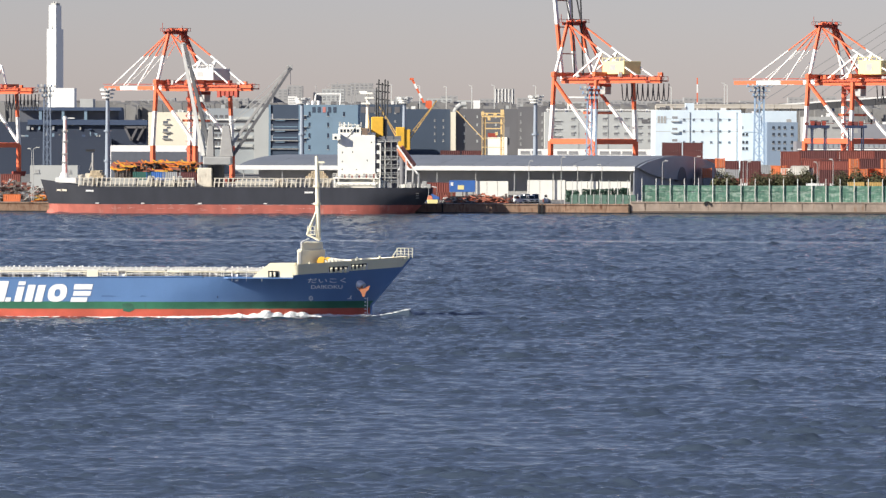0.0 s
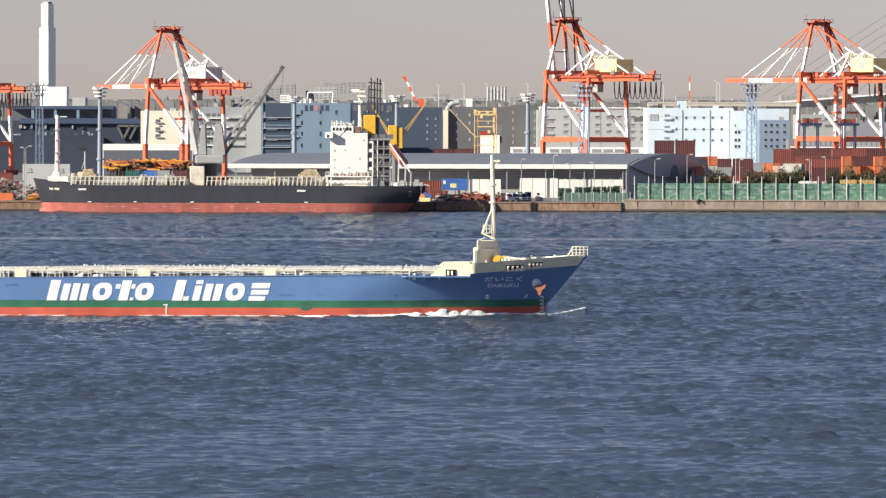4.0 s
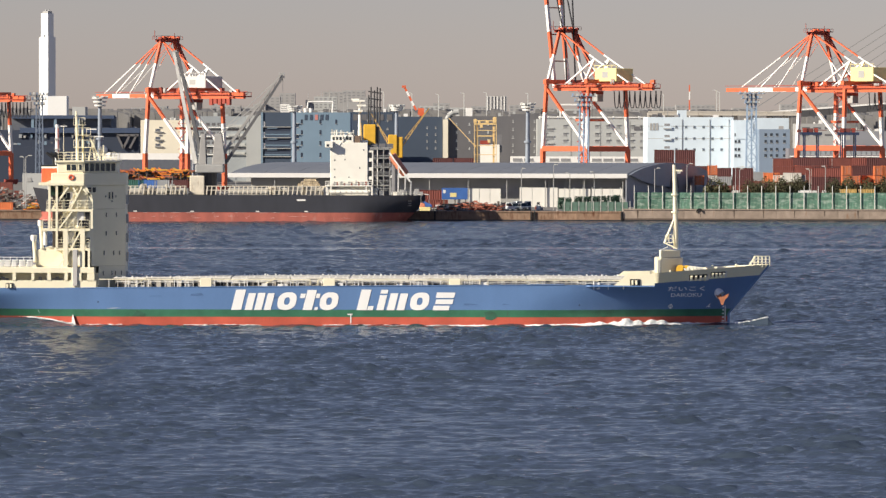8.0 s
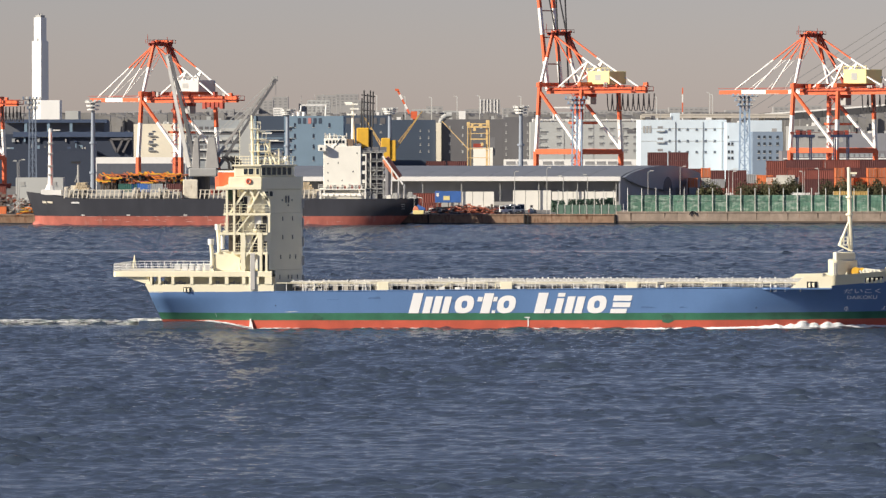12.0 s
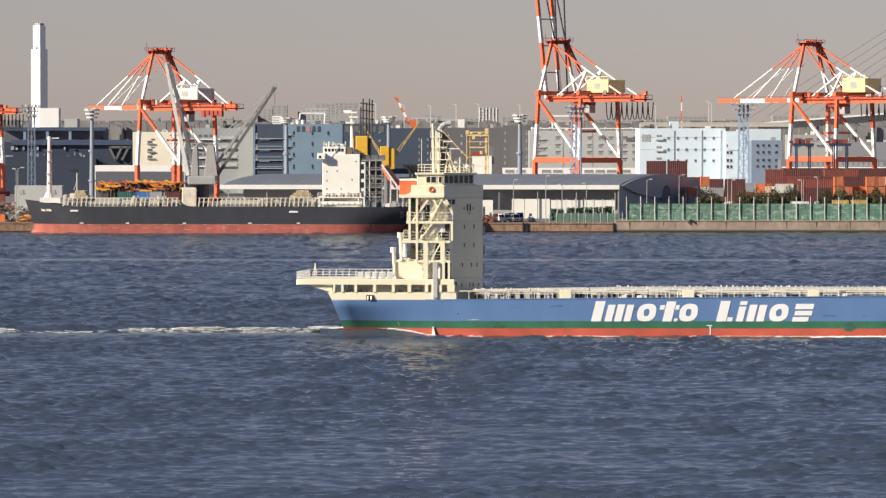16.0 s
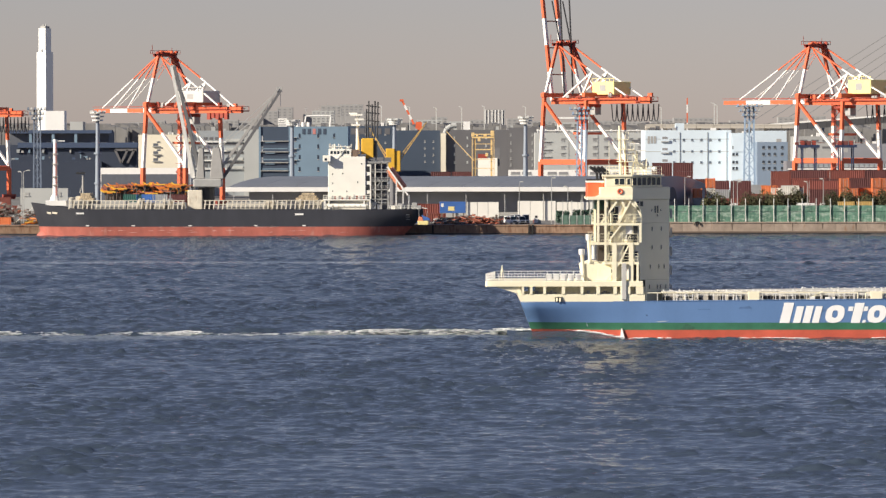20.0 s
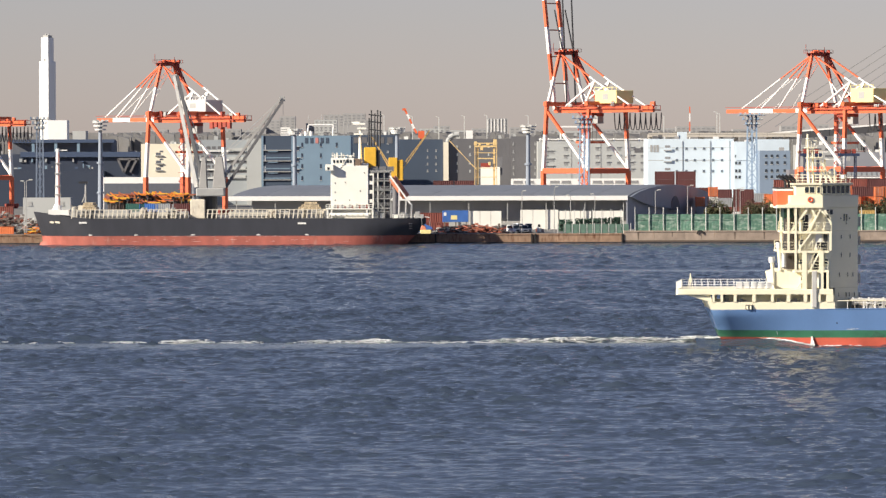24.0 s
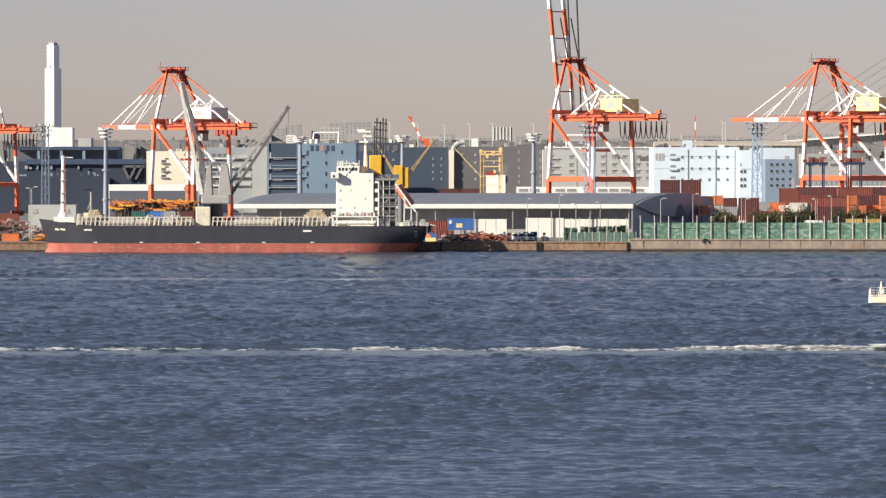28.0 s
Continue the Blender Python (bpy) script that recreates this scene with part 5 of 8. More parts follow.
PALE_JIB = mat("pale grey jib paint", (0.62, 0.61, 0.58), 0.5, vary=0.15, size=2, rust=0.2)
jib((-7.6, 15.0), (-13.8, 43.6), 0.52, "crane_jib", PALE_JIB, JIB_SHADE)
jib((-1.75, 15.35), (13.74, 37.72), 0.40, "crane_jib", CRANE_GREY, JIB_SHADE)
part("jib_head", box(B(), 12.86, 14.33, -0.8, 0.8, 36.99, 38.30), STEEL_GREY, bulk)
part("jib_head", box(B(), -14.4, -13.4, -0.8, 0.8, 42.9, 44.0), STEEL_GREY, bulk)
for y in (-0.9, 0.9):
    for p, q in (((-2.92, y, 22.37), (13.16, y * 0.5, 37.28)), ((-6.14, y, 22.37), (-13.7, y * 0.5, 43.2)), ((-3.22, y, 21.49), (10.23, y * 0.5, 32.60))):
        part("luffing_wire", bar(B(), p, q, 0.10), STEEL_GREY, bulk)
part("hook_wire", bar(B(), (13.89, 0, 37.28), (13.89, 0, 33.33), 0.05), STEEL_GREY, bulk)
# accommodation block aft
H0 = 6.72
SHIP_WHITE = mat("white ship paint", (0.87, 0.845, 0.76), 0.5, vary=0.06, size=2.5, rust=0.12, rust_rgb=(0.6, 0.5, 0.36))
part("house_base", box(B(), 25.00, 37.13, -7.6, 7.6, 9.06, 9.36), SHIP_WHITE, bulk, "white promenade deck")
part("house_base", box(B(), 26.02, 35.82, -5.8, 5.8, H0, 9.06), SHIP_WHITE, bulk)
for px in (583, 590, 662, 652):
    part("deck_pillar", box(B(), (px - 410) / 6.84, (px - 410) / 6.84 + 0.4, -7.5, -7.1, H0, 9.06), SHIP_WHITE, bulk)
part("deckhouse", box(B(), 26.31, 35.96, -6.8, 6.8, 9.36, 20.30), SHIP_WHITE, bulk, "white accommodation block", bevel=0.1)
part("wheelhouse", box(B(), 26.46, 32.30, -6.6, 6.6, 20.30, 22.25), SHIP_WHITE, bulk, "white wheelhouse", bevel=0.08)
part("bridge_wing", box(B(), 25.00, 27.04, -8.6, -5.6, 19.00, 20.61), SHIP_WHITE, bulk, "white bridge wing", bevel=0.08)
part("wing_window", box(B(), 25.44, 26.02, -8.66, -8.5, 19.30, 19.88), GLASS, bulk)
part("upper_deckhouse", box(B(), 32.30, 35.96, -5, 5, 20.30, 20.95), SHIP_WHITE, bulk)
for px in (594, 600, 606, 612, 618, 623):
    part("wheelhouse_window", box(B(), (px - 410) / 6.84, (px - 410) / 6.84 + 0.55, -6.66, -6.5, 21.0, 21.75), GLASS, bulk)
for px, py in ((597, 286), (615, 285), (597, 302), (641, 300), (648, 268), (597, 316), (622, 316)):
    part("porthole", box(B(), (px - 410) / 6.84, (px - 410) / 6.84 + 0.24, -6.86, -6.7, (393 - py) / 6.84, (393 - py) / 6.84 + 0.34), GLASS, bulk)
r2 = random.Random(3)
for i in range(16):
    x = 26.61 + i * 0.62
    part("promenade_gear", box(B(), x, x + 0.45, -7.5, -7.0, 9.36, 9.36 + r2.uniform(0.5, 1.2)), (WHITE, STEEL_GREY, CRANE_DARK)[i % 3], bulk)
bm = B()
for i in range(13):
    x = 25.73 + i * 0.85
    bar(bm, (x, -7.3, H0), (x + 0.4, -7.3, 8.04), 0.12)
box(bm, 25.73, 36.55, -7.4, -7.2, 7.75, 8.19)
part("lower_rail", bm, SHIP_WHITE, bulk)
# the aft galleries' shade is put into this steel's dark colour
DARK_STEEL = mat("shaded dark steel", (0.16, 0.16, 0.17), 0.6, vary=0.2)
part("aft_bulkhead", box(B(), 35.96 + 0.02, 38.30, -5.0, 5.0, H0, 19.74), DARK_STEEL, bulk)
for py in (266, 282, 298, 313, 330):
    for y in (-6.4, -2.2, 4.0):
        part("aft_gallery_beam", box(B(), 35.96, 41.81, y, y + 0.3, (393 - py) / 6.84, (393 - py) / 6.84 + 0.25), STEEL_GREY, bulk)
    for px in (661, 675, 689):
        part("gallery_locker", box(B(), (px - 410) / 6.84, (px - 410) / 6.84 + 0.9 + 0.4 * (py % 3), -3.4, -2.4, (393 - py) / 6.84 + 0.25, (393 - py) / 6.84 + 1.5), DARK_STEEL, bulk)
for px in (672, 683, 694):
    part("aft_gallery_post", box(B(), (px - 410) / 6.84, (px - 410) / 6.84 + 0.22, -6.4, -6.1, H0, 19.15), SHIP_WHITE if px == 672 else STEEL_GREY, bulk)
part("aft_house_wall", box(B(), 35.98, 37.35, -6.55, -5.2, H0, 18.3), SHIP_WHITE, bulk, "white after wall of the deckhouse")
for py in (272, 288, 304, 320):
    part("gallery_window", box(B(), 36.1, 36.95, -6.62, -6.5, (393 - py) / 6.84 - 1.3, (393 - py) / 6.84 + 0.1), BLACK, bulk)
part("casing_wall", box(B(), 37.37, 41.6, -1.9, 4.0, H0, 18.6), DARK_STEEL, bulk, "shaded engine casing")
fun2 = part("funnel", box(B(), 34.79, 38.01, -3, 3, 19.74, 25.00), YELLOW, bulk, "yellow funnel casing", bevel=0.2)
part("funnel_side", box(B(), 38.01 + 0.01, 38.89, -2.6, 2.6, 19.74, 24.41), BLACK, fun2)
for px, top in ((656, 170), (660, 156), (666, 162), (671, 156), (676, 158)):
    part("exhaust_uptake", bar(B(), ((px - 410) / 6.84, -1.0, 25.00), ((px + 1 - 410) / 6.84, -1.0, (393 - top) / 6.84), 0.22, 6), BLACK, bulk, "black exhaust uptake")
for py in (164, 176, 190):
    part("uptake_tie", bar(B(), (35.96, -1.0, (393 - py) / 6.84), (39.47, -1.0, (393 - py - 3) / 6.84), 0.16), BLACK, bulk)
rm = part("radar_mast", bar(B(), (33.77, 0, 20.9), (33.77, 0, 30.85), 0.55, 8, 0.3), SHIP_WHITE, bulk, "white radar mast")
for py, a, b in ((182, 628, 650), (200, 630, 646), (190, 636, 652)):
    part("mast_platform", box(B(), (a - 410) / 6.84, (b - 410) / 6.84, -1, 1, (393 - py) / 6.84, (393 - py) / 6.84 + 0.45), SHIP_WHITE, rm)
part("radar_scanner", box(B(), 31.58, 33.62, -0.2, 0.2, 31.28, 31.65), SHIP_WHITE, rm)
for a in (592, 600, 608, 630, 650):
    part("roof_aerial", bar(B(), ((a - 410) / 6.84, -2, 20.9 if a > 625 else 22.2), ((a - 410) / 6.84, -2, 23.6), 0.12), SHIP_WHITE, bulk)
part("roof_rail", bar(B(), (26.46, -6.4, 22.9), (32.30, -6.4, 22.9), 0.08), SHIP_WHITE, bulk)
r2 = random.Random(14)
for i in range(15):  # lamps, boxes and raft cradles on the wheelhouse top
    x = 26.7 + i * 0.52 + r2.uniform(-0.15, 0.15)
    part("roof_fitting", box(B(), x, x + r2.uniform(0.18, 0.5), -6.4 + r2.uniform(0, 2.5), -3.6, 22.25 if i < 11 else 20.95, 22.25 + r2.uniform(0.4, 1.5) if i < 11 else 22.0), SHIP_WHITE if i % 5 else STEEL_GREY, bulk)
part("wood_locker", box(B(), 32.6, 34.0, -6.6, -5.2, 20.3, 22.1), mat("brown varnished wood", (0.20, 0.14, 0.10), 0.6), bulk, "brown wooden locker", bevel=0.04)
part("wing_brace", bar(B(), (28.6, -6.9, 19.6), (30.6, -6.7, 22.2), 0.09), SHIP_WHITE, bulk)
for i in range(7):  # raft canisters under the promenade
    x = 26.4 + i * 1.42
    part("raft_canister", bar(B(), (x, -7.45, 7.55), (x + 1.05, -7.45, 7.55), 0.42, 10), SHIP_WHITE, bulk, "white raft canister")
bm = B()
for i in range(14):
    x = 25.1 + i * 0.92
    bar(bm, (x, -7.55, 9.36), (x, -7.55, 10.35), 0.06)
bar(bm, (25.1, -7.55, 10.35), (37.06, -7.55, 10.35), 0.07)
bar(bm, (25.1, -7.55, 9.85), (37.06, -7.55, 9.85), 0.05)
part("promenade_rail", bm, SHIP_WHITE, bulk)
TIMBER = mat("tan sawn timber", (0.52, 0.42, 0.28), 0.8, vary=0.25, size=0.6, piece=0.15)
for xa, n in ((18.0, 9), (-37.6, 6)):
    for j in range(3):
        for i in range(n - 2 * j if xa > 0 else n - j):
            x = xa + (i + (1.2 * j if xa > 0 else 0.3 * j)) * 0.62
            part("timber_baulk", box(B(), x, x + 0.55, -7.2, 4.0, 9.12 + 0.62 * j, 9.68 + 0.62 * j), TIMBER, bulk)
for k in range(6):
    z = 7.6 + 2.1 * k
    part("aft_rail", bar(bar(B(), (36.1, -6.45, z + 0.95), (42.2, -6.45, z + 0.95), 0.07), (36.1, -6.45, z + 0.5), (42.2, -6.45, z + 0.5), 0.05), STEEL_GREY, bulk)
for xa, za, xb, zb in ((36.6, 7.2, 38.6, 9.4), (38.6, 9.4, 36.6, 11.6), (36.6, 11.6, 38.6, 13.8), (38.6, 13.8, 36.6, 16.2)):
    part("aft_stair", bar(B(), (xa + 1.2, -6.0, za), (xb + 1.2, -6.0, zb), 0.13), STEEL_GREY, bulk)
# free-fall lifeboat on its slanting frame
BOAT_RED = mat("orange-red lifeboat", (0.70, 0.26, 0.15), 0.45, vary=0.1)
slip = part("lifeboat_frame", bar(bar(B(), (41.52, -7.0, 17.69), (46.78, -7.0, 10.38), 0.22), (41.52, -4.0, 17.69), (46.78, -4.0, 10.38), 0.22), WHITE, bulk, "white slanting lifeboat frame")
for px, py in ((722, 312), (732, 322), (710, 296)):
    part("frame_leg", bar(B(), ((px - 410) / 6.84, -7.0, (393 - py) / 6.84), ((px - 1 - 410) / 6.84, -5.0, 6.43), 0.2), WHITE, slip)
bm = bar(B(), (41.96, -5.5, 17.10), (45.76, -5.5, 12.13), 1.25, 12, 1.05)
boat = part("lifeboat", bm, BOAT_RED, bulk, "orange-red enclosed lifeboat", bevel=0.25)
for px in (664, 676, 700, 712, 738, 745):
    part("stern_gear", box(B(), (px - 410) / 6.84, (px - 410) / 6.84 + 1.2, -6, -3, H0, H0 + 1.0 + (px % 5) * 0.25), SHIP_WHITE if px < 705 else STEEL_GREY, bulk, bevel=0.05)
bm = B()
for i in range(9):
    x = 42.10 + i * 0.95
    bar(bm, (x, -m_breadth(x, 6.3) + 0.3, H0), (x, -m_breadth(x, 6.3) + 0.3, H0 + 1.0), 0.06)
for i in range(8):
    xa, xb = 42.10 + i * 0.95, 43.05 + i * 0.95
    for h in (0.5, 1.0):
        bar(bm, (xa, -m_breadth(xa, 6.3) + 0.3, H0 + h), (xb, -m_breadth(xb, 6.3) + 0.3, H0 + h), 0.045)
part("stern_rail", bm, SHIP_WHITE, bulk)
# mooring lines to the quay
bm = bar(B(), (-49.41, -1, 7.75), (-55.55, 8, 3.07), 0.03)
part("mooring_line", bm, ROPE, bulk)

PAINTS_BLUE = mat("blue tarpaulin", (0.05, 0.13, 0.40), 0.7, vary=0.2)
# rescue boat slung at the moored ship's quarter
BX, BZ = 50.65, 2.78
boat = part("rescue_boat", slab(B(), [(BX - 1.3, BZ + 0.1), (BX - 1.1, BZ), (BX + 1.2, BZ), (BX + 1.45, BZ + 0.25), (BX + 1.45, BZ + 1.05), (BX - 1.4, BZ + 1.05)], -10.3, -8.9), PALE_YELLOW, bulk, "pale yellow rescue boat with orange cabin", bevel=0.1)
part("boat_cabin", slab(B(), [(BX - 1.4, BZ + 1.05), (BX + 0.1, BZ + 1.05), (BX - 0.1, BZ + 1.9), (BX - 0.8, BZ + 2.2), (BX - 1.1, BZ + 1.9)], -10.2, -9.0), BOAT_RED, boat, "orange cabin", bevel=0.06)
part("boat_cover", slab(B(), [(BX + 0.12, BZ + 1.06), (BX + 1.9, BZ + 1.2), (BX + 1.7, BZ + 1.7), (BX - 0.05, BZ + 2.5), (BX - 0.5, BZ + 2.4), (BX - 0.05, BZ + 1.9)], -10.1, -9.1), PAINTS_BLUE, boat, "blue tarpaulin cover", bevel=0.05)
for x in (BX - 1.0, BX + 1.1):
    part("boat_fall", bar(bar(B(), (x, -9.6, BZ + 1.0), (x, -9.6, BZ + 4.2), 0.05), (x, -9.7, BZ + 4.2), (x - 1.5, -5.0, BZ + 4.4), 0.1), STEEL_GREY, bulk)
# ---- container cranes on the far terminal ----
def banded(bm, p, q, r, cuts, first=0, sides=4):
    """A bar painted in bands: cuts are fractions along it at which red and white change places."""
    p, q = Vector(p), Vector(q)
    marks = [0.0, *cuts, 1.0]
    for i in range(len(marks) - 1):
        n = len(bm.faces)
        bar(bm, p.lerp(q, marks[i]), p.lerp(q, marks[i + 1]), r, sides)
        bm.faces.ensure_lookup_table()
        for fc in bm.faces[n:]:
            fc.material_index = (first + i) % 2
    return bm


BANDS = [CRANE_RED, WHITE]


def gantry_crane(x, y, turn, gauge, span, girder_z, apex_z, tip, tail, raised, house, house_m, label, portal_z, stays, apex_x, z0=2.5, portal=True, back=None):
    """Boom along local -x, rails along local y; all heights over the water."""
    c = thing("gantry_crane", x, y, 0, label, "crane", "container cranes", turn)
    hx, hy = gauge / 2, span / 2
    back = tail - 4 if back is None else back
    for sx_ in (-1, 1):
        for sy_ in (-1, 1):
            bm = B()
            top = (sx_ * hx * (0.92 if sx_ < 0 else 0.97), sy_ * (hy - 1.0), girder_z + (3.0 if sx_ < 0 else 0))
            knee = (sx_ * hx, sy_ * hy, portal_z)
            banded(bm, knee, top, 0.62, [0.52], 1)
            part("leg", bm, BANDS, c)
            bm = banded(B(), (sx_ * hx, sy_ * hy, z0 + 1.8), knee, 0.75, [])
            part("lower_leg", bm, BANDS, c)
            bm = B()
            for k in (-2.4, -0.8, 0.8, 2.4):
                bar(bm, (sx_ * hx - 0.4, sy_ * hy + k, z0 + 0.7), (sx_ * hx + 0.4, sy_ * hy + k, z0 + 0.7), 0.7, 10)
            box(bm, sx_ * hx - 0.5, sx_ * hx + 0.5, sy_ * hy - 3.2, sy_ * hy + 3.2, z0 + 1.0, z0 + 2.0)
            part("bogie", bm, CRANE_DARK, c)
        if portal:
            part("sill_beam", box(B(), sx_ * hx - 0.7, sx_ * hx + 0.7, -hy, hy, portal_z - 1.0, portal_z + 0.8), CRANE_RED, c)
        part("cross_beam", box(B(), sx_ * hx * 0.93 - 0.8, sx_ * hx * 0.93 + 0.8, -hy, hy, girder_z + 1.3, girder_z + 2.8), CRANE_RED, c)
    for sy_ in (-1, 1):
        if portal:
            part("portal_beam", box(B(), -hx, hx, sy_ * hy - 0.6, sy_ * hy + 0.6, portal_z - 0.9, portal_z + 0.9), CRANE_RED, c)
        part("diagonal", banded(B(), (-hx * 0.95, sy_ * (hy - 1), girder_z), (hx * 0.98, sy_ * hy, portal_z + 1), 0.5, [0.42]), BANDS, c)
        # main girder behind the hinge, boom before it
        hinge = -hx - 1.0
        part("girder", box(B(), hinge, tail, sy_ * 3.4 - 0.55, sy_ * 3.4 + 0.55, girder_z - 1.1, girder_z + 1.1), CRANE_RED, c)
        part("girder_walkway", bar(bar(B(), (hinge, sy_ * 4.6, girder_z + 1.4), (tail, sy_ * 4.6, girder_z + 1.4), 0.09), (hinge, sy_ * 4.6, girder_z + 0.3), (tail, sy_ * 4.6, girder_z + 0.3), 0.14), CRANE_DARK, c)
        if raised:
            length = hinge - tip
            end = (hinge - 0.14 * length, sy_ * 3.4, girder_z + length)
            part("boom", banded(B(), (hinge, sy_ * 3.4, girder_z), end, 0.62, [0.22, 0.42, 0.62, 0.82], 1), BANDS, c)
            if sy_ < 0:
                for k in range(1, 5):
                    s = k / 5
                    part("boom_tie", bar(B(), (hinge - 0.14 * length * s, -3.4, girder_z + length * s), (hinge - 0.14 * length * s, 3.4, girder_z + length * s), 0.22), CRANE_DARK, c)
            bm = bar(B(), (apex_x + 1.0, sy_ * 2.6, apex_z), (hinge - 1.0, sy_ * 2.6, girder_z + length * 0.75), 0.2)
            bar(bm, (apex_x + 2.5, sy_ * 2.2, girder_z + 2), (hinge + 2.5, sy_ * 2.2, girder_z + length * 0.9), 0.22)
            part("folded_stay", bm, BLACK, c, "dark folded boom stay")
        else:
            part("boom", banded(B(), (hinge, sy_ * 3.4, girder_z), (tip, sy_ * 3.4, girder_z), 0.75, [0.14, 0.42, 0.72], 1), BANDS, c)
            part("boom_walkway", bar(B(), (hinge, sy_ * 4.6, girder_z + 1.4), (tip, sy_ * 4.6, girder_z + 1.4), 0.09), CRANE_DARK, c)
            for sxx in stays:
                part("boom_stay", banded(B(), (apex_x, sy_ * 3.0, apex_z), (sxx, sy_ * 3.4, girder_z + 1), 0.2 if sy_ < 0 else 0.07, [0.45]), BANDS, c)
        # A-frame and backstays
        part("mast_leg", banded(B(), (-hx * 0.9, sy_ * (hy - 1.5), girder_z + 3), (apex_x, sy_ * 3.2, apex_z), 0.5, [0.5], 1), BANDS, c)
        if sy_ > 0:
            part("mast_strut", bar(B(), (hx * 0.2, sy_ * 4.0, girder_z + 2), (apex_x + 1.2, sy_ * 3.0, apex_z), 0.5), CRANE_DARK, c)
        r = random.Random(int(abs(x)) + sy_)
        for k in range(9):  # sheave housings and lockers along the walkway
            bx = hinge + (tail - hinge) * r.random()
            part("walkway_locker", box(B(), bx, bx + r.uniform(0.6, 1.8), sy_ * 4.3 - 0.4, sy_ * 4.3 + 0.4, girder_z + 1.1, girder_z + r.uniform(1.6, 3.0)), r.choice((CRANE_DARK, CRANE_RED, STEEL_GREY)), c)
        for k in range(6):
            part("apex_sheave", box(B(), apex_x + r.uniform(-1.6, 1.2), apex_x + r.uniform(1.3, 2.0), sy_ * (0.6 + 0.75 * k), sy_ * (0.6 + 0.75 * k) + 0.4, apex_z + 0.36, apex_z + r.uniform(0.6, 1.5)), r.choice((CRANE_DARK, CRANE_RED)), c)
        bm = B()
        n = int((tail - hinge) / 1.6)
        for k in range(n + 1):
            bx = hinge + (tail - hinge) * k / n
            bar(bm, (bx, sy_ * 4.7, girder_z + 0.3), (bx, sy_ * 4.7, girder_z + 1.5), 0.06)
        part("walkway_stanchion", bm, CRANE_DARK, c)["kind"] = "stuff"
        jx, jz = hx * 0.75, girder_z + (apex_z - girder_z) * 0.5
        part("backstay", banded(B(), (apex_x, sy_ * 3.4, apex_z), (jx, sy_ * 3.6, jz), 0.26, [0.85]), BANDS, c)
        part("backstay", bar(B(), (jx, sy_ * 3.6, jz), (back, sy_ * 3.6, girder_z + 1), 0.26), WHITE, c)
        part("stay_strut", bar(B(), (-hx * 0.6, sy_ * 3.6, girder_z + 1), (jx, sy_ * 3.6, jz), 0.3), WHITE, c)
        part("stay_strut", bar(B(), (hx * 0.25, sy_ * 3.6, girder_z + 1), (jx, sy_ * 3.6, jz), 0.4), WHITE, c)
        part("backstay", banded(B(), (apex_x + 0.5, sy_ * 2.4, apex_z - 1), (hx * 0.5, sy_ * 3.0, girder_z + 1.5), 0.2, [0.55]), BANDS, c)
    for dx in (-1.1, 0.9):
        part("apex_beam", box(B(), apex_x + dx - 0.35, apex_x + dx + 0.35, -4.6, 4.6, apex_z - 0.7, apex_z + 0.25), CRANE_DARK, c)
    part("apex_platform", box(B(), apex_x - 2.2, apex_x + 2.2, -5.4, 5.4, apex_z + 0.25, apex_z + 0.35), CRANE_DARK, c)
    bm = B()
    for k in range(7):
        yy = -5.3 + 10.6 * k / 6
        for dx in (-2.1, 2.1):
            bar(bm, (apex_x + dx, yy, apex_z + 0.35), (apex_x + dx, yy, apex_z + 1.45), 0.07)
    for dx in (-2.1, 2.1):
        bar(bm, (apex_x + dx, -5.3, apex_z + 1.45), (apex_x + dx, 5.3, apex_z + 1.45), 0.07)
    part("apex_rail", bm, CRANE_DARK, c)
    for yy, hh in ((-4.9, 3.4), (4.6, 2.6)):
        part("apex_aerial", bar(B(), (apex_x - 1.5, yy, apex_z + 0.3), (apex_x - 1.5, yy, apex_z + hh), 0.08), CRANE_DARK, c)
    h0, h1, hz0, hz1 = house
    body = part("machinery_house", box(B(), h0, h1, -4.2, 4.2, hz0, hz1), house_m, c, "panelled machinery house", bevel=0.15)
    part("house_mark", box(B(), (h0 + h1) / 2 - 1.6, (h0 + h1) / 2 + 1.4, -4.27, -4.18, hz0 + 1.3, hz1 - 1.2), STEEL_GREY, body, "grey mark on the house")
    bm = B()
    for k in range(6):
        bar(bm, (h0 + (h1 - h0) * k / 5, -4.1, hz1), (h0 + (h1 - h0) * k / 5, -4.1, hz1 + 1.2), 0.1)
    bar(bm, (h0, -4.1, hz1 + 1.1), (h1, -4.1, hz1 + 1.1), 0.08)
    part("house_rail", bm, house_m, body)
    # trolley, cab and hanging cable loops
    part("trolley", box(B(), hx * 0.1, hx * 0.1 + 5, -3, 3, girder_z - 2.4, girder_z - 1.2), CRANE_DARK, c)
    part("operator_cab", box(B(), hx * 0.1 + 4, hx * 0.1 + 6.5, -1.5, 1.5, girder_z - 5.0, girder_z - 2.4), STEEL_GREY, c, "grey operator's cab", bevel=0.1)
    part("spreader", box(B(), hx * 0.1, hx * 0.1 + 2.5, -6, 6, girder_z - 12.0, girder_z - 11.2), CRANE_RED, c, "hanging container spreader")
    for k in (0.2, 2.2):
        for yy in (-2, 2):
            part("hoist_rope", bar(B(), (hx * 0.1 + k, yy, girder_z - 2), (hx * 0.1 + k, yy, girder_z - 11.3), 0.05), BLACK, c)
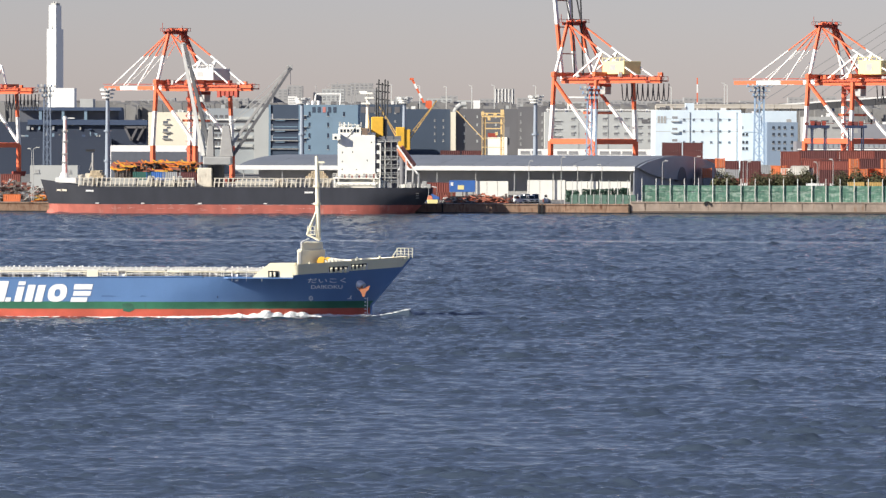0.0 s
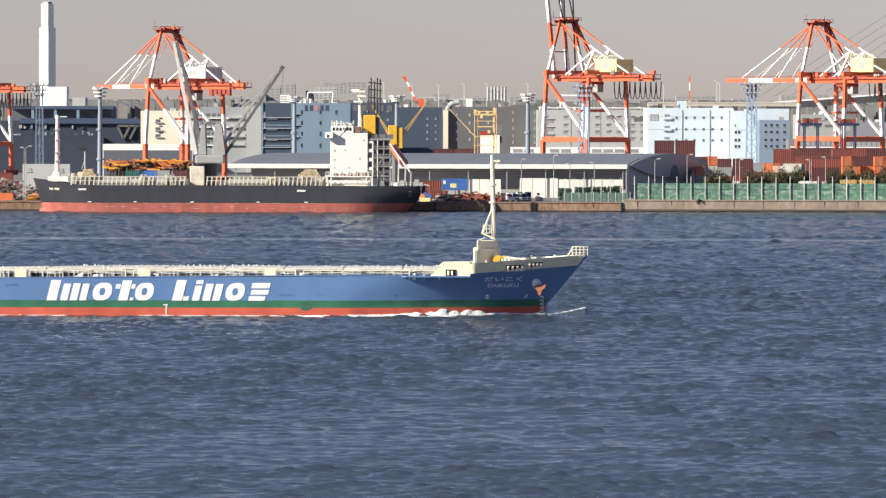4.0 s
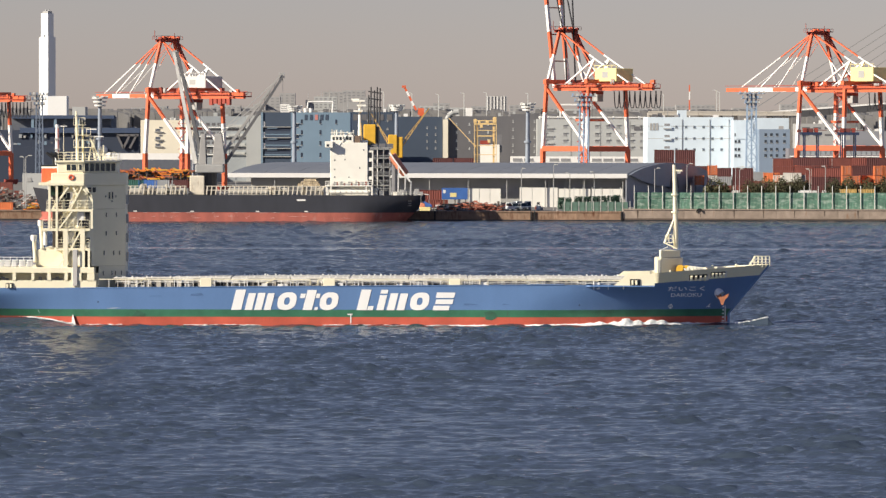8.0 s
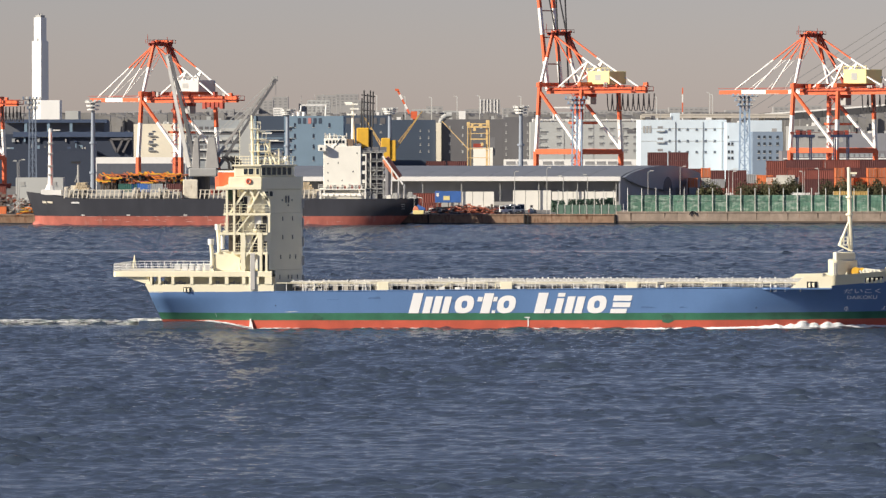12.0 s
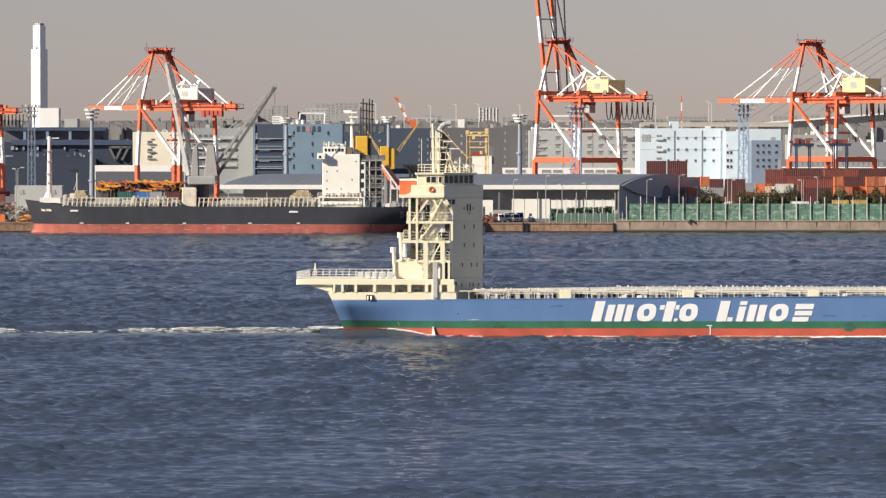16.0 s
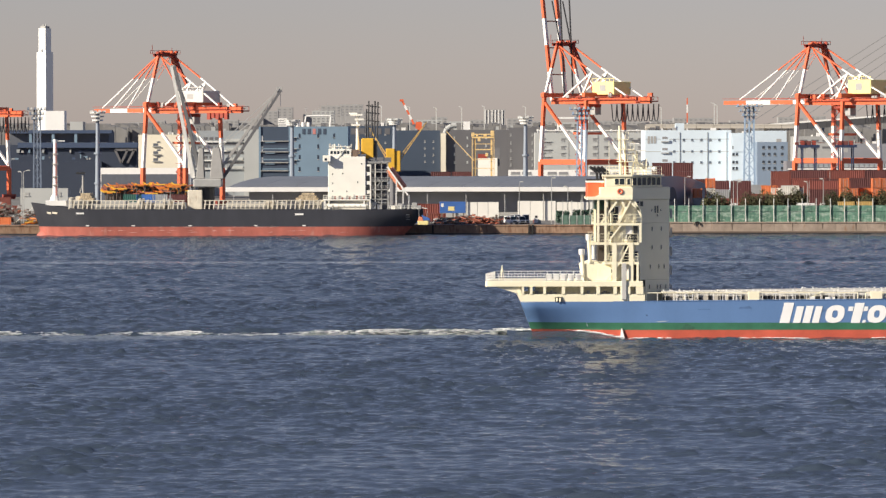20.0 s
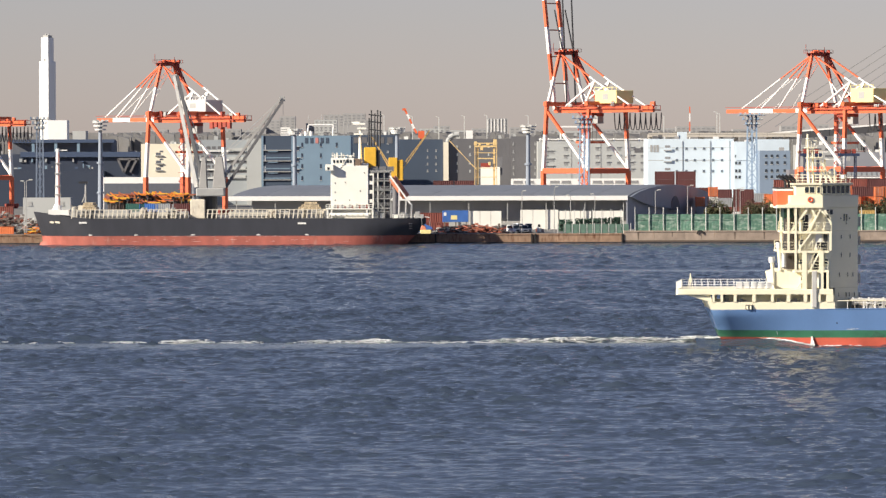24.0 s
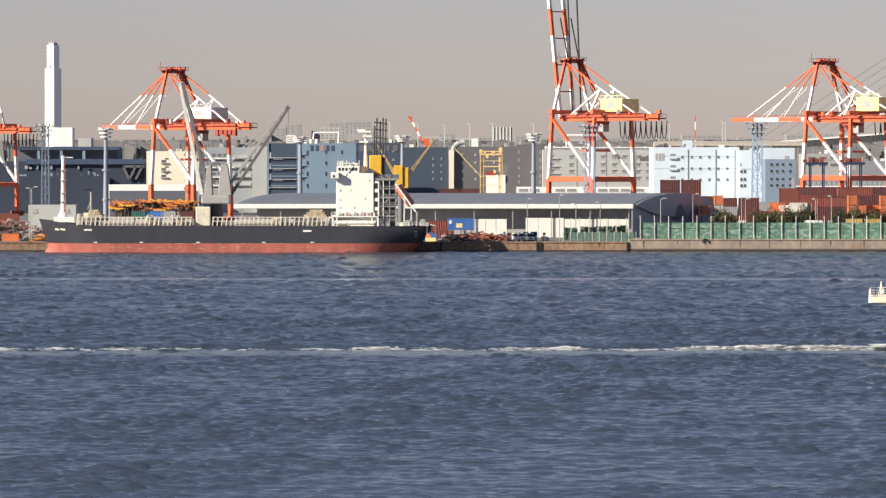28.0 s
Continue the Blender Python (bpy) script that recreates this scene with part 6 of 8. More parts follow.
    if not portal:
        for k in range(5):
            part("tail_gallery", box(B(), tail - 9 + 2.2 * k, tail - 7.4 + 2.2 * k, -5.2, -4.2, girder_z - 3.4 + 0.5 * (k % 2), girder_z - 1.2), CRANE_DARK, c)
    for k in range(9 if portal else 0):
        xa = hx * 0.85 + (tail + 2.5 - hx * 0.85) * k / 9
        w = (tail + 2.5 - hx * 0.85) / 9
        bm = B()
        for i in range(8):
            a, b = i / 8, (i + 1) / 8
            dip = lambda t: girder_z - 1.3 - 6.0 * (1 - (2 * t - 1) ** 4)
            bar(bm, (xa + w * a, 4.8, dip(a)), (xa + w * b, 4.8, dip(b)), 0.14)
        part("festoon_cable", bm, BLACK, c, "hanging black cable loop")
    part("tail_platform", box(B(), tail, tail + 2.5, -4.5, 4.5, girder_z - 0.6, girder_z - 0.2), CRANE_DARK, c)
    bm = B()
    for yy in (-4.4, -1.5, 1.5, 4.4):
        bar(bm, (tail + 2.4, yy, girder_z - 0.4), (tail + 2.4, yy, girder_z + 1.2), 0.08)
    bar(bm, (tail + 2.4, -4.4, girder_z + 1.1), (tail + 2.4, 4.4, girder_z + 1.1), 0.08)
    part("tail_rail", bm, CRANE_DARK, c)
    # stair tower in the portal
    z = z0
    k = 0
    while z < girder_z - 3:
        a, b = (hx - 1.2, hx - 5.0) if k % 2 else (hx - 5.0, hx - 1.2)
        part("stair_flight", bar(B(), (a, -hy + 0.2, z), (b, -hy + 0.2, z + 3), 0.12), CRANE_DARK, c)
        part("stair_landing", bar(B(), (hx - 5.2, -hy + 0.2, z + 3), (hx - 1.0, -hy + 0.2, z + 3), 0.09), CRANE_DARK, c)
        z += 3
        k += 1
    return c


GREY_HOUSE = mat("pale grey house panels", (0.55, 0.54, 0.52), 0.55, vary=0.06)
gantry_crane(-90.9, 1800, -44, 22.0, 18.0, 36.36, 56.2, -42.2, 27.0, False, (2.0, 15.0, 38.98, 43.19), GREY_HOUSE,
             "orange-red and white container crane with lowered boom", 15.88, (-38.5, -32.5, -25.0), -9.0, portal=False)
gantry_crane(51.42, 1800, -48, 22.7, 20.0, 39.58, 59.9, -60.0, 31.0, True, (9.0, 20.0, 41.59, 46.21), PALE_YELLOW,
             "orange-red and white container crane with raised boom", 17.88, (), -10.0)
gantry_crane(141.81, 1800, -48, 22.7, 20.0, 39.18, 59.3, -52.8, 33.0, False, (9.0, 20.0, 41.79, 46.81), PALE_YELLOW,
             "orange-red and white container crane over the container stacks", 18.29, (-45.4, -35.8, -27.0), -10.6)
gantry_crane(-188.73, 2050, -48, 22.7, 20.0, 36.83, 56.96, -60.0, 29.0, False, (-4.0, 5.0, 39.11, 43.69), PALE_YELLOW,
             "orange-red container crane cut by the yard's edge", 15.09, (-51.0, -42.0, -33.0), -10.0, back=12.0)
# ---- long transit shed on the quay ----
ROOF_BLUE = mat("blue-grey metal roofing", (0.17, 0.185, 0.21), 0.5, vary=0.1, size=6)
SHED_WHITE = mat("white roller shutters", (0.78, 0.76, 0.70), 0.6, vary=0.06, size=3)
shed = thing("transit_shed", 0, 0, 0, "long quayside shed with curved blue-grey roof", "warehouse")
Y0, Y1, SKEW = 1400.0, 1462.0, 0.41
XL, XR, EAVE, RIDGE = -58.59, 51.40, 11.50, 14.64


def roof_z(s):
    return EAVE + (RIDGE - EAVE) * (1 - (2 * s - 1) ** 2) ** 0.85


N = 14
for k in range(12):  # roofing bays
    bm = B()
    xa, xb = XL + (XR - XL) * k / 12 + 0.05, XL + (XR - XL) * (k + 1) / 12 - 0.05
    top, low = [], []
    for i in range(N + 1):
        s = i / N
        y = Y0 + (Y1 - Y0) * s
        top.append([bm.verts.new((x + (y - Y0) * SKEW, y, roof_z(s))) for x in (xa, xb)])
        low.append([bm.verts.new((x + (y - Y0) * SKEW, y, roof_z(s) - 0.35)) for x in (xa, xb)])
    for i in range(N):
        bm.faces.new((top[i][0], top[i][1], top[i + 1][1], top[i + 1][0]))
        bm.faces.new((low[i][0], low[i + 1][0], low[i + 1][1], low[i][1]))
        bm.faces.new((top[i][0], top[i + 1][0], low[i + 1][0], low[i][0]))
        bm.faces.new((top[i][1], low[i][1], low[i + 1][1], top[i + 1][1]))
    bm.faces.new((top[0][0], low[0][0], low[0][1], top[0][1]))
    part("roof_bay", bm, ROOF_BLUE, shed)
part("eave_gutter", box(B(), XL - 0.2, XR + 0.2, Y0 - 0.5, Y0 - 0.02, EAVE - 1.0, EAVE + 0.25), WHITE, shed, "white eave band", bevel=0.05)
part("back_wall", box(B(), XL + 6, XR + 2, Y0 + 5, Y0 + 5.4, 2.5, EAVE - 0.2), mat("dark grey inner cladding", (0.38, 0.375, 0.37), 0.7, vary=0.12, size=3), shed, "grey inner wall under the eave")
bm = B()
lo, hi = [], []
for i in range(N + 1):
    s = i / N
    y = Y0 + (Y1 - Y0) * s
    x = XR + 0.1 + (y - Y0) * SKEW
    lo.append(bm.verts.new((x, y, 2.5)))
    hi.append(bm.verts.new((x, y, roof_z(s) - 0.15)))
for i in range(N):
    bm.faces.new((lo[i], lo[i + 1], hi[i + 1], hi[i]))
g = bmesh.ops.extrude_face_region(bm, geom=list(bm.faces))
for v in g["geom"]:
    if isinstance(v, bmesh.types.BMVert):
        v.co.x -= 0.4
part("gable_wall", bm, mat("slate gable cladding", (0.27, 0.285, 0.32), 0.6, vary=0.1, size=4), shed, "dark grey gable wall")
# overhanging gable hood with a round vent
bm = B()
pts = []
for i in range(N + 1):
    s = i / N
    y = Y0 + (Y1 - Y0) * s
    pts.append((y, roof_z(s)))
front = [bm.verts.new((XR + 1.2 + (y - Y0) * SKEW, y, z)) for y, z in pts] 
lower = [bm.verts.new((XR + 1.2 + (y - Y0) * SKEW, y, EAVE - 3.6 * (1 - (2 * (y - Y0) / (Y1 - Y0) - 1) ** 2))) for y, z in pts]
for i in range(N):
    bm.faces.new((lower[i], lower[i + 1], front[i + 1], front[i]))
g = bmesh.ops.extrude_face_region(bm, geom=list(bm.faces))
for v in g["geom"]:
    if isinstance(v, bmesh.types.BMVert):
        v.co.x -= 0.6
CHARCOAL_VENT = mat("dark vent louvres", (0.11, 0.115, 0.13), 0.7)
part("gable_hood", bm, mat("slate-blue hood sheeting", (0.24, 0.265, 0.31), 0.5, vary=0.1, size=5), shed, "slate-blue gable hood")
bm = B()
ym = (Y0 + Y1) / 2 + 2
bm2 = [(ym + 3.4 * math.cos(a), EAVE - 4.0 + 4.0 * math.sin(a)) for a in [math.pi * i / 10 for i in range(11)]]
lo = [bm.verts.new((XR + 1.35 + (y - Y0) * SKEW, y, z)) for y, z in bm2]
hi = [bm.verts.new((XR + 1.15 + (y - Y0) * SKEW, y, z)) for y, z in bm2]
bm.faces.new(lo)
bm.faces.new(hi[::-1])
for i in range(11):
    j = (i + 1) % 11
    bm.faces.new((lo[i], hi[i], hi[j], lo[j]))
part("gable_vent", bm, CHARCOAL_VENT, shed, "dark arched gable opening")
for px0, px1, py in ((834, 891, 334), (924, 992, 332), (993, 1050, 334), (1052, 1108, 334)):
    for k in range(3):
        xa = (-122.57 + (px0 + (px1 - px0) * k / 3) * 1401 / 8961.16)
        xb = (-122.57 + (px0 + (px1 - px0) * (k + 1) / 3) * 1401 / 8961.16) - 0.12
        part("shutter", box(B(), xa, xb, 1400.9, 1401.3, 2.5, 21.5 - (py - 245) * 1401 / 8961.16), SHED_WHITE, shed, "white roller shutter")
for k in range(11):
    x = XL + 2 + (XR - XL - 3) * k / 10
    part("shed_column", box(B(), x - 0.11, x + 0.11, Y0 + 0.3, Y0 + 0.6, 2.5, EAVE - 0.6), STEEL_GREY, shed)

# ---- fence along the quay ----
POST = mat("galvanised fence posts", (0.62, 0.62, 0.58), 0.5, metal=0.3, vary=0.1)


def net_material():
    """Woven green screen cloth, bleached and patched in pale streaks."""
    m = mat("green windbreak netting", (0.098, 0.205, 0.15), 0.75, vary=0.35, size=1.6, bump=0.5, piece=0.14)
    nd, ln = m.node_tree.nodes, m.node_tree.links
    co, own = nd.new("ShaderNodeTexCoord"), nd.new("ShaderNodeObjectInfo")
    far, shift, mp = nd.new("ShaderNodeMath"), nd.new("ShaderNodeVectorMath"), nd.new("ShaderNodeMapping")
    far.operation, far.inputs[1].default_value = "MULTIPLY", 47.0
    ln.new(own.outputs["Random"], far.inputs[0])
    ln.new(co.outputs["Object"], shift.inputs[0])
    ln.new(far.outputs[0], shift.inputs[1])
    mp.inputs["Scale"].default_value = (0.5, 1.0, 1.25)
    ln.new(shift.outputs[0], mp.inputs["Vector"])
    tx, rg, mx = nd.new("ShaderNodeTexNoise"), nd.new("ShaderNodeMapRange"), nd.new("ShaderNodeMix")
    tx.inputs["Scale"].default_value, tx.inputs["Detail"].default_value, tx.inputs["Roughness"].default_value = 0.9, 6, 0.65
    ln.new(mp.outputs[0], tx.inputs["Vector"])
    rg.inputs["From Min"].default_value, rg.inputs["From Max"].default_value, rg.inputs["To Max"].default_value = 0.50, 0.70, 0.75
    ln.new(tx.outputs["Fac"], rg.inputs["Value"])
    b = nd["Principled BSDF"]
    mx.data_type = "RGBA"
    ln.new(rg.outputs[0], mx.inputs[0])
    ln.new(b.inputs["Base Color"].links[0].from_socket, mx.inputs[6])
    mx.inputs[7].default_value = (0.46, 0.54, 0.47, 1)
    ln.new(mx.outputs[2], b.inputs["Base Color"])
    return m


NET_GREEN = net_material()
LOW_GREEN = mat("grey-green mesh fence", (0.10, 0.175, 0.14), 0.8, vary=0.35, size=1.2)
fence = thing("quay_fence", 0, 0, 0, "tall steel posts with green windbreak netting", "fence")
FY = QUAY + 0.9
first_post = part("fence_post", bar(B(), (0, 0, 3.0), (0, 0, 9.30), 0.115, 8), POST, fence)
first_post.location = (50.41, FY, 0)
bm = B()
nx = 8
grid = []
rr = random.Random(2)
for i in range(nx + 1):
    grid.append([bm.verts.new((0.15 + 3.4 * i / nx, 0.28 + rr.uniform(-0.03, 0.03), 3.25 + (4.25) * j / 4)) for j in range(5)])
for i in range(nx):
    for j in range(4):
        bm.faces.new((grid[i][j], grid[i + 1][j], grid[i + 1][j + 1], grid[i][j + 1]))
g = bmesh.ops.extrude_face_region(bm, geom=list(bm.faces))
for v in g["geom"]:
    if isinstance(v, bmesh.types.BMVert):
        v.co.y += 0.06
net = part("netting_panel", bm, NET_GREEN, fence)
net.location = first_post.location
rail = part("fence_rail", bar(B(), (0, 0.12, 6.07), (3.68, 0.12, 6.07), 0.04), NET_GREEN, fence)
rail.location = first_post.location
for k in range(1, 26):
    again(first_post, 3.68 * k)
    if k < 25:
        again(net, 3.68 * k)
        again(rail, 3.68 * k)
low = thing("low_fence", 0, 0, 0, "low mesh fence with pale posts on the quay", "fence")
p0 = part("fence_post", bar(B(), (0, 0, 2.5), (0, 0, 5.2), 0.09), POST, low)
p0.location = (30.28, FY, 0)
q0 = part("mesh_panel", box(B(), 0.05, 1.85, 0.1, 0.14, 2.6, 4.95), LOW_GREEN, low)
q0.location = (31.74, FY + 1, 0)
for k in range(1, 11):
    again(p0, 1.9 * k)
    if k < 9:
        again(q0, 1.9 * k)
for k, px in enumerate((1004, 1020, 1036, 1052, 1068, 1084, 1102)):
    o = part("tall_post", bar(B(), (0, 0, 2.5), (0, 0, 8.74), 0.11), POST, low)
    o.location = ((px - 784) * 1330 / 8961.16, 1330, 0)


# ---- street lamps and mast lights ----
def street_lamp(px, D, py, arm=1.2):
    x, z = (px - 784) * D / 8961.16, 21.5 - (py - 245) * D / 8961.16
    lamp = thing("street_lamp", x, D, 2.5, "tall grey lamp post with a short arm", "lamp post", "lamp posts on the quay")
    part("post", bar(B(), (0, 0, 0), (0, 0, z - 2.5), 0.13, 8, 0.08), STEEL_GREY, lamp)
    part("arm", bar(B(), (0, 0, z - 2.6), (arm, 0, z - 2.2), 0.07), STEEL_GREY, lamp)
    part("lamp_head", box(B(), arm - 0.2, arm + 0.7, -0.2, 0.2, z - 2.35, z - 2.1), POST, lamp, bevel=0.04)


for px, D, py, arm in ((984, 1340, 293, 0.4), (927, 1345, 300, 0.4), (1013, 1340, 308, -1.0), (1056, 1340, 306, -1.0), (1163, 1345, 299, 0.8), (1220, 1345, 291, 0.9), (1306, 1345, 296, 1.6), (1313, 1345, 300, 0.3), (1437, 1345, 300, -0.8), (1465, 1345, 295, -0.8), (50, 1328, 279, 0.9), (47, 1332, 281, -0.9)):
    street_lamp(px, D, py, arm)


RING_WHITE = mat("pale galvanised platform", (0.6, 0.6, 0.58), 0.5, vary=0.1)


def mast_light(px, D, py_top, py_head, material, label):
    x, z, zh = (px - 784) * D / 8961.16, 21.5 - (py_top - 245) * D / 8961.16, 21.5 - (py_head - 245) * D / 8961.16
    m = thing("mast_light", x, D, 2.5, label, "light mast", "terminal light masts")
    part("pole", bar(B(), (0, 0, 0), (0, 0, zh - 2.5), 0.95, 12, 0.6), material, m)
    for k, zz in enumerate((0.28, 0.62)):
        part("collar", bar(B(), (0, 0, (zh - 2.5) * zz), (0, 0, (zh - 2.5) * zz + 0.6), 1.25, 12), material, m)
    for k in range(3):
        zr = zh - 2.5 + (z - zh) * k / 2.4
        part("lamp_ring", bar(B(), (0, 0, zr), (0, 0, zr + 0.55), 1.9 + 0.35 * k, 14), RING_WHITE, m, "pale ring platform")
    part("mast_head", bar(B(), (0, 0, zh - 2.5), (0, 0, z - 2.5), 0.7, 10), material, m)
    for i in range(10):
        a = 2 * math.pi * i / 10
        part("floodlight", box(B(), 2.4 * math.cos(a) - 0.35, 2.4 * math.cos(a) + 0.35, 2.4 * math.sin(a) - 0.35, 2.4 * math.sin(a) + 0.35, z - 2.7, z - 2.0), STEEL_GREY if i % 2 else RING_WHITE, m)


MAST_GREY = mat("blue-grey mast steel", (0.26, 0.30, 0.36), 0.5, vary=0.1)
mast_light(181, 1700, 174, 190, MAST_GREY, "blue-grey pole with a ring of floodlights at its head")
mast_light(938, 1700, 184, 196, MAST_GREY, "blue-grey pole with a ring of floodlights at its head")
mast_light(525, 1700, 190, 198, MAST_GREY, "slim blue-grey floodlight pole before the warehouses")
mast_light(706, 1700, 188, 197, MAST_GREY, "slim blue-grey floodlight pole before the warehouses")
BLUE_STEEL = mat("pale blue lattice steel", (0.29, 0.39, 0.53), 0.5, vary=0.12)
DARK_LATTICE = mat("dark blue-grey lattice steel", (0.16, 0.20, 0.27), 0.6, vary=0.12)


def lattice_tower(px, D, py_top, half, material, label):
    x, z = (px - 784) * D / 8961.16, 21.5 - (py_top - 245) * D / 8961.16 - 2.5
    t = thing("floodlight_tower", x, D, 2.5, label, "light tower", "lattice floodlight towers")
    for sx_ in (-1, 1):
        for sy_ in (-1, 1):
            part("corner_post", bar(B(), (sx_ * half, sy_ * half, 0), (sx_ * half * 0.75, sy_ * half * 0.75, z), 0.11 * half), material, t)
    n = max(6, int(z / 4))
    for i in range(n):
        z0, z1 = z * i / n, z * (i + 1) / n
        w0, w1 = half * (1 - 0.25 * i / n), half * (1 - 0.25 * (i + 1) / n)
        for sy_ in (-1, 1):
            bm = B()
            bar(bm, (-w0, sy_ * w0, z0), (w1, sy_ * w1, z1), 0.038 * half)
            bar(bm, (w0, sy_ * w0, z0), (-w1, sy_ * w1, z1), 0.038 * half)
            bar(bm, (-w1, sy_ * w1, z1), (w1, sy_ * w1, z1), 0.045 * half)
            part("bracing", bm, material, t)
            part("side_brace", bar(B(), (sy_ * w0, -w0, z0), (sy_ * w1, w1, z1), 0.038 * half), material, t)
    for k, zz in enumerate((z, z - 1.5, z - 3.0)):
        w = half * (2.3 - 0.5 * k)
        part("lamp_platform", box(B(), -w, w, -w, w, zz - 0.15, zz), material, t)
        for i in range(6):
            part("floodlight", box(B(), -w + 2 * w * i / 5.5, -w + 2 * w * i / 5.5 + 0.55, -w - 0.3, -w + 0.2, zz, zz + 0.75), POST if i % 2 else material, t)
    part("cable_duct", box(B(), -0.14 * half, 0.14 * half, -0.1 * half, 0.1 * half, 0, z), material, t)


lattice_tower(1037, 1520, 170, 1.6, BLUE_STEEL, "pale blue lattice tower with floodlights on top")
lattice_tower(1334, 1650, 165, 1.85, BLUE_STEEL, "pale blue lattice tower beside container stacks")
lattice_tower(74, 1600, 170, 1.25, DARK_LATTICE, "dark slender lattice tower with floodlights")

# ---- containers ----
PAINTS = {n: mat(n + " container paint", c, 0.55, vary=0.15, size=2, rust=0.25, piece=0.12) for n, c in (("maroon", (0.10, 0.032, 0.03)), ("orange", (0.60, 0.165, 0.055)), ("rust red", (0.19, 0.052, 0.038)), ("white", (0.68, 0.66, 0.6)), ("blue", (0.05, 0.14, 0.42)), ("grey", (0.3, 0.31, 0.32)), ("dark green", (0.03, 0.11, 0.09)), ("ochre", (0.50, 0.33, 0.11)))}
SHAPES = {}


def container(x, y, z, paint, feet=40, turn=0.0):
    """A shipping container with ribbed walls, corner posts and door bars."""
    long = 12.19 if feet == 40 else 6.06
    c = thing("shipping_container", x, y, z, f"{paint} corrugated steel shipping container in the yard", "container", "yard containers", turn)
    key = (feet, paint)
    if key not in SHAPES:
        n = int(long / 0.61)
        plan = [(long - 0.08, 1.14), (0.08, 1.14), (0.08, -1.14)]
        for i in range(n):
            xx = 0.2 + (long - 0.4) * i / n
            plan += [(xx, -1.13), (xx + 0.08, -1.2), (xx + 0.3, -1.2), (xx + 0.38, -1.13)]
        bm = slab(B(), plan + [(long - 0.08, -1.14)], 0.12, 2.5, "z")
        fr = B()
        for xx in (0.0, long - 0.16):
            for yy in (-1.22, 1.06):
                box(fr, xx, xx + 0.16, yy, yy + 0.16, 0, 2.59)
        box(fr, 0, long, -1.22, -1.12, 0, 0.14)
        box(fr, 0, long, -1.22, -1.12, 2.47, 2.59)
        dr = B()
        for yy in (-0.8, -0.35, 0.35, 0.8):
            bar(dr, (0.02, yy, 0.2), (0.02, yy, 2.4), 0.03)
        SHAPES[key] = [finish(bm, "box", PAINTS[paint]), finish(fr, "frame", PAINTS[paint]), finish(dr, "lock_bar", STEEL_GREY)]
    for nm, me in zip(("box", "frame", "lock_bar"), SHAPES[key]):
        new(nm, me).parent = c
    return c


def stack(px0, px1, py_base, py_top, D, paints, seed, base=2.5):
    """Rows of containers side by side and on one another between two bearings."""
    r = random.Random(seed)
    x, x1 = (px0 - 784) * D / 8961.16, (px1 - 784) * D / 8961.16
    high = max(1, round((21.5 - (py_top - 245) * D / 8961.16 - base) / 2.6))
    while x < x1 - 4:
        feet = 40 if x1 - x > 12 and r.random() < 0.75 else 20
        n = high if r.random() < 0.7 else max(1, high - 1)
        for k in range(n):
            container(x, D, base + 2.6 * k, r.choice(paints), feet)
        x += (12.19 if feet == 40 else 6.06) + 0.4


stack(1262, 1330, 340, 296, 1500, ("maroon", "maroon", "rust red", "grey"), 3)
stack(1372, 1440, 340, 284, 1560, ("rust red", "rust red", "maroon", "white"), 5)
stack(1440, 1500, 340, 280, 1590, ("maroon", "rust red", "maroon"), 6)
stack(1440, 1640, 340, 296, 1500, ("maroon", "rust red", "rust red", "maroon"), 7)
stack(1500, 1660, 340, 277, 1620, ("maroon", "rust red", "maroon", "grey"), 8)
stack(1162, 1226, 340, 271, 1560, ("maroon", "rust red", "maroon"), 9)
stack(1228, 1262, 340, 293, 1600, ("maroon", "maroon"), 10)
stack(770, 832, 340, 279, 1540, ("maroon", "maroon", "rust red", "maroon"), 13)
stack(-80, 60, 350, 318, 1560, ("maroon", "rust red", "grey"), 14)
stack(880, 905, 340, 281, 1560, ("rust red", "maroon"), 15)
def end_on(px, D, tiers):
    """Containers stacked with their doors towards the water."""
    for k, p_ in enumerate(tiers):
        container((px - 784) * D / 8961.16, D, 2.5 + 2.86 * k, p_, 20, 90.0).scale = (1, 1, 1.1)


def broadside(px, D, tiers, long=1.0):
    for k, p_ in enumerate(tiers):
        container((px - 784) * D / 8961.16, D, 2.5 + 2.86 * k, p_, 20).scale = (long, 1, 1.1)


for px, tiers in ((1404, ("maroon", "rust red", "maroon", "rust red", "maroon")), (1471, ("rust red", "maroon", "maroon", "maroon", "rust red")), (1538, ("maroon", "maroon", "rust red", "maroon", "maroon"))):
    for k, p_ in enumerate(tiers):
        container((px - 784) * 1640 / 8961.16, 1640, 2.5 + 2.6 * k, p_)
end_on(1243, 1442, ("rust red", "grey", "orange"))
end_on(1266, 1444, ("orange", "orange", "white", "orange"))
broadside(1355, 1560, ("rust red", "maroon", "orange"), 0.82)
broadside(1390, 1558, ("rust red", "maroon", "white"), 0.92)
broadside(1330, 1600, ("maroon", "rust red", "grey"))
broadside(1430, 1555, ("maroon", "maroon", "rust red"))
end_on(1503, 1440, ("rust red", "rust red", "orange", "orange"))
end_on(1519, 1440, ("rust red", "rust red", "orange"))
broadside(1527, 1448, ("rust red", "maroon", "orange"), 0.7)
end_on(1560, 1440, ("rust red", "rust red", "orange", "orange"))
end_on(1577, 1440, ("rust red", "rust red", "orange", "orange"))
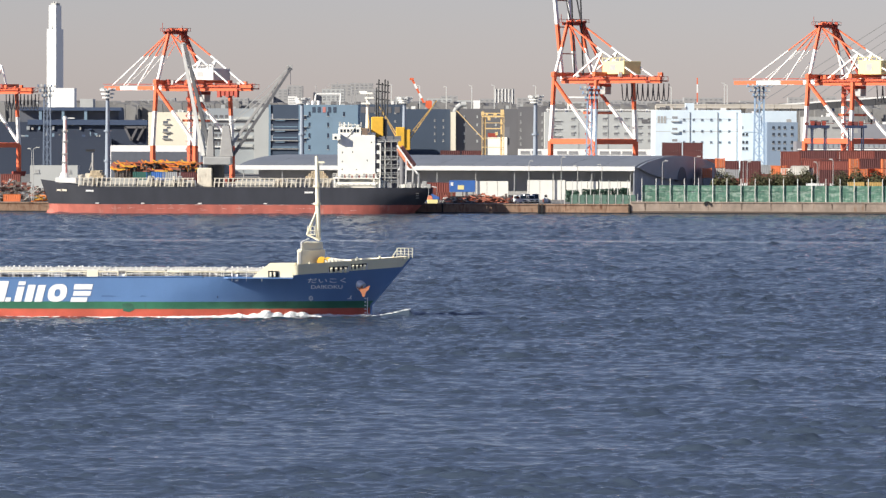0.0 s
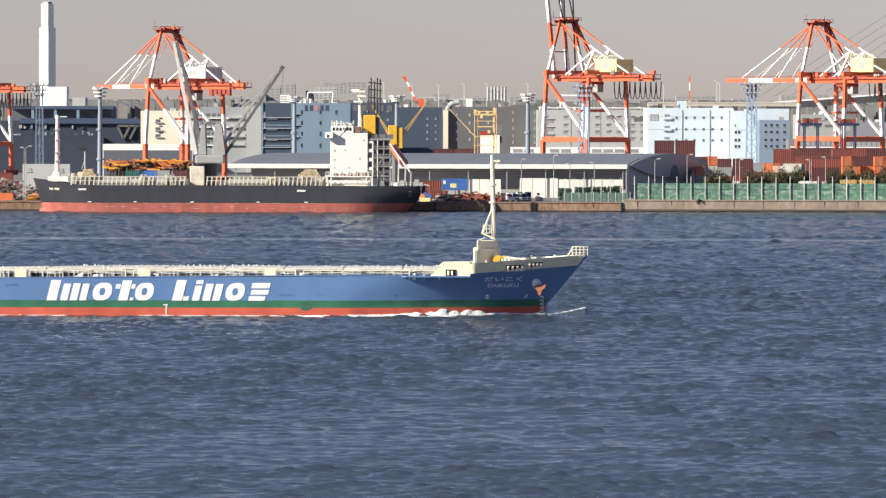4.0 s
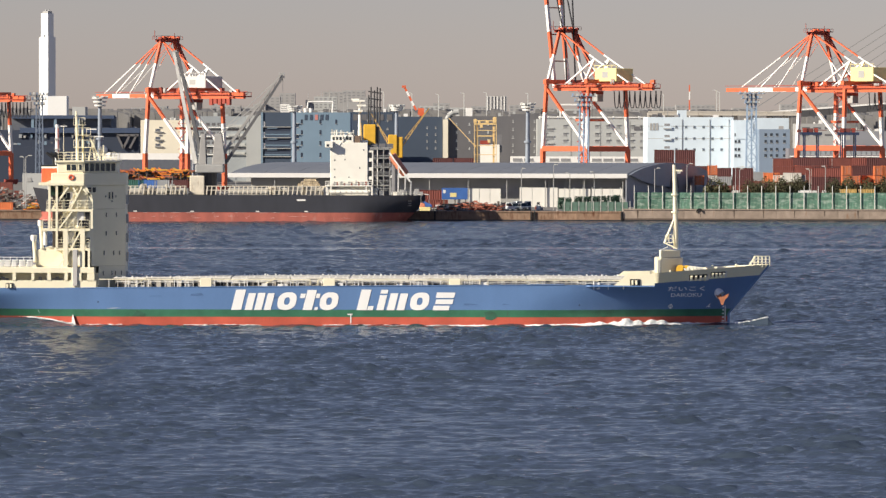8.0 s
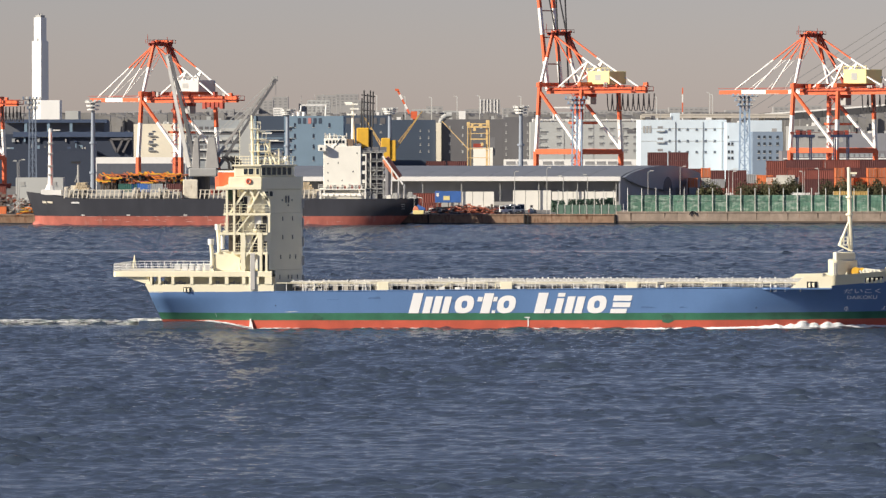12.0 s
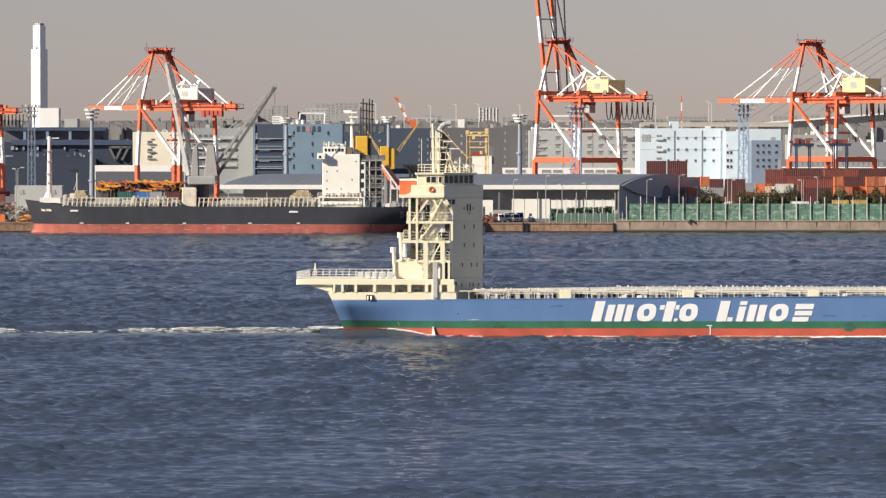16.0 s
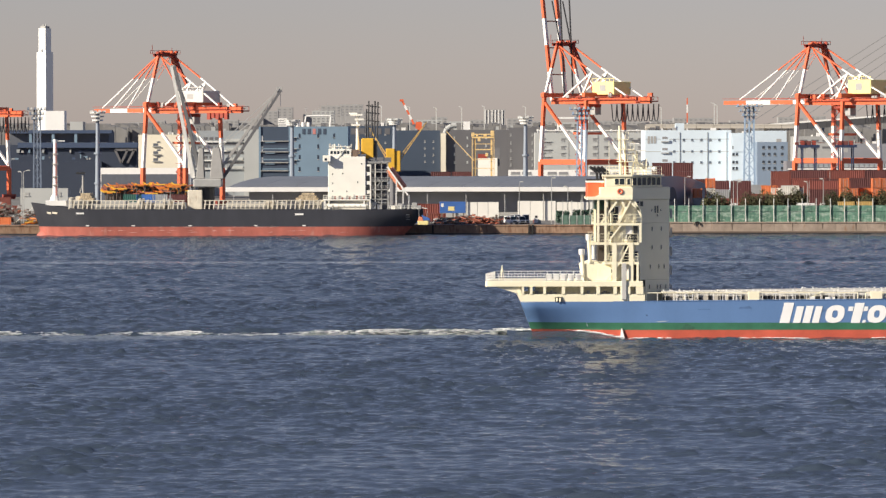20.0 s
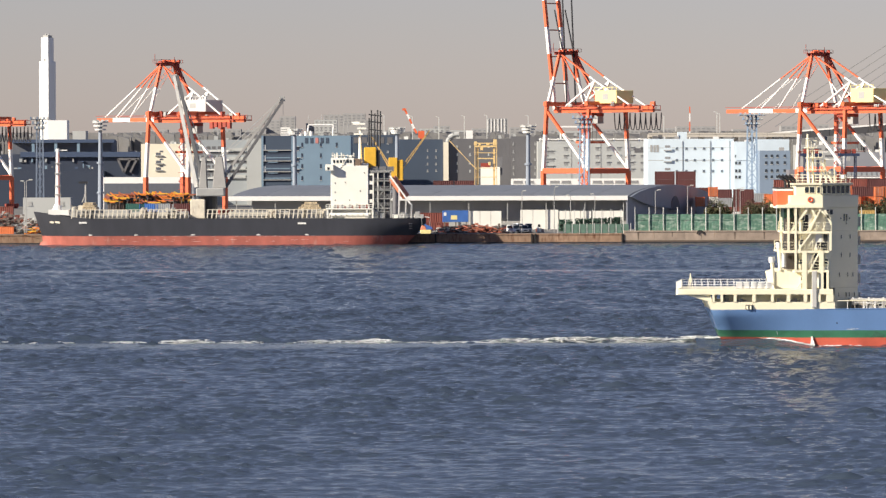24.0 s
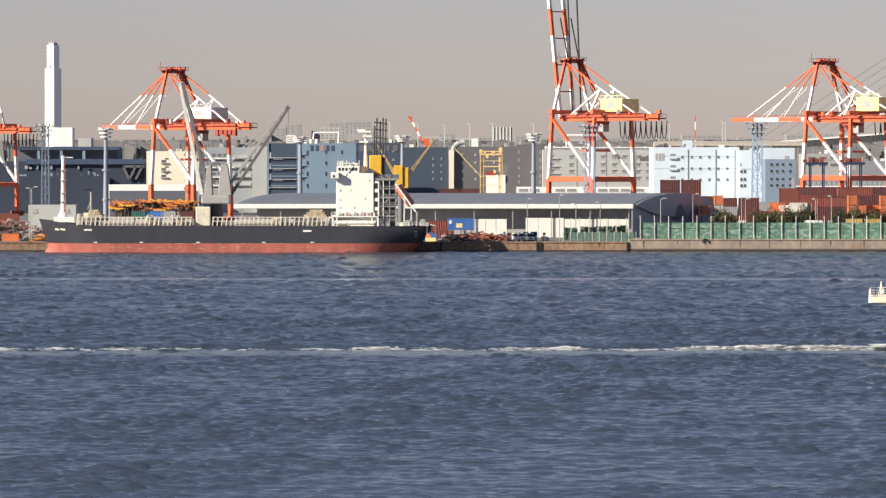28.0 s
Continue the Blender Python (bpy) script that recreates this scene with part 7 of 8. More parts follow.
for x0, tiers in ((226, ("grey", "dark green")), (250, ("maroon", "blue")), (278, ("blue", "grey")), (305, ("grey", "maroon"))):
    for k, p_ in enumerate(tiers):
        container((x0 - 784) * 1660 / 8961.16, 1660, 2.5 + 2.6 * k, p_, 20)
for px in (1491, 1524):
    container((px - 784) * 1400 / 8961.16, 1400, 2.5, "grey", 20)
    container((px - 784) * 1400 / 8961.16, 1400, 5.1, "ochre", 20).scale = (0.74, 1, 1)
container(-116.81, 1330, 2.5, "orange", 20).scale = (0.75, 0.75, 0.75)
# ---- warehouses and blocks behind the yard ----
def wall_mat(name, rgb, **k):
    return mat(name, rgb, 0.75, vary=k.pop("vary", 0.08), size=8, bump=0.1, **k)


PALE_BLUE = wall_mat("pale blue-white cladding", (0.60, 0.69, 0.76))
MID_BLUE = wall_mat("slate blue cladding", (0.17, 0.25, 0.33))
NAVY = wall_mat("navy cladding", (0.047, 0.068, 0.105))
DECK_NAVY = wall_mat("navy deck steel", (0.042, 0.066, 0.125))
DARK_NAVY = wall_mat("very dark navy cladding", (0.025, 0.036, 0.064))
BLUE_GREY = wall_mat("pale blue-grey cladding", (0.30, 0.325, 0.345))
FAR_WINDOW = wall_mat("far window bands", (0.25, 0.25, 0.255))
CHARCOAL = wall_mat("charcoal grey cladding", (0.122, 0.12, 0.128))
LIGHT_GREY = wall_mat("light grey cladding", (0.42, 0.43, 0.42))
CREAM_WALL = wall_mat("cream cladding", (0.76, 0.70, 0.56))
# distance haze is put into this base colour
HAZE_GREY = wall_mat("far pale concrete", (0.34, 0.335, 0.33))
TOWER_WHITE = wall_mat("white tower concrete", (0.80, 0.80, 0.78), vary=0.04)
# unlit depth of open floors and openings, put into one dark colour
INTERIOR_SHADE = mat("dark interior", (0.10, 0.11, 0.135), 0.8)
WIN_DARK = glass("window glass", (0.05, 0.06, 0.075), 0.25)
BEIGE_WALL = wall_mat("beige concrete", (0.50, 0.46, 0.40))


def wx(px, D):
    return (px - 784) * D / 8961.16


def wz(py, D):
    return 21.5 - (py - 245) * D / 8961.16


def building(name, px0, px1, py, D, deep, material, label, roof=None, parapet=1.0, turn=0.0):
    b = thing(name, wx(px0, D), D, 2.5, label, "building", turn=turn)
    w, h = wx(px1, D) - wx(px0, D), wz(py, D) - 2.5
    part("wall", box(B(), 0, w, 0, deep, 0, h - parapet), material, b)
    part("roof", box(B(), 0.4, w - 0.4, 0.4, deep - 0.4, h - parapet, h - parapet + 0.25), roof or CHARCOAL, b)
    for x0, x1, y0, y1 in ((0, w, 0, 0.4), (0, w, deep - 0.4, deep), (0, 0.4, 0.4, deep - 0.4), (w - 0.4, w, 0.4, deep - 0.4)):
        part("parapet", box(B(), x0, x1, y0, y1, h - parapet + 0.003, h), material, b)
    r = random.Random(int(px0 + 3 * py))
    for _ in range(int(w / 7) if deep >= 24 else 0):  # cooling units, tanks and hatches on the roof
        x, y, s = r.uniform(1, w - 3), r.uniform(1, 8), r.uniform(0.7, 2.6)
        part("roof_unit", box(B(), x, x + s, y, y + 1.6, h - parapet + 0.26, h + r.uniform(0.3, 2.0)), r.choice((WHITE, LIGHT_GREY, CHARCOAL, HAZE_GREY)), b)
    for _ in range(int(w / 30) if deep >= 24 else 0):
        x = r.uniform(1, w - 1)
        part("roof_mast", bar(B(), (x, 3, h - parapet), (x, 3, h + r.uniform(3, 7)), 0.14), HAZE_GREY, b)
    b["w"], b["h"], b["D"], b["x0"] = w, h, D, px0
    return b


def windows(b, pxs, pys, wide, high, material=None, hood=0.0, sill_on=True):
    """Framed windows on the front at the given bearings and heights; one mesh for all."""
    D = b["D"]
    bm = box(B(), -wide / 2, wide / 2, -0.12, 0.05, 0, high)
    fr = B()
    box(fr, -wide / 2 - 0.15, wide / 2 + 0.15, -0.2 if sill_on else -0.05, 0.0, -0.2, 0)
    cap = box(B(), -wide / 2 - 0.3, wide / 2 + 0.3, -hood, 0.0, high, high + 0.3) if hood else None
    first = None
    for px in pxs:
        for py in pys:
            loc = (wx(px, D) - wx(b["x0"], D), 0, wz(py, D) - 2.5)
            if first is None:
                first = part("window", bm, material or WIN_DARK, b)
                sill = part("window_sill", fr, LIGHT_GREY if sill_on else HAZE_GREY, first)
                if cap:
                    cap = part("window_hood", cap, LIGHT_GREY, first).data
                first.location = loc
                org = loc
            else:
                o = again(first, loc[0] - org[0], 0, loc[2] - org[2])
                s = new("window_sill", sill.data)
                s.parent = o
                if cap:
                    new("window_hood", cap).parent = o
    return first


def bands(b, px0, px1, pys, high, material, proud=0.5, name="balcony"):
    D = b["D"]
    for py in pys:
        part(name, box(B(), wx(px0, D) - wx(b["x0"], D), wx(px1, D) - wx(b["x0"], D), -proud, 0.0, wz(py, D) - 2.5, wz(py, D) - 2.5 + high), material, b)


SLATE_PANE = glass("slate-blue window glass", (0.12, 0.15, 0.19), 0.3)
# pale blue-white depot with its lower wing
b = building("pale_depot", 1150, 1302, 207, 2300, 50, PALE_BLUE, "pale blue-white depot with small windows")
windows(b, [1201, 1218, 1233, 1249, 1265, 1281], (226, 246.5, 266), 1.05, 1.0, SLATE_PANE)
for px in (1211, 1260, 1294):
    part("downpipe", box(B(), wx(px, 2300) - wx(1150, 2300) - 0.15, wx(px, 2300) - wx(1150, 2300) + 0.15, -0.3, -0.02, 0, b["h"] - 1), BLUE_GREY, b)
for py in (222, 242, 262):
    z = wz(py, 2300) - 2.5
    x = wx(1178, 2300) - wx(1150, 2300)
    part("stair_balcony", box(B(), x, x + 3.6, -0.8, -0.02, z - 1.6, z - 1.2), STEEL_GREY, b)
    part("stair_opening", box(B(), x + 0.5, x + 2.9, -0.1, 0.1, z - 1.2, z + 0.9), FAR_WINDOW, b)
    part("stair_rail", box(B(), x, x + 3.6, -0.8, -0.7, z - 1.2, z - 0.2), PALE_BLUE, b)
for k in range(3):
    part("sign_bar", box(B(), wx(1154 + 5.5 * k, 2300) - wx(1150, 2300), wx(1158 + 5.5 * k, 2300) - wx(1150, 2300), -0.12, -0.02, b["h"] - 6.0, b["h"] - 2.8), STEEL_GREY, b, "plain grey sign block")
for py in (228, 250):
    part("wall_joint", box(B(), 0.1, b["w"] - 0.1, -0.06, -0.01, wz(py, 2300) - 2.5 + 1.2, wz(py, 2300) - 2.5 + 1.45), LIGHT_GREY, b)
part("roof_house", box(B(), 14, 18, 6, 14, b["h"], b["h"] + 3.2), PALE_BLUE, b)
b = building("pale_depot_wing", 1302, 1350, 212, 2290, 30, PALE_BLUE, "pale blue wing with pipe racks")
windows(b, [1306, 1312, 1347], (240, 252, 266, 277), 1.0, 1.2)
part("wall_frame", box(B(), 1.0, 9.0, -0.3, -0.02, b["h"] - 8.5, b["h"] - 1.5), PALE_BLUE, b)
b = building("depot_annex", 1348, 1402, 228, 2270, 24, wall_mat("pale slate cladding", (0.20, 0.26, 0.345)), "slate-coloured annex with four rows of windows")
windows(b, [1359, 1369, 1379, 1392], (240, 252, 266, 277), 1.1, 1.25)
b = building("roof_plant", 1340, 1400, 208, 2330, 10, PALE_BLUE, "pale blue roof plant behind the annex")

# long grey warehouse with hooded vents
b = building("grey_warehouse", 955, 1150, 211, 2420, 60, LIGHT_GREY, "long grey warehouse with hooded vents in rows")
windows(b, [968, 1004, 1060, 1080, 1098, 1122, 1140], (226, 240, 252, 264), 1.6, 1.2, FAR_WINDOW, 0.45)
windows(b, [976], (232, 246, 259), 3.8, 1.2, FAR_WINDOW, 0.5)
for px in (1014, 1066, 1118):
    part("wall_joint", box(B(), wx(px, 2420) - wx(955, 2420) - 0.2, wx(px, 2420) - wx(955, 2420) + 0.2, -0.15, -0.02, 0, b["h"] - 1), STEEL_GREY, b)
for px in (960, 975, 992, 1010, 1090, 1115, 1135):
    part("roof_pipe", bar(B(), (wx(px, 2420) - wx(955, 2420), 2, b["h"] - 1), (wx(px, 2420) - wx(955, 2420), 2, b["h"] + 1.5), 0.5, 8), WHITE, b)
part("roof_rail", bar(B(), (0.5, 1, b["h"] + 1.0), (b["w"] - 0.5, 1, b["h"] + 1.0), 0.25), WHITE, b)
part("roof_frame", bar(bar(bar(B(), (11, 3, b["h"]), (11, 3, b["h"] + 7), 0.4), (11, 3, b["h"] + 7), (22, 3, b["h"] + 7), 0.4), (22, 3, b["h"] + 7), (22, 3, b["h"]), 0.4), WHITE, b)
part("sign_bar", box(B(), wx(1126, 2420) - wx(955, 2420), wx(1147, 2420) - wx(955, 2420), -0.12, -0.02, b["h"] - 5.4, b["h"] - 3.4), CHARCOAL, b, "plain dark sign block")
b = building("low_gatehouse", 908, 1142, 277, 2000, 12, WHITE, "low white building with strip windows", parapet=0.6)
windows(b, [920, 940, 985, 1005, 1060, 1080, 1100, 1125], (285,), 3.6, 1.0, FAR_WINDOW)

# charcoal blocks
b = building("charcoal_warehouse", 797, 908, 206, 2451, 60, CHARCOAL, "charcoal-grey warehouse with small pale windows")
windows(b, [812, 835, 868], (222, 236, 251, 265), 0.7, 1.1, LIGHT_GREY)
part("white_roof_block", box(B(), wx(828, 2451) - wx(797, 2451), wx(840, 2451) - wx(797, 2451), 1, 8, b["h"] - 1, b["h"] + 4), WHITE, b)
b = building("charcoal_wing", 908, 958, 202, 2450, 60, CHARCOAL, "dark grey block with windows in columns")
windows(b, [912, 950], (217, 231, 245, 259, 270), 0.7, 1.3, FAR_WINDOW)
b = building("stair_shaft", 788, 797, 212, 2448.5, 8, CREAM_WALL, "narrow tan stair shaft with a curved white duct on top")
part("roof_duct", bar(bar(bar(B(), (1.6, 3, b["h"] - 0.5), (2.8, 3, b["h"] + 2.0), 1.1, 10), (2.8, 3, b["h"] + 2.0), (5.0, 3, b["h"] + 3.6), 1.2, 10), (5.0, 3, b["h"] + 3.6), (7.6, 3, b["h"] + 3.8), 1.3, 10), LIGHT_GREY, b, "curved white roof duct")
b = building("navy_warehouse", 700, 787, 207, 2450, 60, NAVY, "dark navy warehouse block")
windows(b, [760, 775], (228, 240, 252, 264), 0.6, 1.0, FAR_WINDOW)
b = building("navy_tower_block", 622, 702, 199, 2520, 60, NAVY, "dark blue-grey warehouse behind the moored ship")
windows(b, [640, 655, 690], (215, 230), 0.9, 0.9, FAR_WINDOW)
for k in range(5):
    part("sign_square", box(B(), 2.0 + 4.2 * k, 4.6 + 4.2 * k, -0.15, -0.02, b["h"] - 4.2, b["h"] - 1.2), CHARCOAL, b)
SIGN_PINK = wall_mat("faded red sign paint", (0.50, 0.20, 0.18))
# slate blue warehouse with a white pipe frame on its roof
b = building("slate_warehouse", 522, 624, 200, 2380, 50, MID_BLUE, "slate-blue warehouse with roof pipe frame")
windows(b, [538, 571, 599], (220, 239, 258, 279), 0.8, 2.0, DARK_NAVY)
windows(b, [529], (226, 246, 266), 1.9, 1.6, DARK_NAVY, 0.7)
for k in range(5):
    part("sign_square", box(B(), 5.6 + 2.45 * k, 7.0 + 2.45 * k, -0.15, -0.02, b["h"] - 3.6, b["h"] - 1.0), SIGN_PINK if k == 2 else NAVY, b, "red sign square" if k == 2 else "")
part("roof_pipe", bar(bar(bar(B(), (6.5, 4, b["h"]), (7.2, 4, b["h"] + 5), 0.4, 8), (7.2, 4, b["h"] + 5), (19.0, 4, b["h"] + 5), 0.4, 8), (19.0, 4, b["h"] + 5), (18.5, 4, b["h"]), 0.4, 8), WHITE, b, "white roof pipe frame")
for k in range(4):
    part("roof_tank", bar(B(), (1 + 2.5 * k, 3, b["h"] - 1), (1 + 2.5 * k, 3, b["h"] + 2.0), 0.9, 10), WHITE, b)
for px, py in ((549, 164), (566, 168), (572, 162), (587, 158), (612, 166), (619, 172)):
    x, z = wx(px, 2380) - wx(522, 2380), wz(py, 2380) - 2.5
    aerial = part("roof_aerial", bar(B(), (x, 6, b["h"] - 1.2), (x, 6, z), 0.16, 6, 0.08), STEEL_GREY, b, "thin grey roof aerial")
    for k in range(3):
        part("aerial_arm", bar(B(), (x - 0.7 + 0.2 * k, 6, z - 1.0 - 1.1 * k), (x + 0.8, 6, z - 1.0 - 1.1 * k), 0.07), STEEL_GREY, aerial)
# ramped car-park block: light side, dark side
b = building("ramp_block", 440, 466, 205, 2200, 40, LIGHT_GREY, "light grey block with white balcony bands")
b = building("banded_block", 345, 442, 207, 2210, 40, BLUE_GREY, "pale warehouse with white balcony bands")
bands(b, 345, 442, (228, 244, 261, 276), 0.5, WHITE, 0.8)
windows(b, [352, 362, 372, 382, 392], (224, 240, 257, 272), 1.6, 1.3, CHARCOAL)
bands(b, 408, 438, (226.5, 242.5, 259.5, 274.5), 1.2, LIGHT_GREY, 1.2)
bands(b, 350, 440, (233, 249, 266), 0.9, CHARCOAL, 0.1, "window_band")
b = building("dark_ramp_block", 466, 521, 200, 2190, 40, NAVY, "navy block with pale balcony bands")
bands(b, 469, 519, (226.5, 245.5, 264.5, 279), 0.35, STEEL_GREY, 0.8)
bands(b, 477, 495, (229, 248, 267), 1.0, MID_BLUE, 0.5, "balcony_front")
bands(b, 472, 517, (240, 259, 276), 0.45, MID_BLUE, 0.12, "wall_band")
bands(b, 466, 521, (233, 252, 270), 2.0, DARK_NAVY, 0.05, "window_band")
part("roof_sign", box(B(), wx(500, 2190) - wx(466, 2190), wx(516, 2190) - wx(466, 2190), 1.0, 1.6, b["h"] - 0.2, b["h"] + 3.6), WHITE, b, "plain white roof board")
for k in range(3):
    part("sign_bar", box(B(), wx(501, 2190) - wx(466, 2190), wx(514 - 2 * (k % 2), 2190) - wx(466, 2190), 0.94, 0.98, b["h"] + 0.5 + k, b["h"] + 0.9 + k), STEEL_GREY, b)
windows(b, [470], (225, 244, 263), 1.6, 2.2, WHITE)
for px in (466, 519):
    part("corner_pilaster", box(B(), wx(px, 2190) - wx(466, 2190), wx(px, 2190) - wx(466, 2190) + 0.9, -0.5, -0.02, 0, b["h"]), MID_BLUE, b)

# cream cold store
b = building("cream_store", 253, 346, 214, 2080, 40, CREAM_WALL, "cream cold store with dark stair balconies")
for py in (236, 250, 262):
    z = wz(py, 2080) - 2.5
    x = wx(278, 2080) - wx(253, 2080)
    part("stair_balcony", box(B(), x, x + 3.2, -0.7, -0.02, z, z + 0.4), STEEL_GREY, b)
    part("stair_opening", box(B(), x + 0.3, x + 2.2, -0.12, 0.1, z + 0.5, z + 1.5), INTERIOR_SHADE, b)
    part("stair_opening", box(B(), x + 1.8, x + 3.2, -0.12, 0.1, z + 1.7, z + 2.3), INTERIOR_SHADE, b)
windows(b, [258, 266, 274, 300, 315, 330, 340], (286,), 1.6, 1.0, INTERIOR_SHADE)
b = building("white_canopy", 186, 345, 273, 1950, 14, WHITE, "long white canopy roof over the yard", parapet=0.5)
# dark sheet on the wall paints the shade beneath the canopy
part("canopy_shade", box(B(), 0.3, b["w"] - 0.3, -0.05, 0.0, 0, wz(284, 1950) - 2.5), INTERIOR_SHADE, b)

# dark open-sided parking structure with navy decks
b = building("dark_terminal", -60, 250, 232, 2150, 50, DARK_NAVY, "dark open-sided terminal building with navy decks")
for py, p0, p1, hgt in ((206, 25, 206, 1.4), (228, 40, 252, 2.2)):
    part("navy_deck", box(B(), wx(p0, 2150) - wx(-60, 2150), wx(p1, 2150) - wx(-60, 2150), -1.6, 10, wz(py, 2150) - 2.5 - hgt, wz(py, 2150) - 2.5), DECK_NAVY, b, "navy roof deck")
for px in (60, 100, 140, 180):
    part("deck_column", box(B(), wx(px, 2150) - wx(-60, 2150), wx(px, 2150) - wx(-60, 2150) + 1.2, -1.2, -0.2, wz(232, 2150) - 2.5, wz(207, 2150) - 2.5), MID_BLUE, b)
# shade of the open upper floor, given as a dark-coloured box
part("dark_upper_floor", box(B(), wx(25, 2150) - wx(-60, 2150), wx(200, 2150) - wx(-60, 2150), 2, 40, wz(232, 2150) - 2.5, wz(208, 2150) - 2.5), INTERIOR_SHADE, b)
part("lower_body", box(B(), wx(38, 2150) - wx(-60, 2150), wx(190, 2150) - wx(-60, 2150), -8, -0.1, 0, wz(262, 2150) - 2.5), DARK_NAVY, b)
for p, q in (((212, 241), (223, 264)), ((223, 264), (234, 241)), ((234, 264), (246, 241)), ((212, 241), (250, 241))):
    part("truss_bar", bar(B(), (wx(p[0], 2150) - wx(-60, 2150), -1, wz(p[1], 2150) - 2.5), (wx(q[0], 2150) - wx(-60, 2150), -1, wz(q[1], 2150) - 2.5), 0.5), CHARCOAL, b)
rr = random.Random(9)
for k in range(26):
    px, py = rr.uniform(30, 175), rr.choice((238, 246, 256, 258))
    w = rr.uniform(0.4, 1.6)
    part("loading_bay_item", box(B(), wx(px, 2150) - wx(-60, 2150), wx(px, 2150) - wx(-60, 2150) + w, -8.6 if py > 255 else -0.8, -8.1 if py > 255 else -0.1, wz(py, 2150) - 2.5, wz(py, 2150) - 2.5 + rr.uniform(0.5, 1.8)), rr.choice((STEEL_GREY, MID_BLUE, MID_BLUE, DECK_NAVY, BLUE_GREY, CHARCOAL)), b)
b = building("white_plant_block", 88, 122, 172, 3300, 20, TOWER_WHITE, "white block at the foot of the chimney tower", parapet=0.5)
b = building("white_plant_block", 132, 155, 191, 2900, 20, LIGHT_GREY, "small white plant building on the terminal roof line", parapet=0.5)

# chimney tower
tower = thing("chimney_tower", wx(88, 4000), 4000, 2.5, "tall white stepped concrete chimney tower", "chimney", turn=55)
u = 2.9
part("lower_shaft", box(B(), -4.6, 4.6, -4.6, 4.6, 0, wz(68, 4000) - 2.5), TOWER_WHITE, tower)
part("upper_shaft", box(B(), -3.5, 3.5, -3.5, 3.5, wz(68, 4000) - 2.5, wz(26, 4000) - 2.5), TOWER_WHITE, tower)
part("tower_cap", box(B(), -2.6, 2.6, -2.6, 2.6, wz(26, 4000) - 2.5, wz(22, 4000) - 2.5), STEEL_GREY, tower)
for k, px in enumerate((-1, 1)):
    part("tower_pipe", box(B(), px * 1.5 - 0.4, px * 1.5 + 0.4, -0.4, 0.4, wz(22, 4000) - 2.5, wz(19, 4000) - 2.5), STEEL_GREY, tower)
part("corner_lamp", box(B(), -4.9, -4.3, -0.5, 0.5, wz(70, 4000) - 2.5, wz(62, 4000) - 2.5), TOWER_WHITE, tower)

# ---- elevated road and cable-stayed bridge far behind ----
ROAD_GREY = wall_mat("bridge concrete", (0.36, 0.35, 0.33))
road = thing("elevated_road", 0, 3000, 2.5, "long beige elevated road on piers", "viaduct")
for px in range(1150, 1420, 30):
    part("deck_segment", box(B(), wx(px, 3000), wx(px + 29.6, 3000), -6, 6, wz(204, 3000) - 2.5, wz(199, 3000) - 2.5), BEIGE_WALL, road)
    part("side_barrier", box(B(), wx(px, 3000), wx(px + 29.6, 3000), -6.2, -6.0, wz(199, 3000) - 2.5, wz(196.5, 3000) - 2.5), BEIGE_WALL, road)
    part("pier", box(B(), wx(px, 3000), wx(px, 3000) + 3, -3, 3, 0, wz(204, 3000) - 2.5), BEIGE_WALL, road)
bridge = thing("cable_stayed_bridge", 0, 3300, 2.5, "far cable-stayed bridge with a dark deck", "bridge")
BRIDGE_DARK = wall_mat("dark bridge girder steel", (0.06, 0.06, 0.065))
for k in range(8):
    p0, p1 = 1368 + 34 * k, 1368 + 34 * (k + 1)
    z0, z1 = wz(199 - 2.6 * k, 3300) - 2.5, wz(199 - 2.6 * (k + 1), 3300) - 2.5
    bm = slab(B(), [(wx(p0, 3300), z0 - 4.2), (wx(p1, 3300) - 0.2, z1 - 4.2), (wx(p1, 3300) - 0.2, z1), (wx(p0, 3300), z0)], -8, 8)
    part("bridge_deck", bm, BRIDGE_DARK, bridge)
    bm = slab(B(), [(wx(p0, 3300), z0 + 0.05), (wx(p1, 3300) - 0.2, z1 + 0.05), (wx(p1, 3300) - 0.2, z1 + 1.1), (wx(p0, 3300), z0 + 1.1)], -8.3, -8.05)
    part("bridge_parapet", bm, WHITE, bridge)
DARK_CABLE = mat("grey stay cable sheathing", (0.24, 0.24, 0.24), 0.6)
for k in range(7):
    part("stay_cable", bar(B(), (wx(1345 + 30 * k, 3300), 0, wz(188 - 2.3 * k, 3300) - 2.5), (wx(1700, 3300), 0, wz(-40 + 14 * k, 3300) - 2.5), 0.26), DARK_CABLE, bridge)
part("bridge_pylon", bar(B(), (wx(1700, 3300), 0, 0), (wx(1700, 3300), 0, wz(-60, 3300) - 2.5), 5, 8, 3), ROAD_GREY, bridge)
b = building("shore_warehouse", 1416, 1496, 218, 2700, 40, STEEL_GREY, "grey shore warehouse beneath the bridge")
windows(b, [1430, 1450, 1470, 1486], (228, 240), 4.0, 1.2, CHARCOAL)
b = building("shore_warehouse", 1497, 1600, 231, 2690, 40, wall_mat("dull blue-grey cladding", (0.23, 0.235, 0.26)), "blue-grey shore warehouse beneath the bridge")
b = building("shore_block", 1400, 1590, 262, 2100, 20, wall_mat("mauve-grey cladding", (0.20, 0.195, 0.215)), "low grey shed behind the container stacks")
windows(b, list(range(1416, 1580, 9)), (272,), 1.5, 1.2, BLUE_GREY)
bands(b, 1402, 1588, (277,), 0.5, WHITE, 0.3, "pale_ledge")

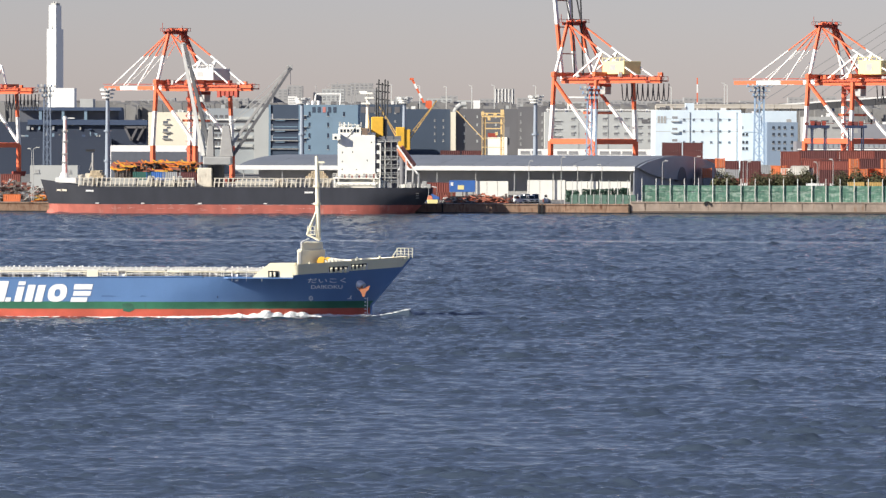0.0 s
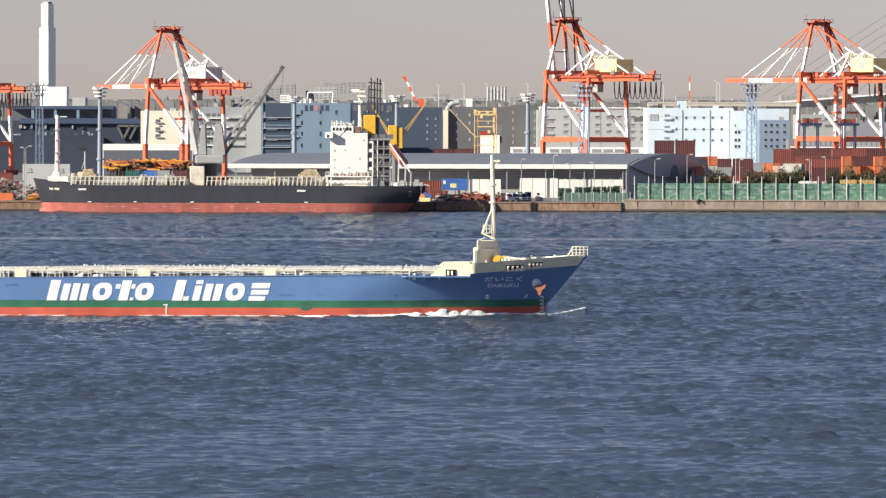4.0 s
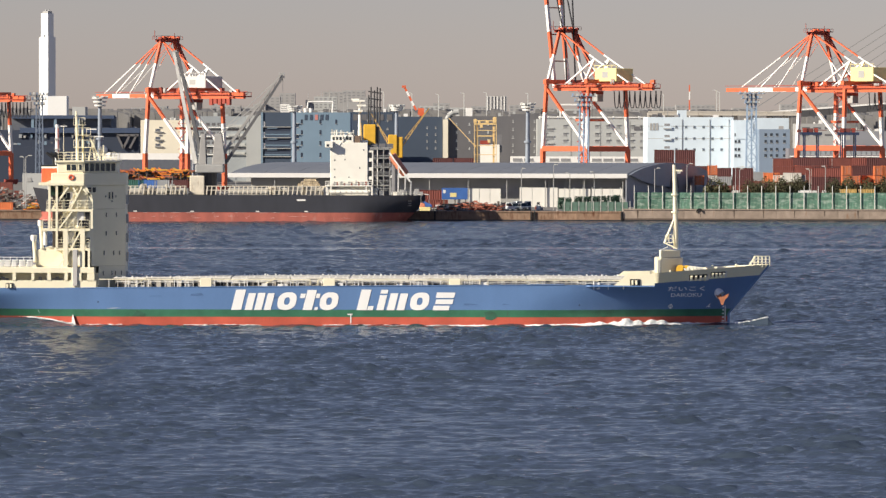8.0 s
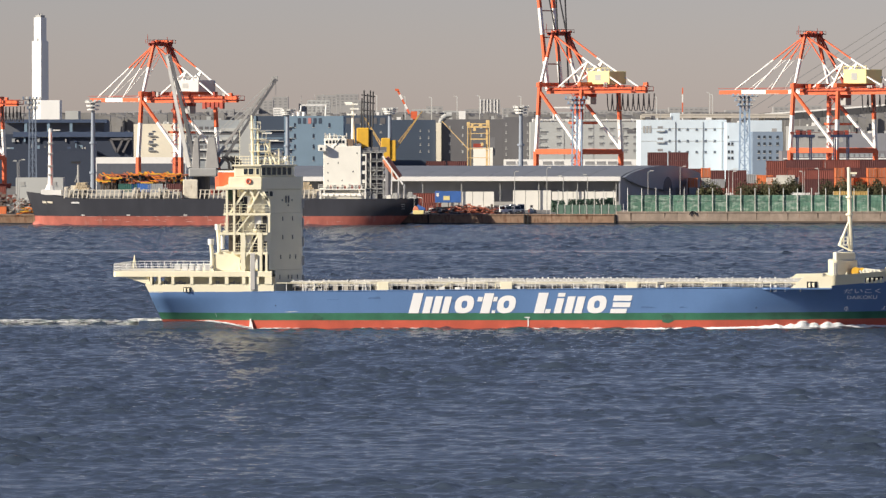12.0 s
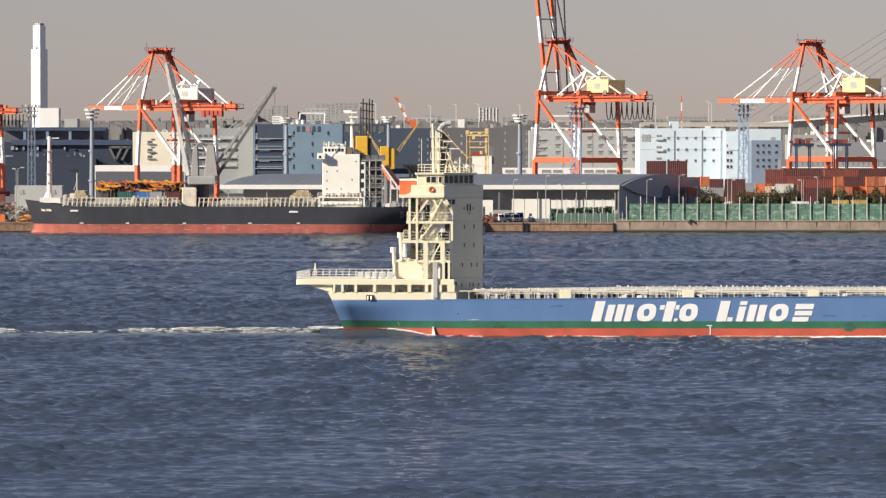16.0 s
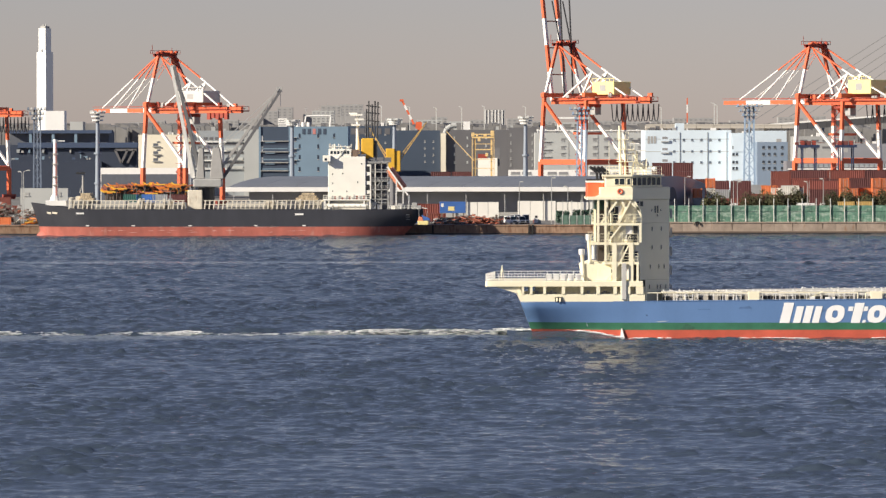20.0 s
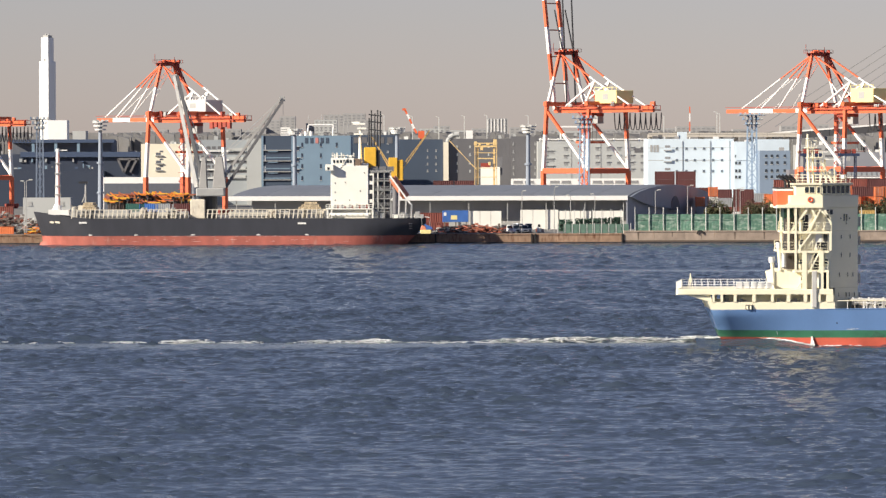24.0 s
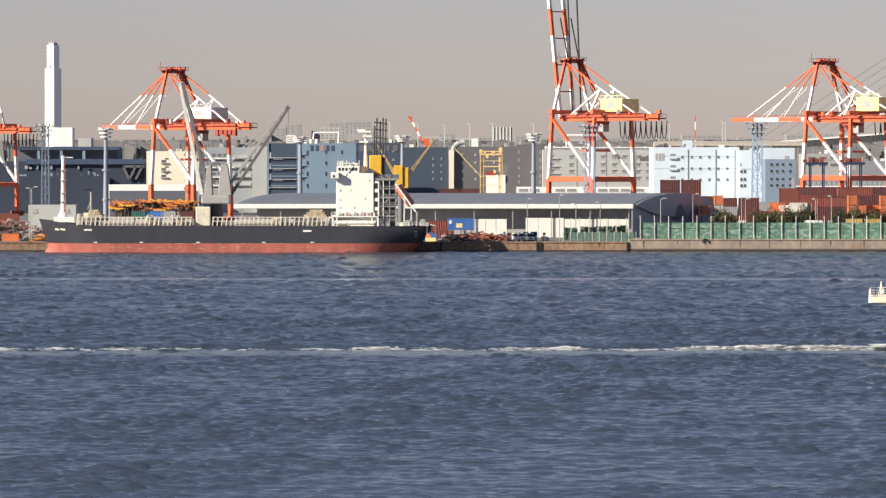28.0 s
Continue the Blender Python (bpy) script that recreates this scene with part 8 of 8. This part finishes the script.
# ---- skyline ----
rr = random.Random(21)
tall_blocks = ((472, 500, 172), (498, 526, 166), (576, 612, 163), (610, 650, 161), (545, 580, 178), (690, 720, 185), (746, 790, 188), (866, 902, 170), (770, 800, 183), (905, 950, 186), (1160, 1200, 188), (1200, 1270, 185), (1385, 1430, 184), (560, 600, 172), (640, 668, 172), (200, 250, 198))
low_blocks = ((1050, 1110, 190), (380, 430, 188), (1440, 1470, 182), (236, 262, 192), (268, 300, 189), (306, 330, 194), (430, 455, 190), (452, 474, 185), (660, 690, 190), (800, 830, 191), (838, 866, 188), (950, 985, 190), (990, 1030, 193), (1110, 1150, 191), (1300, 1345, 190), (150, 190, 196), (20, 60, 197))
for px0, px1, py in tall_blocks + low_blocks:
    D = 4500 + 20 * rr.randint(0, 12)
    b = building("skyline_block", px0, px1, py, D, 20, rr.choice((HAZE_GREY, HAZE_GREY, LIGHT_GREY)), "distant grey city block on the skyline", parapet=0.8)
    b["group"] = "skyline blocks"
    if px0 == 866:
        for k in range(6):
            part("white_rib", box(B(), b["w"] * k / 6, b["w"] * k / 6 + 0.9, -0.6, -0.02, 0, b["h"] - 0.5), WHITE, b)
    n = max(2, int((px1 - px0) / 8))
    windows(b, [px0 + (px1 - px0) * (i + 0.5) / n for i in range(n)], [py + 5 + 5 * j for j in range(4)], 2.2, 1.2, FAR_WINDOW, sill_on=False)
# a low uneven band of far roofs and trees
verts, faces = [], []
TREE_FAR = mat("far foliage and roofs", (0.21, 0.205, 0.20), 0.9, vary=0.35, size=20)
for k in range(900):
    px, D = rr.uniform(-60, 1640), rr.uniform(4300, 4850)
    x, w, h = wx(px, D), rr.uniform(2, 9), wz(rr.uniform(193, 203), D) - 2.5
    i = len(verts)
    verts += [(x - w, D, 2.5), (x + w, D, 2.5), (x + w, D + w, 2.5), (x - w, D + w, 2.5), (x - w * 0.7, D, 2.5 + h), (x + w * 0.6, D, 2.5 + h * rr.uniform(0.9, 1)), (x + w * 0.6, D + w, 2.5 + h), (x - w * 0.7, D + w, 2.5 + h)]
    faces += [(i, i + 1, i + 5, i + 4), (i + 1, i + 2, i + 6, i + 5), (i + 2, i + 3, i + 7, i + 6), (i + 3, i, i + 4, i + 7), (i + 4, i + 5, i + 6, i + 7)]
me = bpy.data.meshes.new("far_woods")
me.from_pydata(verts, [], faces)
me.materials.append(TREE_FAR)
tagged(new("far_woods", me), "distant low band of dark trees and roofs", "woods", kind="stuff")
for px, py, D in ((825, 166, 3400), (865, 165, 3400), (938, 166, 3400), (1178, 167, 3400), (1277, 163, 3400), (780, 168, 3400), (733, 166, 3400), (683, 164, 3300), (1272, 160, 3300), (1520, 160, 3300)):
    lamp = thing("road_lamp", wx(px, D), D, 2.5, "slim pale road lamp against the sky", "lamp post", "road lamps")
    h = wz(py, D) - 2.5
    part("post", bar(B(), (0, 0, 0), (0, 0, h), 0.32), POST, lamp)
    part("arm", bar(B(), (0, 0, h), (-2.0, 0, h + 0.5), 0.28), POST, lamp)
mast = thing("striped_mast", wx(1224, 3300), 3300, 2.5, "thin red and white radio mast", "mast")
part("pole", banded(B(), (0, 0, 0), (0, 0, wz(150, 3300) - 2.5), 0.42, [0.55, 0.7, 0.82, 0.92], 0), BANDS, mast)
tc = thing("distant_jib_crane", wx(735, 3200), 3200, 2.5, "distant red and white jib crane", "crane")
part("jib", banded(B(), (2, 0, wz(196, 3200) - 2.5), (-5.5, 0, wz(154, 3200) - 2.5), 0.7, [0.2, 0.4, 0.6, 0.8], 0), BANDS, tc)
part("jib_tip", box(B(), -7, -4.5, -1, 1, wz(156, 3200) - 2.5, wz(152, 3200) - 2.5), CRANE_RED, tc)
part("cab", box(B(), 3, 7, -3, 3, wz(206, 3200) - 2.5, wz(192, 3200) - 2.5), CRANE_RED, tc)
part("pedestal", box(B(), 3, 7, -2, 2, 0, wz(206, 3200) - 2.5), CRANE_DARK, tc)
# ---- machines, vehicles and clutter on the quay ----
hc = thing("harbour_jib_crane", -12.20, 1350, 2.5, "yellow harbour crane with two jibs behind the moored ship", "crane")
part("crane_house", box(B(), -1.81, 0.60, -2, 2, 14.48, 19.90), YELLOW, hc, "yellow crane house", bevel=0.15)
part("rear_house", box(B(), 0.60, 2.11, -1.6, 1.6, 13.73, 19.30), YELLOW, hc, bevel=0.15)
part("crane_column", bar(B(), (0, 0, 0), (0, 0, 14.48), 0.8, 10), DARK_STEEL, hc)
JIB_OCHRE = mat("ochre jib paint", (0.55, 0.36, 0.12), 0.55, vary=0.15, rust=0.3)
for p, q, n in (((-9, 262), (-42, 202), "left_jib"), ((12, 262), (61, 191), "right_jib")):
    bm = B()
    for dy in (-0.9, 0.9):
        for dz in (0.0, 1.3):
            bar(bm, (p[0] * 0.15, dy, (21.5 - (p[1] - 245) * 0.15) - 2.5 + dz), (q[0] * 0.15, dy * 0.5, (21.5 - (q[1] - 245) * 0.15) - 2.5), 0.11)
    j = part("jib", bm, JIB_OCHRE, hc, "ochre lattice jib")
    for i in range(9):
        a, b = i / 9, (i + 1) / 9
        at = lambda u, dz: ((p[0] + (q[0] - p[0]) * u) * 0.15, -0.9 + 0.45 * u, 21.5 - (p[1] + (q[1] - p[1]) * u - 245) * 0.15 - 2.5 + dz * (1 - u))
        part("jib_lacing", bar(B(), at(a, 0.0 if i % 2 else 1.3), at(b, 1.3 if i % 2 else 0.0), 0.06), JIB_OCHRE, j)
GANTRY_YELLOW = mat("ochre gantry paint", (0.74, 0.53, 0.24), 0.5, vary=0.12)
yg = thing("yellow_gantry", 17.41, 2000, 2.5, "yellow portal gantry with slanting brace", "gantry")
for px in (848, 878):
    x = (px - 862) * 0.22
    part("gantry_leg", box(B(), x - 0.38, x + 0.38, -0.6, 0.6, 0, 24.13), GANTRY_YELLOW, yg)
part("gantry_beam", box(B(), -4.24, 4.69, -1.3, 1.3, 24.36, 25.03), GANTRY_YELLOW, yg)
part("gantry_beam", box(B(), -3.35, 3.79, -0.7, 0.7, 19.67, 20.12), GANTRY_YELLOW, yg)
part("gantry_brace", bar(B(), (-14.28, 0, 27.03), (-3.12, 0, 15.21), 0.16), GANTRY_YELLOW, yg, "slanting yellow boom")
part("gantry_rail", bar(B(), (-4.24, -1.3, 25.92), (4.69, -1.3, 25.92), 0.2), GANTRY_YELLOW, yg)
for x in (-4.1, 4.5):
    part("gantry_side_post", box(B(), x - 0.14, x + 0.14, -1.2, -0.9, 9.0, 25.9), GANTRY_YELLOW, yg)
for x, z, w, h in ((-4.4, 25.0, 1.2, 1.6), (-2.6, 25.0, 0.9, 1.1), (0.4, 25.0, 1.3, 0.9), (3.2, 25.0, 1.4, 2.4), (-1.9, 23.1, 1.1, 1.2), (1.2, 17.2, 1.0, 1.3)):
    part("gantry_winch", box(B(), x, x + w, -1.5, 0.8, z, z + h), GANTRY_YELLOW, yg, bevel=0.08)
for z in (12.4, 16.0, 22.0):
    part("gantry_walkway", box(B(), -4.0, 4.4, -1.5, -1.3, z, z + 0.25), GANTRY_YELLOW, yg)
ws = thing("white_bridge_house", 19.77, 2060, 2.5, "white bridge house of a ship behind the sheds", "ship house")
part("house", box(B(), -3.68, 4.14, -4, 4, 0, 16.47), SHIP_WHITE, ws)
part("red_band", box(B(), -3.68, 0.00, -4.1, 4.1, 16.47, 18.08), CRANE_DARK, ws)
part("funnel", box(B(), 2.76, 5.06, -2, 2, 13.25, 20.61), DARK_STEEL, ws)
# blue rubber-tyred yard cranes
TROLLEY_RED = mat("dark red trolley paint", (0.16, 0.05, 0.045), 0.6, vary=0.2)


def yard_crane(px, D, label):
    c = thing("yard_crane", (px - 784) * D / 8961.16, D, 2.5, label, "crane", "blue yard cranes")
    z = 21.5 - (238 - 245) * D / 8961.16 - 2.5
    for sx_ in (-2.2, 2.2):
        for sy_ in (-3.5, 3.5):
            part("leg", box(B(), sx_ - 0.2, sx_ + 0.2, sy_ - 0.3, sy_ + 0.3, 1.0, z), NAVY_STEEL, c)
            part("wheel", bar(B(), (sx_ - 0.4, sy_, 0.75), (sx_ + 0.4, sy_, 0.75), 0.75, 12), BLACK, c)
    for sy_ in (-3.5, 3.5):
        part("girder", box(B(), -3.4, 3.4, sy_ - 0.5, sy_ + 0.5, z, z + 0.9), NAVY_STEEL, c)
    part("trolley", box(B(), -2.6, 0.6, -2.5, 2.5, z + 0.9, z + 2.2), TROLLEY_RED, c, "dark red trolley")
    for k in range(4):
        part("trolley_gear", box(B(), -4.6 + 1.9 * k, -3.5 + 1.9 * k, -3.0, 1.0, z + 0.9, z + 1.8 + 0.5 * (k % 2)), (TROLLEY_RED, CRANE_DARK)[k % 2], c)
    part("cab", box(B(), -1.0, 0.2, -4.8, -2.6, z - 1.6, z - 0.2), STEEL_GREY, c)
    part("top_rail", bar(B(), (-5.0, -3.9, z + 1.6), (5.0, -3.9, z + 1.6), 0.12), TROLLEY_RED, c)


NAVY_STEEL = mat("navy crane paint", (0.025, 0.038, 0.085), 0.5, vary=0.1)
yard_crane(1439, 1690, "navy blue yard crane over container stacks")
yard_crane(1505, 1700, "navy blue yard crane over container stacks")
# parked rows of yellow and orange trailers
rr = random.Random(31)
SCRAP_BROWN = mat("dark brown steel", (0.16, 0.13, 0.11), 0.8)
RED_LEAD = mat("red lead painted scrap", (0.37, 0.115, 0.068), 0.7, vary=0.3, size=1, piece=0.2)
ORANGE = mat("orange machine paint", (0.70, 0.22, 0.03), 0.5, vary=0.15, piece=0.15)
for k in range(104):
    px, D = rr.uniform(190, 330), rr.choice((1690, 1705, 1720))
    z = 21.5 - (rr.uniform(301, 319) - 245) * D / 8961.16
    t = thing("yard_trailer", (px - 784) * D / 8961.16, D + rr.uniform(-4, 4), 2.5, "yellow or orange stacked yard trailer", "trailer", "parked yard trailers")
    m = rr.choice((YELLOW, ORANGE, ORANGE, RED_LEAD))
    part("chassis", box(B(), 0, 4.2, -1.1, 1.1, z - 2.8, z - 2.42), m, t)
    part("side_rail", box(B(), 0.3, 3.9, -1.2, -1.12, z - 3.1, z - 2.85), rr.choice((ORANGE, SCRAP_BROWN)), t)
    part("gooseneck", bar(B(), (0, 0, z - 2.6), (-1.0, 0, z - 1.9), 0.24), m, t)
    for x in (0.8, 3.5):
        part("support", box(B(), x - 0.12, x + 0.12, -1, 1, 0, z - 2.75), SCRAP_BROWN, t)
        part("wheel", bar(B(), (x, -1.2, z - 3.2), (x, -0.8, z - 3.2), 0.5, 10), BLACK, t)
# vehicles
TYRE = mat("black tyre rubber", (0.02, 0.02, 0.02), 0.8)
CAR_WHITE = mat("white car paint", (0.75, 0.75, 0.73), 0.3, vary=0.03)
CAR_SILVER = mat("silver car paint", (0.45, 0.46, 0.48), 0.3, metal=0.3, vary=0.03)


def van(x, y, paint, label, long=4.6, high=2.0, turn=0.0):
    v = thing("parked_van", x, y, 2.5, label, "van", "vehicles parked on the quay", turn)
    out = [(0, 0.4), (long, 0.4), (long, 1.05), (long - 0.7, 1.15), (long - 1.3, high), (0.1, high), (0, 1.2)]
    part("body", slab(B(), out, -0.85, 0.85), paint, v, bevel=0.07)
    part("windscreen", slab(B(), [(long - 0.68, 1.18), (long - 0.62, 1.18), (long - 1.18, high - 0.1), (long - 1.26, high - 0.1)], -0.75, 0.75), GLASS, v)
    part("grille", box(B(), long - 0.02, long + 0.03, -0.55, 0.55, 0.55, 0.85), BLACK, v)
    part("side_window", slab(B(), [(0.5, 1.2), (long - 1.0, 1.2), (long - 1.45, high - 0.15), (0.5, high - 0.15)], -0.88, -0.83), GLASS, v)
    for wx_ in (0.85, long - 0.9):
        for wy in (-0.8, 0.62):
            w = part("wheel", bar(B(), (wx_, wy, 0.33), (wx_, wy + 0.2, 0.33), 0.33, 12), TYRE, v)
            part("rim", bar(B(), (wx_, wy - 0.02, 0.33), (wx_, wy + 0.1, 0.33), 0.18, 8), CAR_SILVER, w)
    return v


for k, px in enumerate((896, 908, 919, 930)):
    van(-116.53 + px * 0.15, 1332 + (k % 2) * 4, CAR_WHITE if k != 1 else CAR_SILVER, "white van parked by the quay shed" if k != 1 else "silver van parked by the quay shed", 4.6, 2.1 + 0.35 * (k % 2), -62.0 - 9 * k)
for px, y in ((1300, 1350), (1420, 1352), (1290, 1356), (1432, 1350)):
    van(-118.11 + px * 0.15, y, CAR_WHITE, "white van behind the quay fence", 5.2, 2.6)
for px, long in ((1297, 2.8), (1416, 5.6), (1459, 2.2)):
    tr = thing("white_lorry", (px - 784) * 1500 / 8961.16, 1500, 2.5, "white box lorry parked behind the fence", "lorry", "lorries in the yard")
    part("cargo_box", box(B(), 0, long, -1.2, 1.2, 1.0, 3.75), CAR_WHITE, tr, bevel=0.05)
    part("chassis", box(B(), 0.1, long - 0.1, -1.0, 1.0, 0.6, 1.0), BLACK, tr)
    for x in (0.5, long - 0.6):
        part("wheel", bar(B(), (x, -1.25, 0.5), (x, -0.9, 0.5), 0.5, 12), TYRE, tr)
bt = thing("blue_box_truck", 0.30, 1345, 2.5, "blue box truck with a yellow panel", "truck")
part("cargo_box", box(B(), 0, 6.90, -1.2, 1.2, 2.75, 5.79), PAINTS["blue"], bt, bevel=0.05)
part("panel", box(B(), 2.25, 3.90, -1.26, -1.2, 3.4, 4.5), PALE_YELLOW, bt, "yellow panel")
part("chassis", box(B(), 0.1, 6.90 - 0.1, -1.0, 1.0, 0.6, 1.6), BLACK, bt)
part("side_mark", slab(B(), [(0.35, 4.5), (0.7, 4.3), (1.05, 4.5), (1.05, 5.3), (0.35, 5.3)], -1.25, -1.2), CAR_WHITE, bt, "plain white mark")
for x in (0.4, 3.4, 6.2):
    part("bolster", box(B(), x, x + 0.35, -1.1, 1.1, 1.6, 2.75), SCRAP_BROWN, bt)
for x in (1.0, 2.2, 5.5):
    part("wheel", bar(B(), (x, -1.25, 0.5), (x, -0.9, 0.5), 0.5, 12), TYRE, bt)
container(-4.07, 1350, 2.5, "rust red", 20)
container(-5.6, 1350, 5.1, "rust red", 20)
container(-6.94, 1352, 2.5, "blue", 20)
# goods and gear standing about on the quay
rr = random.Random(77)
GEAR = (PAINTS["blue"], STEEL_GREY, CAR_WHITE, SCRAP_BROWN, BLACK, PAINTS["rust red"], STEEL_GREY)
for k in range(34):
    px = rr.choice((rr.uniform(752, 786), rr.uniform(828, 900), rr.uniform(934, 962)))
    D = rr.uniform(1336, 1344)
    t = thing("pallet_stack", (px - 784) * D / 8961.16, D, 2.5, "loaded pallet of mixed gear standing on the quay", "pallet", "pallets on the quay", rr.uniform(-20, 20))
    w, h = rr.uniform(0.5, 0.9), rr.uniform(0.5, 1.5)
    part("pallet", box(B(), -w, w, -0.6, 0.6, 0.0, 0.15), SCRAP_BROWN, t)
    part("load", box(B(), -w * 0.9, w * 0.9, -0.55, 0.55, 0.15, 0.15 + h), rr.choice(GEAR), t, bevel=0.05)
    part("top_load", box(B(), -w * 0.6, w * rr.uniform(0.1, 0.6), -0.4, 0.4, 0.15 + h, 0.15 + h * rr.uniform(1.2, 1.6)), rr.choice(GEAR), t, bevel=0.04)
# heaps of scrap frames and scaffold
SCRAP_DARK = mat("mixed dark scrap", (0.13, 0.105, 0.095), 0.8, vary=0.4, size=0.8, piece=0.3)


def heap(px0, px1, D, high, count, mats, label, seed, blocks=0):
    """A heap of bent frames and bars lying over one another."""
    r = random.Random(seed)
    h = thing("scrap_heap", (px0 - 784) * D / 8961.16, D, 2.5, label, "scrap heap", "heaps on the quay")
    w = (px1 - px0) * D / 8961.16
    for k in range(count):
        bm = B()
        x, z = r.uniform(0, w), 0.0
        top = high * math.sin(math.pi * min(0.95, max(0.05, x / w))) ** 0.5
        p = (x, r.uniform(-2, 2), r.uniform(0.05, top * 0.6))
        q = (x + r.uniform(-2.5, 2.5), r.uniform(-2, 2), min(top, p[2] + r.uniform(-0.8, 0.9)))
        q = (q[0], q[1], max(0.1, q[2]))
        bar(bm, p, q, r.uniform(0.04, 0.13))
        if r.random() < 0.5:
            bar(bm, (p[0] + 0.5, p[1], p[2]), (q[0] + 0.5, q[1], q[2]), 0.06)
            bar(bm, p, (p[0] + 0.5, p[1], p[2]), 0.1)
            bar(bm, q, (q[0] + 0.5, q[1], q[2]), 0.1)
        part("scrap_bar", bm, r.choice(mats), h)
    for k in range(blocks):
        x = r.uniform(0, w)
        s = r.uniform(0.2, 0.5)
        lift = r.random() * high * math.sin(math.pi * min(0.95, max(0.05, x / w))) ** 0.5 * 0.85
        if lift > 0.6:
            part("scrap_block", box(B(), x - s, x + s, -1.5 + 0.2 * lift, 0.5, lift - s, lift + s * r.uniform(0.1, 0.6)), r.choice(mats), h)
            continue
        part("scrap_block", box(B(), x - s, x + s, -1.5, 0.5, 0, min(high * 0.85, s * r.uniform(0.8, 3.2))), r.choice(mats), h)


heap(802, 892, 1334, 3.0, 280, [RED_LEAD, RED_LEAD, RED_LEAD, SCRAP_DARK], "heap of red scaffold frames and scrap on the quay", 1)
heap(768, 826, 1330, 1.8, 40, [SCRAP_DARK, STEEL_GREY, BLACK], "low heap of dark gear on the quay", 2, 8)
heap(-60, 84, 1334, 7.0, 270, [RED_LEAD, SCRAP_DARK, SCRAP_DARK, SCRAP_BROWN, STEEL_GREY], "heap of mixed scrap beside the moored ship", 3, 230)
heap(60, 80, 1326, 4.0, 16, [YELLOW, ORANGE], "small orange loader arm in scrap", 4)
b = building("quay_office", 44, 128, 309, 1400, 8, LIGHT_GREY, "pale grey quay office behind the ship's bow", parapet=0.4)
windows(b, [56, 112], (322,), 1.2, 0.9, STEEL_GREY)
# shrubs behind the fence
LEAF = mat("dull winter foliage", (0.075, 0.075, 0.035), 0.9, vary=0.4, size=1.0, piece=0.3)
LEAF_GREEN = mat("dark hedge foliage", (0.055, 0.11, 0.08), 0.9, vary=0.4, size=1.0, piece=0.3)
TWIG = mat("brown twigs", (0.11, 0.075, 0.045), 0.9)


def shrub(px, D, high, wide, seed, leaf, label, clipped=False):
    r = random.Random(seed)
    s = thing("shrub", (px - 784) * D / 8961.16, D, 2.5, label, "shrub", "shrubs behind the fence")
    bm = B()
    for k in range(6):
        bar(bm, (r.uniform(-0.3, 0.3), 0, 0), (r.uniform(-wide, wide) * 0.7, r.uniform(-1, 1), high * r.uniform(0.5, 0.9)), 0.09, 5, 0.03)
    part("stem", bm, TWIG, s)
    verts, faces = [], []
    for k in range(1100 if clipped else 900):
        a, t = r.uniform(0, 6.28), r.random() ** 0.5
        cx, cy, cz = wide * t * math.cos(a), wide * 0.8 * t * math.sin(a), high * (0.25 + 0.75 * r.random() * (1 - 0.5 * t * t))
        if clipped:  # cut square on top and sides
            cx, cy, cz = r.uniform(-wide, wide), r.uniform(-0.9, 0.9), high * r.uniform(0.1, 0.95)
        i = len(verts)
        for _ in range(3):
            verts.append((cx + r.uniform(-0.4, 0.4), cy + r.uniform(-0.4, 0.4), cz + r.uniform(-0.3, 0.3)))
        faces.append((i, i + 1, i + 2))
    me = bpy.data.meshes.new("crown")
    me.from_pydata(verts, [], faces)
    me.materials.append(leaf)
    o = new("crown", me)
    o.parent = s


for k, px in enumerate(range(1258, 1590, 9)):
    back = 1288 < px < 1326 or 1404 < px < 1474  # behind the lorries
    shrub(px + (k * 7) % 5, (1516 if back else 1426) + (k * 5) % 7, (5.9 if back else 6.4) + (k * 37 % 10) * 0.3, 1.7 + (k * 13 % 7) * 0.15, k, LEAF, "dull brown-green shrub behind the netting")
for px, high, wide in ((1004, 3.5, 1.7), (1034, 3.8, 1.9), (1058, 3.9, 1.8), (1082, 4.0, 1.7), (1097, 4.2, 0.9)):
    shrub(px, 1336, high, wide, px, LEAF_GREEN, "dark green clipped hedge block", True)

# ---- what moves ----
def motions():
    """The ship steams past at about ten knots with her foam; the chop drifts slowly."""
    track = [(0, -52.02, 585.5), (3, -36.15, 586.0), (5.5, -22.95, 586.4), (8, -9.74, 586.75), (11, 6.06, 587.2), (12.5, 13.96, 587.5), (14.5, 24.52, 588.0), (17, 37.66, 588.6), (20, 53.46, 589.4), (21.5, 61.5, 590.1), (23.5, 72.45, 591.3), (25, 80.69, 592.3), (27, 91.58, 593.0), (28, 97.02, 593.4)]
    for ob in (ship, bow_foam, stern_foam, wash, wake, slick):
        walk(ob, [(t, pose(x, y, 0.0)) for t, x, y in track])
    walk(water, [(0, pose(-6.0, 0, 0)), (28, pose(6.0, 0, 0))])


motions()
